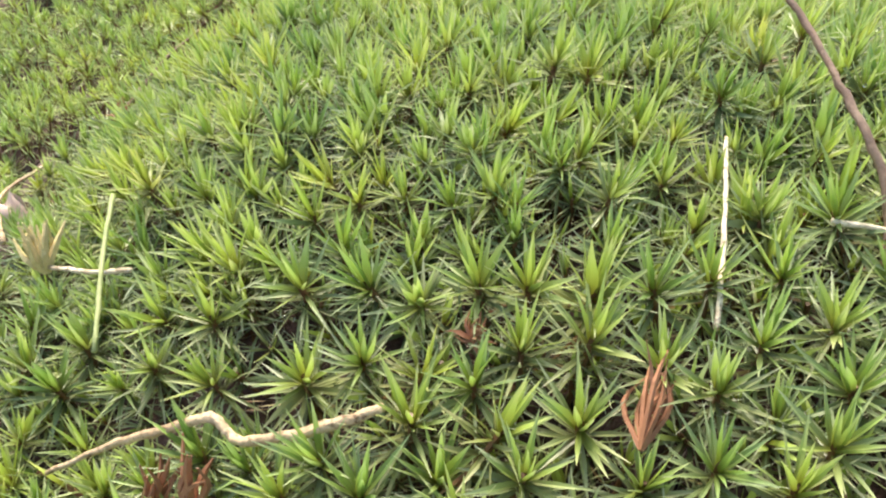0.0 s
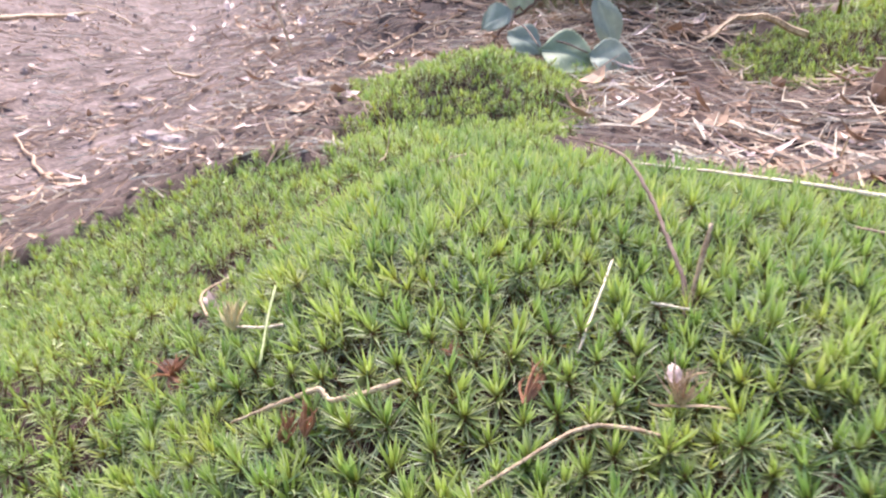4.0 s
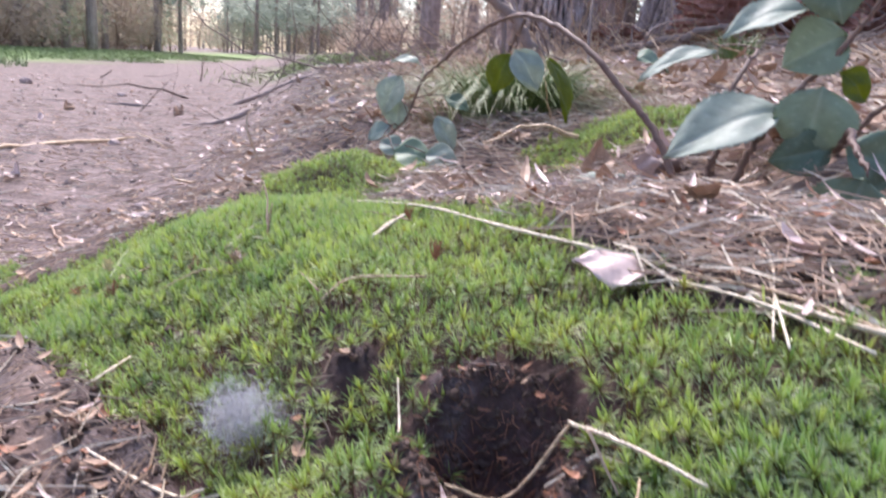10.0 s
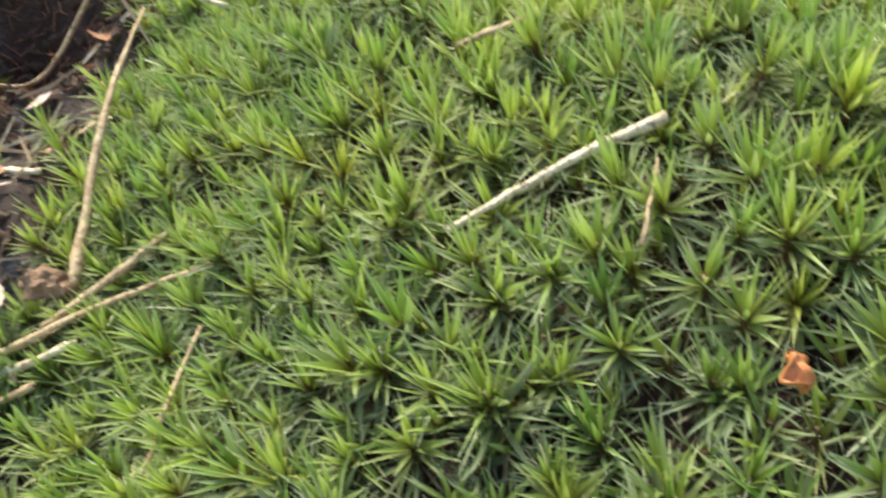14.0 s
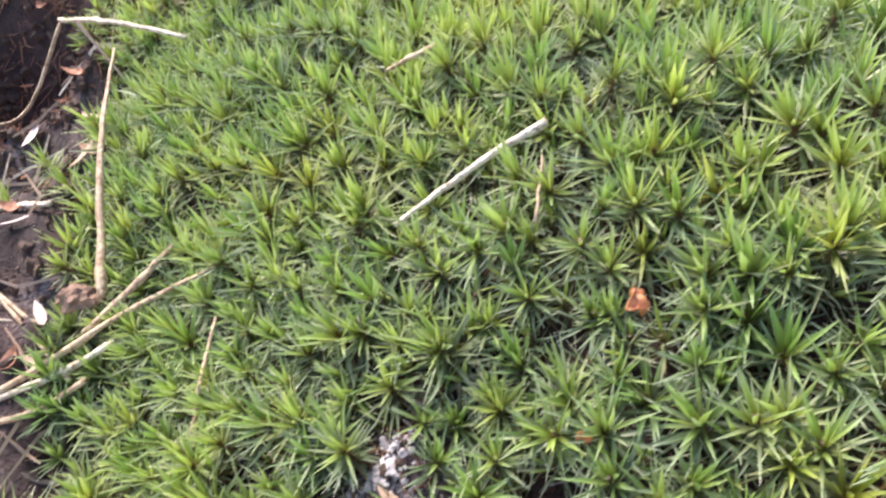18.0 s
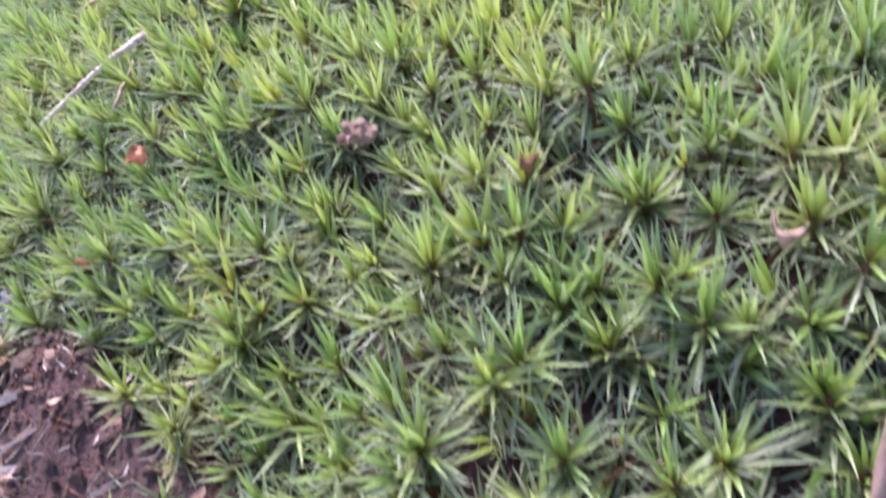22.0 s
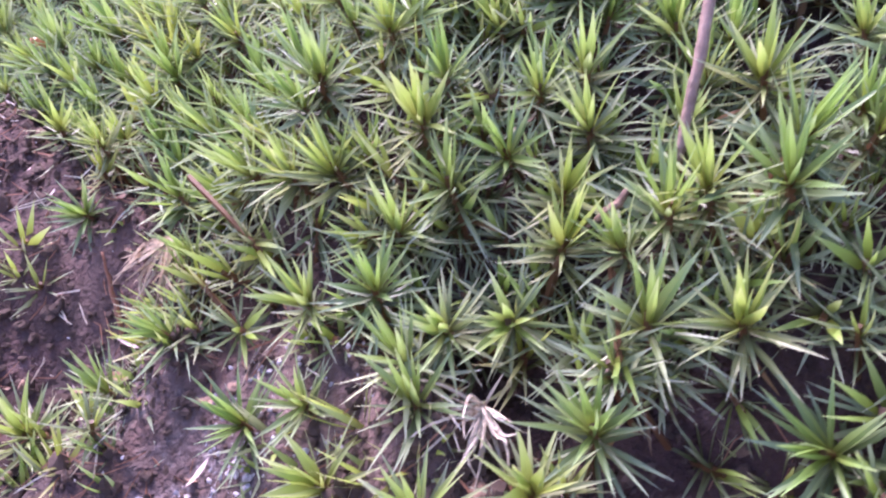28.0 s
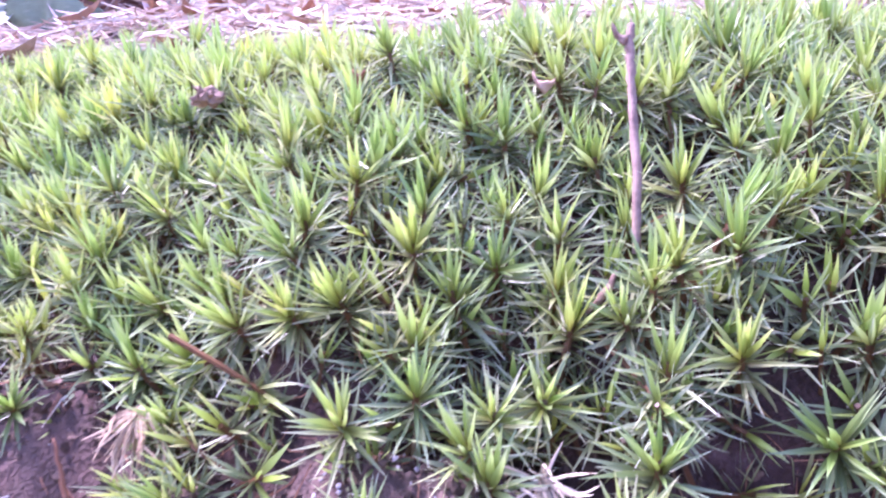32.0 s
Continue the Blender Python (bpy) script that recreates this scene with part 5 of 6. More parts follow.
def flakes(n, where, size, material, seed, lift, label, name="leaf_litter", width=0.6):
    """Small curled scraps of leaf as one mesh."""
    rng = np.random.default_rng(seed)
    v0, f0, a0 = leaf_sheet(1.0, width, 4, 1, 0, 0.5, 1.0 if width > 0.4 else 0.35)
    x, y = where(rng, n)
    V, F, k = [], [], 0
    for xx, yy in zip(x, y):
        m = np.array(Euler((rng.normal(0, 0.26), rng.normal(0, 0.26), rng.uniform(0, 6.28))).to_matrix())
        s = size * rng.uniform(0.5, 1.4)
        V.append((v0 * s) @ m.T + (xx, yy, float(soil(np.array(xx), np.array(yy))) + lift))
        F += [tuple(i + k for i in f) for f in f0]
        k += len(v0)
    tagged(new(name, mesh_of(name, np.concatenate(V), F, material)), label, "litter", kind="stuff")


flakes(160, rim_litter, 0.012, RUST, 21, 0.006, "red-brown scraps along the moss rim")
flakes(1500, bank_litter, 0.030, PALE_LEAF, 31, 0.008, "pale strips of bark and straw on the bank", width=0.13)
flakes(900, bank_litter, 0.030, DEAD_LEAF, 32, 0.007, "brown strips of bark on the bank", width=0.18)
flakes(220, bank_litter, 0.020, DEAD_LEAF, 33, 0.006, "crumpled brown leaf scraps on the bank")
flakes(1000, track_litter, 0.026, DEAD_LEAF, 34, 0.003, "brown strips trodden into the track", width=0.14)
flakes(600, track_litter, 0.022, PALE_LEAF, 35, 0.003, "pale strips trodden into the track", width=0.14)
flakes(260, rim_litter, 0.024, PALE_LEAF, 36, 0.006, "pale strips along the moss rim", width=0.14)
flakes(420, rim_litter, 0.018, DEAD_LEAF, 37, 0.004, "brown strips along the moss rim", width=0.2)
flakes(140, bank_litter, 0.022, DEAD_LEAF, 1, 0.008, "curled brown scraps of leaf among needles")
flakes(90, bank_litter, 0.022, PALE_LEAF, 2, 0.010, "pale dry scraps of leaf among needles")
flakes(900, wide_litter, 0.05, DEAD_LEAF, 41, 0.008, "dead leaves strewn over the upper slope")
flakes(1000, far_litter, 0.034, DEAD_LEAF, 3, 0.015, "dead leaves strewn below the trees")
flakes(420, far_litter, 0.030, PALE_LEAF, 4, 0.02, "pale dead leaves strewn below the trees")
flakes(420, verge_litter, 0.024, DEAD_LEAF, 25, 0.004, "brown leaf scraps between track and bank")
flakes(120, verge_litter, 0.022, PALE_LEAF, 26, 0.004, "pale leaf scraps between track and bank")
flakes(260, slope_litter, 0.012, DEAD_LEAF, 27, 0.002, "brown leaf scraps on the slope", width=0.3)
flakes(300, slope_litter, 0.007, RUST, 28, 0.002, "red-brown crumbs of leaf on the slope")
flakes(1500, mid_track, 0.024, DEAD_LEAF, 23, 0.002, "brown bits of bark on the track", width=0.25)
flakes(450, mid_track, 0.022, PALE_LEAF, 24, 0.002, "pale bits of bark on the track", width=0.22)
flakes(350, mid_track, 0.038, PALE_LEAF, 47, 0.003, "pale curled bits of bark on the track", width=0.4)
flakes(500, track_litter, 0.013, DEAD_LEAF, 5, 0.003, "brown scraps trodden into the track")
flakes(420, foot_litter, 0.013, DEAD_LEAF, 42, 0.0015, "brown strips on the bare soil", width=0.16)
flakes(160, foot_litter, 0.013, PALE_LEAF, 43, 0.0015, "pale strips on the bare soil", width=0.14)
flakes(170, foot_litter, 0.009, DEAD_LEAF, 22, 0.001, "brown scraps of leaf on the bare soil")
flakes(600, foot_litter, 0.0050, RUST, 6, 0.001, "red-brown crumbs on the bare soil")


def crumbs(n, where, size, material, seed, label, fine=1):
    rng = np.random.default_rng(seed)
    bm = bmesh.new()
    bmesh.ops.create_icosphere(bm, subdivisions=fine, radius=1.0)
    v0 = np.array([v.co for v in bm.verts])
    f0 = [tuple(v.index for v in f.verts) for f in bm.faces]
    bm.free()
    x, y = where(rng, n)
    V, F, k = [], [], 0
    for xx, yy in zip(x, y):
        r = size * min(rng.lognormal(0, 0.42), 1.7)
        v = v0 * (1 + rng.normal(0, 0.30 if fine == 1 else 0.13, (len(v0), 1)) + (0.35 * np.sin(v0 @ rng.normal(0, 2.4, 3) + rng.uniform(0, 6))[:, None] if fine > 1 else 0)) * r * rng.uniform(0.6, 1.1, 3)
        V.append(v + (xx, yy, float(soil(np.array(xx), np.array(yy))) + 0.3 * r))
        F += [tuple(i + k for i in f) for f in f0]
        k += len(v0)
    tagged(new("soil_crumbs", mesh_of("soil_crumbs", np.concatenate(V), F, material)), label, "soil", kind="stuff")


PEAT = plain("peat_crumb", (0.035, 0.020, 0.014), (0.13, 0.085, 0.065), 150, 0.95, 1200, 0.0003)
SAND = plain("sand_grain", (0.30, 0.26, 0.26), (0.62, 0.58, 0.58), 300, 0.8, 2500, 0.0002)


def edge_soil(rng, n):
    x, y = rng.uniform(0.10, 0.47, n), rng.uniform(-0.40, 0.06, n)
    d = carpet(x, y)
    keep = (d < 0.004) & (d > -0.10) & (land(x, y) > 0.10)
    return x[keep], y[keep]


def in_hollow(rng, n):
    r, q = 0.038 * np.sqrt(rng.random(n)), rng.uniform(0, 6.283, n)
    return 0.268 + r * np.cos(q), -0.052 + r * np.sin(q)


tagged(new("needle_litter", needles(420, in_hollow, 0.012, 0.00022, RUST, 122, 0.7, 0.002)), "red-brown root fibres lining the hollow", "litter", kind="stuff")
crumbs(900, in_hollow, 0.0012, PEAT, 15, "dark crumbs of peat in the hollow", fine=2)
flakes(22, in_hollow, 0.006, RUST, 44, 0.001, "red-brown scraps in the hollow", width=0.3)


def bare_edge(rng, n):
    x, y = rng.uniform(0.33, 0.48, n), rng.uniform(-0.40, -0.22, n)
    d = carpet(x, y)
    keep = (d < 0.010) & (d > -0.05) & (np.hypot(x - 0.402, y + 0.342) > rng.uniform(0.004, 0.013, n))
    return x[keep], y[keep]


flakes(220, bare_edge, 0.0020, CHIP, 16, 0.0006, "red-brown scraps on the dark peat")
flakes(90, bare_edge, 0.0026, DEAD_LEAF, 17, 0.0006, "pinkish scraps on the dark peat")
tagged(new("needle_litter", needles(1500, bare_edge, 0.007, 0.00014, RUST, 120, 0.4, 0.001)), "fine red fibres on the dark peat", "litter", kind="stuff")
tagged(new("needle_litter", needles(500, bare_edge, 0.008, 0.00016, PALE_STRAW, 121, 0.4, 0.001)), "fine pale fibres on the dark peat", "litter", kind="stuff")
def sand_spot(rng, n):
    return rng.normal(0.401, 0.006, n), rng.normal(-0.342, 0.005, n)


crumbs(500, sand_spot, 0.00028, SAND, 18, "pale grains of washed sand below the moss")
def lichen_spot(rng, n):
    return rng.normal(0.347, 0.0035, n), rng.normal(-0.2345, 0.0028, n)


crumbs(150, lichen_spot, 0.0006, SAND, 47, "whitish crumbs of lichen in a gap of the moss")
crumbs(420, bare_edge, 0.0010, PEAT, 19, "clods of dark peat below the moss", fine=2)
crumbs(160, bare_edge, 0.0009, CHIP, 20, "reddish bits of bark on the peat", fine=2)
flakes(130, bare_edge, 0.0038, PALE_LEAF, 45, 0.0012, "pale frayed strips on the peat", width=0.14)
flakes(80, bare_edge, 0.0032, CHIP, 46, 0.0012, "red-brown curled scraps on the peat", width=0.45)
crumbs(2200, bare_edge, 0.00075, PEAT, 12, "knobbly lumps of dark peat", fine=2)
crumbs(500, slope_litter, 0.0032, PEAT, 13, "knobbly clods of brown soil on the slope", fine=2)
crumbs(900, foot_litter, 0.0018, PEAT, 14, "knobbly lumps of soil below the hollow", fine=2)
crumbs(11000, bare_edge, 0.00042, PEAT, 11, "lumps of dark purple-brown peat")
crumbs(12000, edge_soil, 0.00055, PEAT, 1, "dark crumbs of peaty soil")
crumbs(3000, edge_soil, 0.00022, SAND, 2, "pale grains of sand on the soil")
crumbs(3500, slope_litter, 0.0013, PEAT, 4, "crumbs of brown soil on the slope")
crumbs(1200, slope_litter, 0.0010, DEAD_LEAF, 5, "crumbs of bark on the slope")
crumbs(1500, mid_track, 0.0045, ROOT, 21, "bits of soil and grit on the track")
crumbs(2600, track_litter, 0.003, DEAD_LEAF, 3, "small dark bits on the track")

# ---- dew ----
rng = np.random.default_rng(77)
m, t, b = mat("dew_water", 0.02)
b.inputs["Transmission Weight"].default_value, b.inputs["IOR"].default_value = 1.0, 1.33
bm = bmesh.new()
bmesh.ops.create_icosphere(bm, subdivisions=2, radius=1.0)
v0, f0 = np.array([v.co for v in bm.verts]), [tuple(v.index for v in f.verts) for f in bm.faces]
bm.free()
dx, dy = np.concatenate([rng.uniform(0.33, 0.50, 230), rng.uniform(-0.03, 0.13, 170)]), np.concatenate([rng.uniform(-0.39, -0.15, 230), rng.uniform(0.12, 0.25, 170)])
dz = land(dx, dy) + rng.normal(-0.001, 0.002, len(dx))
V, F = [], []
for i, c in enumerate(np.column_stack([dx, dy, dz])):
    V.append(v0 * rng.uniform(0.00015, 0.00042) + c)
    F += [tuple(k + i * len(v0) for k in f) for f in f0]
tagged(new("dew_drops", mesh_of("dew_drops", np.concatenate(V), F, m, smooth=True)), "tiny clear dew drops on the moss leaf tips", "dew", kind="stuff")


# ---- bramble ----
def bramble_stem(name, pts, radii, parent, seed):
    line = bend(pts, 10, 0.0006, seed)
    v, f = tube(line, radii, 8, 0.05, seed)
    ob = part(name, mesh_of(name, v, f, STEM, smooth=True), parent)
    rng = np.random.default_rng(seed)
    for k in range(3, len(line) - 2, 3):
        d = rng.normal(size=3)
        d -= d @ (line[k + 1] - line[k]) * 0
        d /= np.linalg.norm(d)
        tv, tf = tube([line[k], line[k] + d * 0.003, line[k] + d * 0.005 + (0, 0, -0.001)], [0.0012, 0.0007, 0.0001], 5)
        part("thorn", mesh_of("thorn", tv, tf, STEM), ob)
    return line


def bramble_leaf(parent, at, aim, up, length, width, material, seed, stem_from=None, label=""):
    v, f, a = leaf_sheet(length, width, 32, 10, 0.035, 0.35, -0.35, 0.0009, seed, 0.0012)
    ob = part("leaf", mesh_of("leaf", v, f, material, a, smooth=True), parent, label)
    y_ = Vector(aim).normalized()
    z_ = (Vector(up) - Vector(up).project(y_)).normalized()
    x_ = y_.cross(z_)
    m = Matrix((x_, y_, z_)).transposed().to_4x4()
    ob.matrix_basis = Matrix.Translation(at) @ m
    if stem_from is not None:
        pv, pf = tube(bend([stem_from, (np.array(stem_from) + np.array(at)) / 2 + (0, 0, 0.003), at], 4), [0.0010, 0.0007], 6)
        part("petiole", mesh_of("petiole", pv, pf, STEM, smooth=True), parent)


arch = tagged(new("bramble"), "arching bramble stem with a few green and olive leaves", "bramble")
line = bramble_stem("stem", [(0.405, 0.372, 0.205), (0.382, 0.410, 0.262), (0.350, 0.439, 0.299), (0.316, 0.470, 0.335), (0.272, 0.53, 0.362), (0.236, 0.61, 0.368), (0.185, 0.69, 0.345), (0.135, 0.755, 0.305), (0.116, 0.771, 0.283), (0.098, 0.789, 0.236), (0.07, 0.81, 0.205), (0.05, 0.82, 0.172)],
                    [0.0034, 0.0032, 0.0027, 0.0021, 0.0016, 0.0012], arch, 2)
bramble_leaf(arch, (0.107, 0.808, 0.312), (-1, 0.1, 0.05), (0, -0.35, 1), 0.042, 0.030, BRAMBLE_LIT, 1, (0.125, 0.765, 0.295))
bramble_leaf(arch, (0.083, 0.800, 0.292), (-0.45, -0.1, -1), (-0.3, -1, 0.25), 0.062, 0.044, BRAMBLE_LIT, 2, (0.120, 0.768, 0.288))
bramble_leaf(arch, (0.085, 0.802, 0.258), (-0.2, 0, -1), (-0.2, -1, 0.2), 0.045, 0.040, BRAMBLE_LIT, 3, (0.098, 0.789, 0.240))
bramble_leaf(arch, (0.146, 0.735, 0.246), (0.55, -0.1, -1), (0.4, -1, 0.3), 0.056, 0.030, BRAMBLE_LIT, 4, (0.100, 0.788, 0.250))
bramble_leaf(arch, (0.070, 0.745, 0.206), (0.7, -0.2, -0.3), (0.1, -0.8, 0.8), 0.040, 0.034, BRAMBLE_LIT, 5, (0.08, 0.80, 0.225))
bramble_leaf(arch, (0.098, 0.690, 0.200), (0.9, -0.1, -0.12), (0.1, -0.8, 0.8), 0.055, 0.046, BRAMBLE_HALF_LIT, 6, (0.075, 0.76, 0.215))
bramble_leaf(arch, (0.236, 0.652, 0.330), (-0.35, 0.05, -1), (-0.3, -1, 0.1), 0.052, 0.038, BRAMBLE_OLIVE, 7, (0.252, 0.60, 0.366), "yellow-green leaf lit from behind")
bramble_leaf(arch, (0.243, 0.650, 0.336), (0.55, -0.15, -0.8), (0.2, -1, 0.6), 0.058, 0.042, BRAMBLE_LIT, 8, (0.252, 0.60, 0.366))
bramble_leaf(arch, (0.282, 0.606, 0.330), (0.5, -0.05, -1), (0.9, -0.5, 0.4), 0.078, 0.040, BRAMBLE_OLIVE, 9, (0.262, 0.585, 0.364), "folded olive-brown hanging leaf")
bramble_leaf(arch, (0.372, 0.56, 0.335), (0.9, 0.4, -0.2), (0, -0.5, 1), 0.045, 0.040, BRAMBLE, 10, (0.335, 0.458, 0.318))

bramble_leaf(arch, (0.075, 0.790, 0.222), (-0.8, -0.2, -0.5), (-0.2, -0.8, 0.8), 0.038, 0.032, BRAMBLE_LIT, 11, (0.085, 0.80, 0.22))
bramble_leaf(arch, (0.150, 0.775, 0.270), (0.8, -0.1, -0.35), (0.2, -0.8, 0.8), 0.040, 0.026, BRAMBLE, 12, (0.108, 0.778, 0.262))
bramble_leaf(arch, (0.140, 0.685, 0.200), (0.9, -0.1, -0.15), (0.0, -0.8, 0.8), 0.045, 0.040, BRAMBLE_LIT, 13, (0.098, 0.70, 0.205))

bush = tagged(new("bramble"), "low bramble clump with broad toothed green leaves over litter", "bramble")
for k, pts in enumerate(([(0.423, 0.346, 0.205), (0.440, 0.345, 0.250), (0.463, 0.345, 0.299), (0.501, 0.340, 0.350), (0.520, 0.335, 0.390)],
                         [(0.437, 0.362, 0.212), (0.470, 0.360, 0.240), (0.508, 0.360, 0.258), (0.541, 0.350, 0.306), (0.580, 0.335, 0.330)],
                         [(0.430, 0.395, 0.215), (0.430, 0.400, 0.250), (0.440, 0.412, 0.310), (0.462, 0.440, 0.345)],
                         [(0.508, 0.360, 0.258), (0.502, 0.305, 0.284), (0.484, 0.252, 0.282), (0.478, 0.205, 0.268)],
                         [(0.414, 0.352, 0.210), (0.418, 0.358, 0.245), (0.427, 0.372, 0.272)])):
    bramble_stem("stem", pts, [0.0036, 0.0027, 0.0017], bush, 20 + k)
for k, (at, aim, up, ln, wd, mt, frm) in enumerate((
        ((0.461, 0.335, 0.301), (-0.88, 0, -0.41), (-0.2, -0.68, 0.9), 0.097, 0.060, BRAMBLE_LIT, (0.463, 0.345, 0.300)),
        ((0.486, 0.330, 0.318), (-0.05, 0, -0.5), (-0.1, -1, 0.35), 0.058, 0.062, BRAMBLE_HALF_LIT, (0.470, 0.343, 0.310)),
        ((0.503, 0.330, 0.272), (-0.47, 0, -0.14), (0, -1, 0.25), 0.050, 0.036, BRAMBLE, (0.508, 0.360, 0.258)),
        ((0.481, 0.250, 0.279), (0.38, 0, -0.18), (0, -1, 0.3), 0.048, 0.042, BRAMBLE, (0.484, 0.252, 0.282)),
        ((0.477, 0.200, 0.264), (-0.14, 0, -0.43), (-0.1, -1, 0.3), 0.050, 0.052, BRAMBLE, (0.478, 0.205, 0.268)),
        ((0.471, 0.350, 0.377), (-0.6, 0, -0.22), (0, -0.55, 1), 0.066, 0.040, BRAMBLE_LIT, (0.512, 0.337, 0.372)),
        ((0.503, 0.345, 0.358), (-0.43, 0, -0.26), (-0.1, -1, 0.4), 0.054, 0.050, BRAMBLE_HALF_LIT, (0.501, 0.340, 0.350)),
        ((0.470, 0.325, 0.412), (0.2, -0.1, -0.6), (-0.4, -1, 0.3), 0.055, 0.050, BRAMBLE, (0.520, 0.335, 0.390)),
        ((0.432, 0.470, 0.346), (-0.68, 0, -0.28), (0, -0.35, 1), 0.076, 0.034, BRAMBLE_LIT, (0.462, 0.440, 0.345)),
        ((0.545, 0.330, 0.335), (0.7, -0.4, -0.1), (0, -0.6, 1), 0.070, 0.050, BRAMBLE_LIT, (0.565, 0.340, 0.322)),
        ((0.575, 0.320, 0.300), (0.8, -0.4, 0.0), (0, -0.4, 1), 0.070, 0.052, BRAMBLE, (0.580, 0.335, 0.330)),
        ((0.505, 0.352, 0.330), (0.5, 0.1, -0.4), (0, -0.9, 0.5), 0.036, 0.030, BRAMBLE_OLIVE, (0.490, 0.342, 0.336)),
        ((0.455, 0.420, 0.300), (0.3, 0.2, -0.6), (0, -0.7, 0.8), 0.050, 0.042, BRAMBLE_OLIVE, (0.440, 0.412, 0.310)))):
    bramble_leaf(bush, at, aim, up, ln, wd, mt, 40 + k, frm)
low = tagged(new("bramble_leaflet"), "two fallen bramble leaves lying flat on the litter", "leaf")
bramble_leaf(low, (0.306, 0.468, 0.196), (0.9, -0.02, 0.16), (0.1, -0.6, 1), 0.070, 0.048, BRAMBLE_LIT, 60)
bramble_leaf(low, (0.338, 0.418, 0.200), (0.7, 0.2, 0.40), (0.1, -0.7, 1), 0.052, 0.034, BRAMBLE_LIT, 61)

# ---- grass ----
def grass(name, n, where, length, width, material, seed, lean, label, category="grass", drop=0.5):
    rng = np.random.default_rng(seed)
    x, y, out = where(rng, n)
    n = len(x)
    ln = length * rng.uniform(0.55, 1.2, n)
    d = np.stack([np.cos(out), np.sin(out)], -1)
    side = np.stack([-np.sin(out), np.cos(out)], -1)
    k = lean * rng.uniform(0.3, 1.4, n)
    z0 = soil(x, y)
    V = np.zeros((n, 7, 3))
    for i, s in enumerate((0.0, 0.4, 0.75, 1.0)):
        r = ln * k * s ** 1.6
        z = z0 + ln * (s - drop * k * s ** 3 * 0.5)
        w = width * (1 - 0.85 * s) * np.ones(n)
        c = np.stack([x + d[:, 0] * r, y + d[:, 1] * r, z], -1)
        off = np.concatenate([side * w[:, None], np.zeros((n, 1))], 1)
        if i < 3:
            V[:, 2 * i], V[:, 2 * i + 1] = c - off, c + off
        else:
            V[:, 6] = c
    b = (np.arange(n) * 7)[:, None]
    F = (b + np.array([0, 1, 3, 2])).tolist() + (b + np.array([2, 3, 5, 4])).tolist() + (b + np.array([4, 5, 6])).tolist()
    return tagged(new(name, mesh_of(name, V.reshape(-1, 3), F, material)), label, category, kind="stuff")


def clump(cx, cy, r):
    def where(rng, n):
        a, q = rng.uniform(0, 6.283, n), r * np.sqrt(rng.random(n))
        return cx + q * np.cos(a), cy + q * np.sin(a), a + rng.normal(0, 0.4, n)
    return where


grass("grass_tuft", 1500, clump(0.240, 0.97, 0.082), 0.125, 0.0010, TUFT, 1, 1.5, "arching tuft of fine green grass on the bank", drop=0.9)
grass("grass_tuft", 200, clump(0.19, 0.97, 0.095), 0.14, 0.0009, HAIR_GRASS, 2, 1.7, "pale dry blades mixed into a grass tuft", drop=0.9)
grass("grass_tuft", 160, clump(0.78, 1.9, 0.05), 0.12, 0.0016, TUFT, 3, 0.9, "small green grass tuft below the trees", drop=0.8)


def verge_blades(rng, n):
    y = rng.uniform(4.5, 24, n)
    x = -4.5 - 0.21 * (y - 5.8) - 3.4 * rng.random(n) ** 1.1 + 0.4 * np.sin(y * 1.3)
    return x, y, rng.uniform(0, 6.283, n)


def right_verge(rng, n):
    y = rng.uniform(6.5, 13, n)
    x = 0.25 - 0.30 * (y - 0.85) + rng.normal(0, 0.45, n)
    return x, y, rng.uniform(0, 6.283, n)


grass("verge_grass", 15000, verge_blades, 0.055, 0.005, GRASS, 4, 0.6, "strip of bright green grass along the track")
grass("verge_grass", 3000, right_verge, 0.09, 0.006, HAIR_GRASS, 5, 0.6, "yellowish grass at the far side of the track")


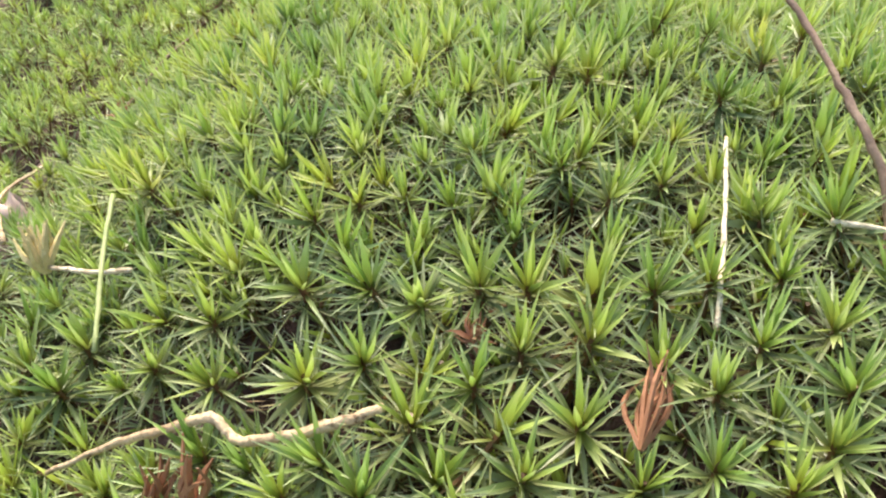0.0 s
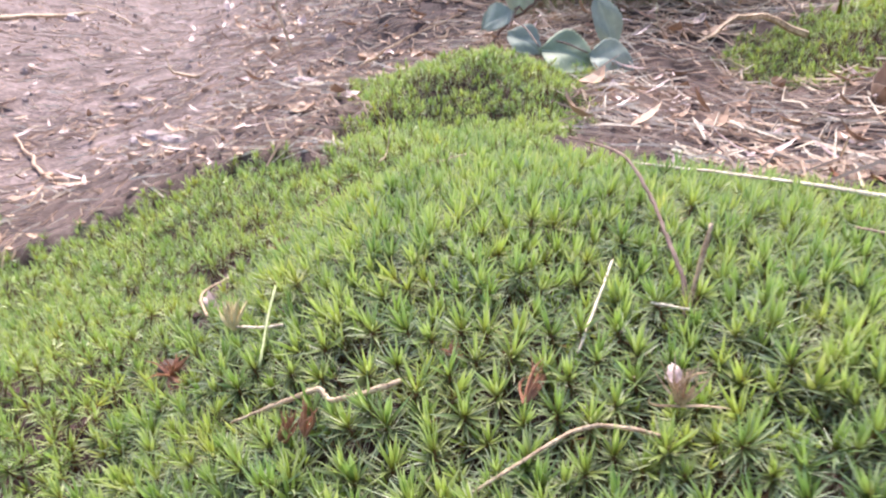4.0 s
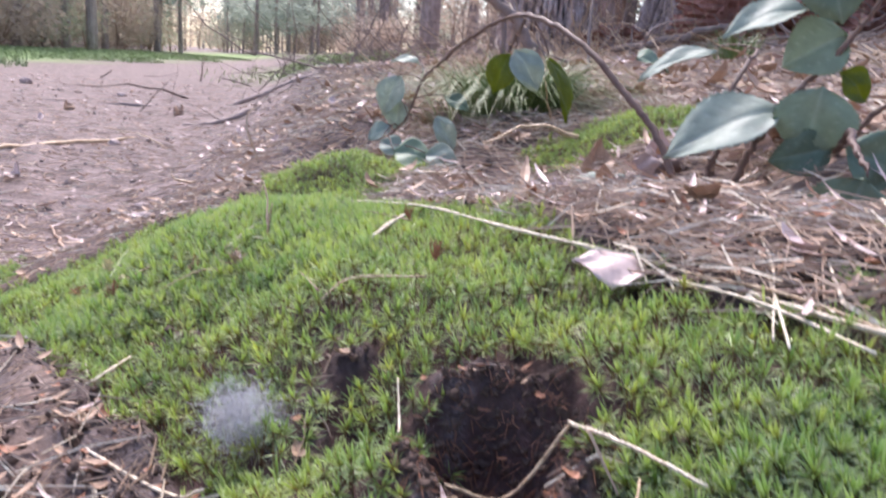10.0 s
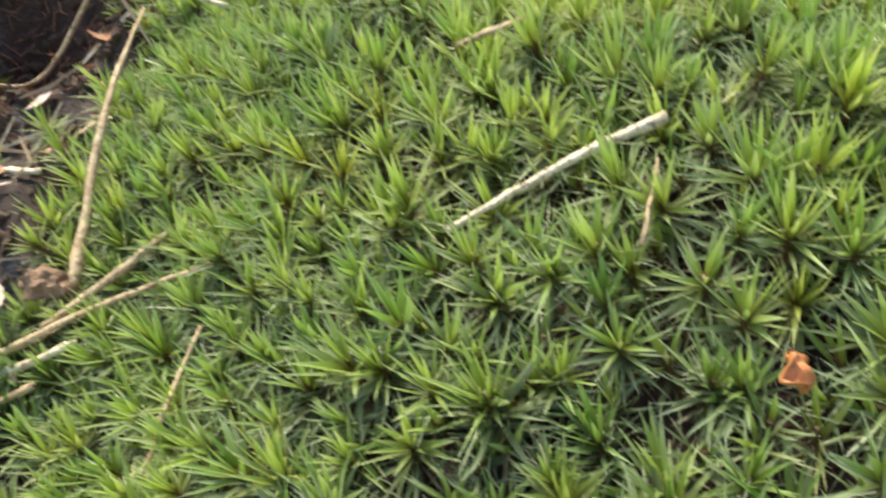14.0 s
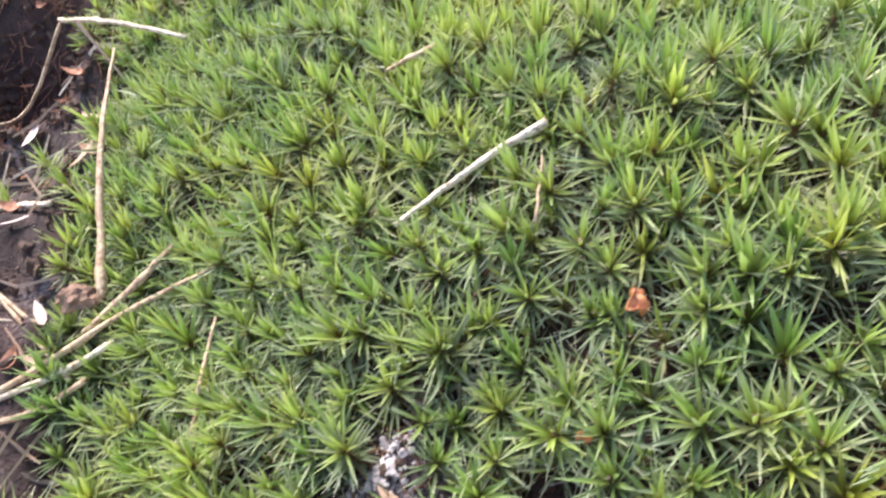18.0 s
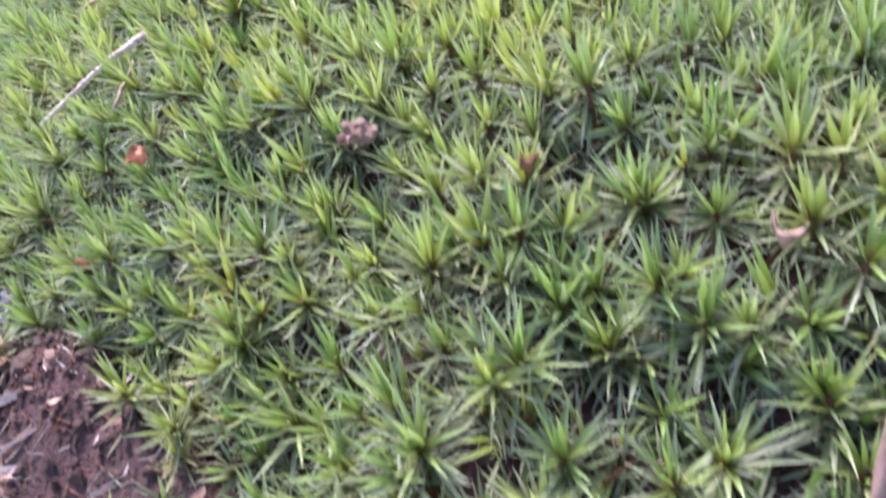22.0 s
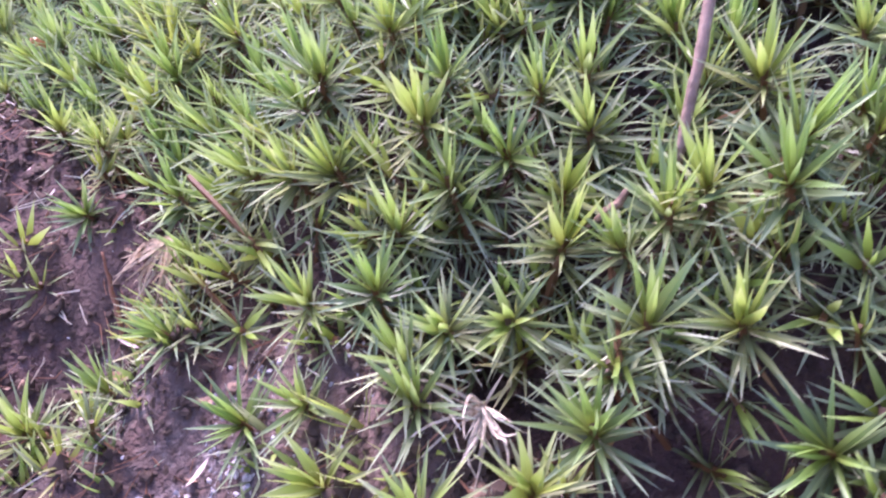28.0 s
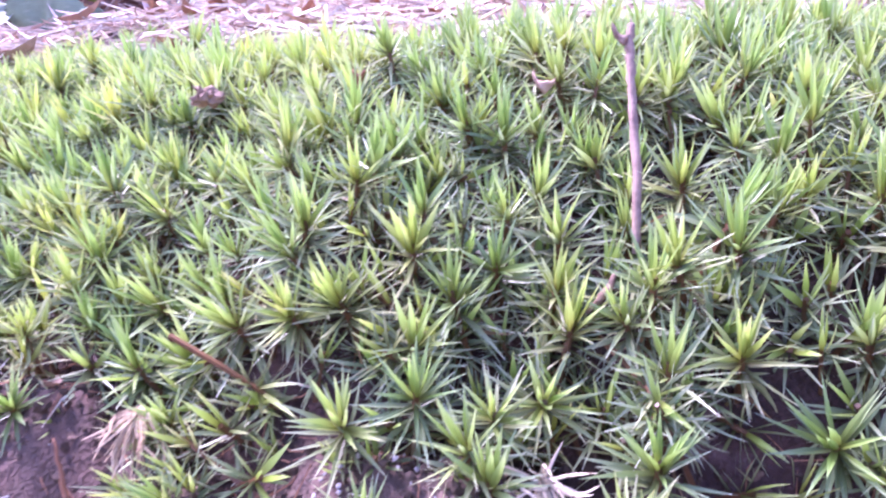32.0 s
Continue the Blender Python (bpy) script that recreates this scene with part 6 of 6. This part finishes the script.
# ---- large trunks near by ----
def big_trunk(x, y, radius, height, seed, label, lean=(0.0, 0.0), flare=0.55):
    z0 = float(land(np.array(x), np.array(y))) - 0.15
    th, zz = np.linspace(0, 2 * math.pi, 240, endpoint=False), np.concatenate([np.linspace(0, 2.4, 170), np.linspace(2.5, height, 30)])
    T_, Z_ = np.meshgrid(th, zz)
    r = radius * (1 - 0.35 * Z_ / height + flare * np.exp(-Z_ / 0.28) * (1 + 0.35 * np.sin(5 * T_ + seed)))
    def field(fr, fz, shift):
        return np.array([noise.noise((fr * math.cos(p) + seed + shift, fr * math.sin(p), fz * q + 0.5 * math.sin(2 * p + q) + shift)) for p, q in zip(T_.ravel(), Z_.ravel())]).reshape(T_.shape)
    crack, cross, flake, crumble = field(11 * radius / 0.27, 2.1, 0.0), field(6 * radius / 0.27, 9.0, 7.0), field(21, 6.5, 3.0), field(36, 17, 5.0)
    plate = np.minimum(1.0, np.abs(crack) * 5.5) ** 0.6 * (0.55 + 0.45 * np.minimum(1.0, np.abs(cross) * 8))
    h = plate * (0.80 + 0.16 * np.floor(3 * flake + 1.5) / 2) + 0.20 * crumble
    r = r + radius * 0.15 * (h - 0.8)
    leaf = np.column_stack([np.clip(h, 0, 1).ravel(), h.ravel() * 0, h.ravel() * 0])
    V = np.stack([x + lean[0] * Z_ + r * np.cos(T_), y + lean[1] * Z_ + r * np.sin(T_), z0 + Z_], -1).reshape(-1, 3)
    i = np.arange(T_.size).reshape(T_.shape)
    F = np.stack([i[:-1], np.roll(i, -1, 1)[:-1], np.roll(i, -1, 1)[1:], i[1:]], -1).reshape(-1, 4)
    tree = tagged(new("tree"), label, "tree")
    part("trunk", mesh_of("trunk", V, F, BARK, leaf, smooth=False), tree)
    crown_at(tree, (x + lean[0] * height, y + lean[1] * height, z0 + height - 2), 1.6, 3.0, 40, int(seed))
    return tree


def crown_at(tree, centre, r, h, clumps, seed):
    rng = np.random.default_rng(seed)
    V, F, n = [], [], 0
    for _ in range(clumps):
        a, q, t_ = rng.uniform(0, 6.283), r * math.sqrt(rng.random()), rng.random()
        q *= 0.35 + 0.75 * math.sin(math.pi * min(1, 0.15 + 0.8 * t_))
        c = np.array([centre[0] + q * math.cos(a), centre[1] + q * math.sin(a), centre[2] + h * (t_ - 0.5)])
        m = 26
        p = c + rng.normal(0, 1, (m, 3)) * np.array([0.30, 0.30, 0.13]) * (r / 1.8)
        u = rng.normal(0, 1, (m, 3)) * np.array([0.13, 0.13, 0.08]) * (r / 1.8)
        w = rng.normal(0, 1, (m, 3)) * 0.06 * (r / 1.8)
        V += [p - u, p + w, p + u]
        F += [(n + k, n + m + k, n + 2 * m + k) for k in range(m)]
        n += 3 * m
    part("crown", mesh_of("crown", np.concatenate(V), F, CROWN_HAZED), tree)


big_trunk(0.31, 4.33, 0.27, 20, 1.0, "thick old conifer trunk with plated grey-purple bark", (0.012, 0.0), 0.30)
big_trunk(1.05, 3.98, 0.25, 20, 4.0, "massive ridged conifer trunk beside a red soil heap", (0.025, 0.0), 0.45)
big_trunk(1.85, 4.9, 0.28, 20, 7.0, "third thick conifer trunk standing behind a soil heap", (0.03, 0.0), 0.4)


def heap(x, y, rx, ry, rz, seed, label):
    bm = bmesh.new()
    bmesh.ops.create_icosphere(bm, subdivisions=6, radius=1.0)
    for v in bm.verts:
        n = noise.fractal(v.co * 2.2 + Vector((seed, 0, 0)), 0.7, 2.1, 6)
        v.co *= 1 + 0.34 * n + 0.12 * noise.fractal(v.co * 7 + Vector((0, seed, 0)), 0.5, 2.2, 6)
        v.co = Vector((v.co.x * rx, v.co.y * ry, v.co.z * rz))
    me = bpy.data.meshes.new("earth_mound")
    bm.to_mesh(me)
    bm.free()
    me.materials.append(ROOT_RED)
    ob = part("earth_mound", me)
    ob.location = (x, y, float(land(np.array(x), np.array(y))))
    tagged(ob, label, "soil")


def mound_bits(x, y, rx, ry, rz, n, size, material, seed, label):
    """Rootlets and splinters stuck in a heap's surface."""
    rng = np.random.default_rng(seed)
    z0, bits = float(land(np.array(x), np.array(y))), []
    for _ in range(n):
        d = rng.normal(0, 1, 3)
        d[1], d[2] = -abs(d[1]), abs(d[2])
        d /= np.linalg.norm(d)
        c = np.array([x, y, z0]) + d * (rx, ry, rz) * rng.uniform(0.95, 1.12)
        w = rng.normal(0, 1, 3) - 0.6 * d
        w *= size * rng.lognormal(0, 0.4) / np.linalg.norm(w)
        r = 0.0025 * rng.uniform(0.4, 1.5)
        bits.append(tube(bend([c - w, c + rng.normal(0, 0.15 * size, 3), c + w], 3), [r, r, 0.4 * r], 4))
    v, f = joined(bits)
    tagged(new("rootlets", mesh_of("rootlets", v, f, material)), label, "roots", kind="stuff")


mound_bits(1.80, 3.75, 0.62, 0.50, 1.0, 1500, 0.024, ROOT_RED, 1, "red-brown rootlets and splinters in a soil heap")
mound_bits(1.80, 3.75, 0.62, 0.50, 1.0, 80, 0.06, TWIG, 2, "grey splinters sticking out of a soil heap")
mound_bits(1.62, 3.60, 0.66, 0.55, 0.30, 900, 0.026, ROOT_RED, 3, "red-brown litter spilled before a trunk")
heap(1.80, 3.75, 0.62, 0.50, 1.0, 2.0, "crumbling heap of reddish brown rotten wood and soil")
heap(1.62, 3.60, 0.66, 0.55, 0.30, 5.0, "low spill of red-brown soil at a trunk's foot")
heap(0.72, 4.05, 0.25, 0.3, 0.10, 8.0, "patch of red needles heaped between two trunks")


# ---- dry brushwood ----
def brushwood(n, cx, cy, sx, sy, size, seed, label, material=DEAD_WOOD, thick=0.004):
    rng = np.random.default_rng(seed)
    bits = []
    for _ in range(n):
        x, y = rng.normal(cx, sx), rng.normal(cy, sy)
        z = float(land(np.array(x), np.array(y)))
        d = rng.normal(0, 1, 3) * (1, 0.6, 0.55)
        d[2] = abs(d[2])
        d /= np.linalg.norm(d)
        ln = size * rng.lognormal(0, 0.45)
        p = [np.array([x, y, z]), np.array([x, y, z]) + d * ln * 0.5 + rng.normal(0, 0.06 * ln, 3), np.array([x, y, z]) + d * ln + rng.normal(0, 0.14 * ln, 3)]
        r = thick * rng.uniform(0.4, 1.4)
        bits.append(tube(bend(p, 4, 0.01 * ln, int(rng.integers(1e6))), [r, r * 0.7, r * 0.25], 5))
    v, f = joined(bits)
    tagged(new("brushwood", mesh_of("brushwood", v, f, material)), label, "brushwood", kind="stuff")


brushwood(220, 0.35, 3.2, 0.35, 0.35, 0.30, 1, "tangle of thin dead twigs before the trunks", STRAW, 0.0018)
brushwood(130, 0.0, 3.6, 0.55, 0.5, 0.35, 2, "dark dead twigs at the foot of the trunks", DEAD_WOOD, 0.0022)
brushwood(160, -0.9, 7.0, 0.8, 1.2, 0.6, 3, "dry brush along the edge of the wood", DEAD_WOOD, 0.006)
brushwood(60, 0.9, 2.4, 0.5, 0.5, 0.22, 4, "scattered dead sticks on the slope", DEAD_WOOD, 0.005)
brushwood(50, 0.2, 1.7, 0.5, 0.5, 0.14, 5, "small dead twigs on the slope", STRAW, 0.003)
v, f = tube(bend([(0.262, 2.32, 0.27), (0.25, 2.333, 0.36), (0.20, 2.333, 0.445), (0.165, 2.335, 0.485), (0.112, 2.331, 0.515), (0.05, 2.325, 0.548), (-0.022, 2.323, 0.585)], 5, 0.003, 4), [0.022, 0.019, 0.017, 0.013, 0.009], 9, 0.06, 4)
tagged(new("broken_branch", mesh_of("broken_branch", v, f, DEAD_WOOD, smooth=True)), "dead snapped branch rising from the forest floor", "branch")
v, f = tube(bend([(0.14, 2.8, 0.30), (0.10, 2.82, 0.62), (0.05, 2.82, 0.80), (0.02, 2.8, 1.0), (-0.03, 2.8, 1.3)], 5, 0.008, 9), [0.011, 0.010, 0.008, 0.005], 8, 0.06, 9)
tagged(new("broken_branch", mesh_of("broken_branch", v, f, DEAD_WOOD, smooth=True)), "crooked dead sapling standing before a thick trunk", "branch")
v, f = tube(bend([(0.55, 3.0, 0.42), (0.75, 3.0, 0.47), (1.0, 2.95, 0.54)], 6, 0.006, 3), [0.012, 0.018, 0.012], 8, 0.08, 3)
tagged(new("stick", mesh_of("stick", v, f, DEAD_WOOD, smooth=True)), "grey stick lying on needles before the trunks", "stick")


# ---- the wood beyond ----
def pine(radius, height, seed, bare=0.55, clumps=20):
    """A tall pine: tapered trunk, dead limbs and a ragged crown."""
    rng = np.random.default_rng(seed)
    tree = tagged(new("pine_tree"), "tall straight pine with bare grey-brown trunk and ragged crown", "tree", group="pines of the wood")
    line = bend([(0, 0, -0.3), (0.05 * rng.normal(), 0.05 * rng.normal(), height * 0.4), (0.15 * rng.normal(), 0.15 * rng.normal(), height)], 8)
    v, f = tube(line, [radius * 1.15, radius * 0.9, radius * 0.65, radius * 0.2], 12, 0.03, seed)
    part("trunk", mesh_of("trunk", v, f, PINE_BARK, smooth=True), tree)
    for _ in range(9):
        z = rng.uniform(0.12, 0.8) * height
        a = rng.uniform(0, 6.283)
        ln = rng.uniform(0.4, 1.7)
        c = np.array([0, 0, z])
        d = np.array([math.cos(a), math.sin(a), rng.uniform(-0.25, 0.35)])
        v, f = tube(bend([c, c + d * ln * 0.5, c + d * ln + (0, 0, rng.normal(0, 0.15))], 3), [0.03, 0.02, 0.006], 5)
        part("limb", mesh_of("limb", v, f, PINE_BARK), tree)
    crown_at(tree, (0, 0, height * (1 + bare) / 2), 1.9 if height > 10 else 1.5, height * (1 - bare), clumps, seed)
    return tree


YOUNG = pine(0.12, 6.4, 5, 0.25, 60)
LEAFY = pine(0.11, 12.5, 6, 0.20, 62)
KINDS = [pine(0.15, 15, 1, 0.40, 60), pine(0.15, 17, 2, 0.45, 60), pine(0.15, 13, 3, 0.35, 60), pine(0.15, 16, 4, 0.42, 60)]
NAMED = [(-10.26, 11.83, 0.14), (-9.27, 11.36, 0.115), (-10.49, 15.43, 0.11), (-10.65, 16.53, 0.105), (-10.77, 17.63, 0.105), (-9.81, 17.04, 0.11), (-11.19, 23.1, 0.112),
         (-13.31, 37.38, 0.143), (-13.02, 39.59, 0.151), (-13.01, 41.7, 0.189), (-10.47, 38.28, 0.143), (-12.13, 43.01, 0.145), (-5.44, 25.11, 0.168), (-3.96, 21.33, 0.174),
         (-4.71, 23.22, 0.12), (-1.37, 11.63, 0.19), (-1.0, 14.68, 0.097), (-0.52, 13.71, 0.11)]
rng = np.random.default_rng(9)
spots = list(NAMED)
while len(spots) < 88:
    x_, y_ = rng.uniform(-45, 30), rng.uniform(8, 85)
    ang = math.degrees(math.atan2(-(x_ - 0.2), y_ + 0.3))
    if 12 < ang < 22.5:
        continue
    if (y_ < 18 and -9.5 < x_ < 2.6) or (y_ < 30 and -8.5 - 0.1 * y_ < x_ < -0.30 * y_ + 1.2):
        continue
    if min(math.hypot(x_ - s[0], y_ - s[1]) for s in spots) > 1.3:
        spots.append((x_, y_, rng.uniform(0.08, 0.13)))
while len(spots) < 104:
    y_ = rng.uniform(17, 48)
    x_ = 0.2 - (y_ + 0.3) * math.tan(radians(rng.uniform(22.5, 46)))
    if min(math.hypot(x_ - s[0], y_ - s[1]) for s in spots) > 1.0:
        spots.append((x_, y_, rng.uniform(0.07, 0.11)))
for x_, y_ in ((0.94, 7.06), (1.5, 8.2), (2.3, 9.4), (3.1, 9.0), (0.9, 9.6), (1.9, 11.5), (3.8, 11), (2.7, 12.5)):
    spots.append((x_, y_, 0.13))
for x_, y_ in ((-14, -12), (12, -14), (16, -4), (14, 6), (-16, 3), (1, -20)):
    spots.append((x_, y_, 0.16))
for i, (x_, y_, r_) in enumerate(spots):
    k = KINDS[i % 4]
    s = r_ / 0.15
    m = Matrix.Translation((x_, y_, float(land(np.array(x_), np.array(y_))))) @ Euler((0.01 * math.sin(i), 0.012 * math.cos(2 * i), i * 1.7)).to_matrix().to_4x4() @ Matrix.Diagonal((s, s, 0.8 + 0.25 * math.sin(i * 2.1) ** 2 + 0.1 * (s - 1), 1))
    if 7 <= i <= 11:
        k = YOUNG
        m = Matrix.Translation((x_, y_, float(land(np.array(x_), np.array(y_))))) @ Matrix.Rotation(i * 1.3, 4, "Z") @ Matrix.Diagonal((s * 0.9, s * 0.9, 0.85 + 0.2 * math.sin(i * 5) ** 2, 1))
    if i < 4 or i == 7:
        k.matrix_basis = m
    else:
        copy_thing(k, m)
for i in range(40):
    y_ = 44 + 11 * math.sin(i * 2.4) ** 2
    copy_thing(YOUNG, Matrix.Translation((-(0.200 + 0.200 * i / 39) * (y_ + 0.3) + 0.2, y_, 0)) @ Matrix.Rotation(i * 2.3, 4, "Z") @ Matrix.Diagonal((0.55 + 0.2 * math.sin(i * 1.9), 0.6, 0.95 + 0.22 * math.sin(i * 3.7), 1)))

for i in range(7):
    y_ = 24 + 12 * math.sin(i * 1.31) ** 2
    x_ = 0.2 - (y_ + 0.3) * math.tan(radians(24.5 + 17 * i / 6))
    copy_thing(YOUNG, Matrix.Translation((x_, y_, 0)) @ Matrix.Rotation(i * 2.1, 4, "Z") @ Matrix.Diagonal((0.7, 0.7, 0.85 + 0.3 * math.sin(i * 2.9), 1)))

for i in range(37):
    y_ = (24 if i < 30 else 17) + 24 * math.sin(i * 1.93) ** 2
    turn = (26.0 + 16 * i / 19) if i < 20 else (10.5 - 16 * (i - 20) / 9) if i < 30 else (27.0 + 17 * (i - 30) / 6)
    m = Matrix.Translation((0.2 - (y_ + 0.3) * math.tan(radians(turn)), y_, 0)) @ Matrix.Rotation(i * 2.7, 4, "Z") @ Matrix.Diagonal((0.95, 0.95, 0.8 + 0.3 * math.sin(i * 4.1) ** 2, 1))
    if i == 0:
        LEAFY.matrix_basis = m
    else:
        copy_thing(LEAFY, m)


def shrub(r, h, seed, leaf, label, n=1600, leaf_size=0.03):
    rng = np.random.default_rng(seed)
    ob = tagged(new("shrub"), label, "shrub", group="undergrowth along the wood")
    for _ in range(6):
        a, q = rng.uniform(0, 6.283), rng.uniform(0.1, 0.8) * r
        v, f = tube(bend([(0, 0, 0), (q * 0.5 * math.cos(a), q * 0.5 * math.sin(a), h * 0.5), (q * math.cos(a), q * math.sin(a), h * rng.uniform(0.6, 1.1))], 3), [0.014, 0.009, 0.003], 5)
        part("stem", mesh_of("stem", v, f, TWIG), ob)
    p = rng.normal(0, 1, (n, 3))
    p /= np.linalg.norm(p, axis=1)[:, None]
    p *= (rng.random((n, 1)) ** 0.45) * (1 + 0.3 * np.sin(5 * p[:, :1] + seed) * np.sin(4 * p[:, 1:2]))
    p = p * (r, r, h * 0.55) + (0, 0, h * 0.52)
    u, w = rng.normal(0, leaf_size, (n, 3)), rng.normal(0, leaf_size * 0.6, (n, 3))
    V = np.concatenate([p - u, p + w, p + u, p - w])
    tagged(part("foliage", mesh_of("foliage", V, [(k, n + k, 2 * n + k, 3 * n + k) for k in range(n)], leaf), ob), kind="stuff")
    return ob


SHRUBS = [shrub(1.1, 1.7, 1, BUSH_HAZED, "dense green shrub paled for haze at the edge of the wood"), shrub(0.9, 1.2, 2, DRY_HAZED, "brown dry bracken thicket beside the track"), shrub(1.3, 2.2, 3, DRY_HAZED, "tall brown withered thicket under the pines")]
rng = np.random.default_rng(21)
rows = []
for i in range(46):
    y_ = 6.5 + 22 * (i / 46) + rng.normal(0, 0.4)
    rows.append((-8.2 - 0.21 * (y_ - 5.8) - rng.random() * 2.6, y_, rng.uniform(0.7, 1.15)))
for i in range(16):
    y_ = 9 + 20 * (i / 16)
    rows.append((1.4 - 0.30 * (y_ - 0.85) + rng.random() * 3.0, y_, rng.uniform(0.35, 0.7)))
for x_, y_ in ((0.9, 6.6), (1.5, 6.9), (2.2, 6.5), (2.9, 6.9), (3.6, 7.2), (0.2, 7.4)):
    rows.append((x_, y_, 0.7))
for i in range(12):
    y_ = 13 + 24 * (i / 12) + rng.normal(0, 0.5)
    rows.append((-11.5 - 0.24 * (y_ - 5.8) - rng.random() * 4.5, y_, rng.uniform(1.5, 2.3)))
for i in range(26):
    rows.append((-26 + 1.0 * i, 52 + 8 * math.sin(i * 1.7), 1.3))
for i, (x_, y_, s) in enumerate(rows):
    k = SHRUBS[0 if s > 1.4 and i % 4 else i % 3]
    m = pose(x_, y_, float(land(np.array(x_), np.array(y_))), 0, 0, i * 77) @ Matrix.Scale(s, 4)
    if i < 3:
        k.matrix_basis = m
    else:
        copy_thing(k, m)
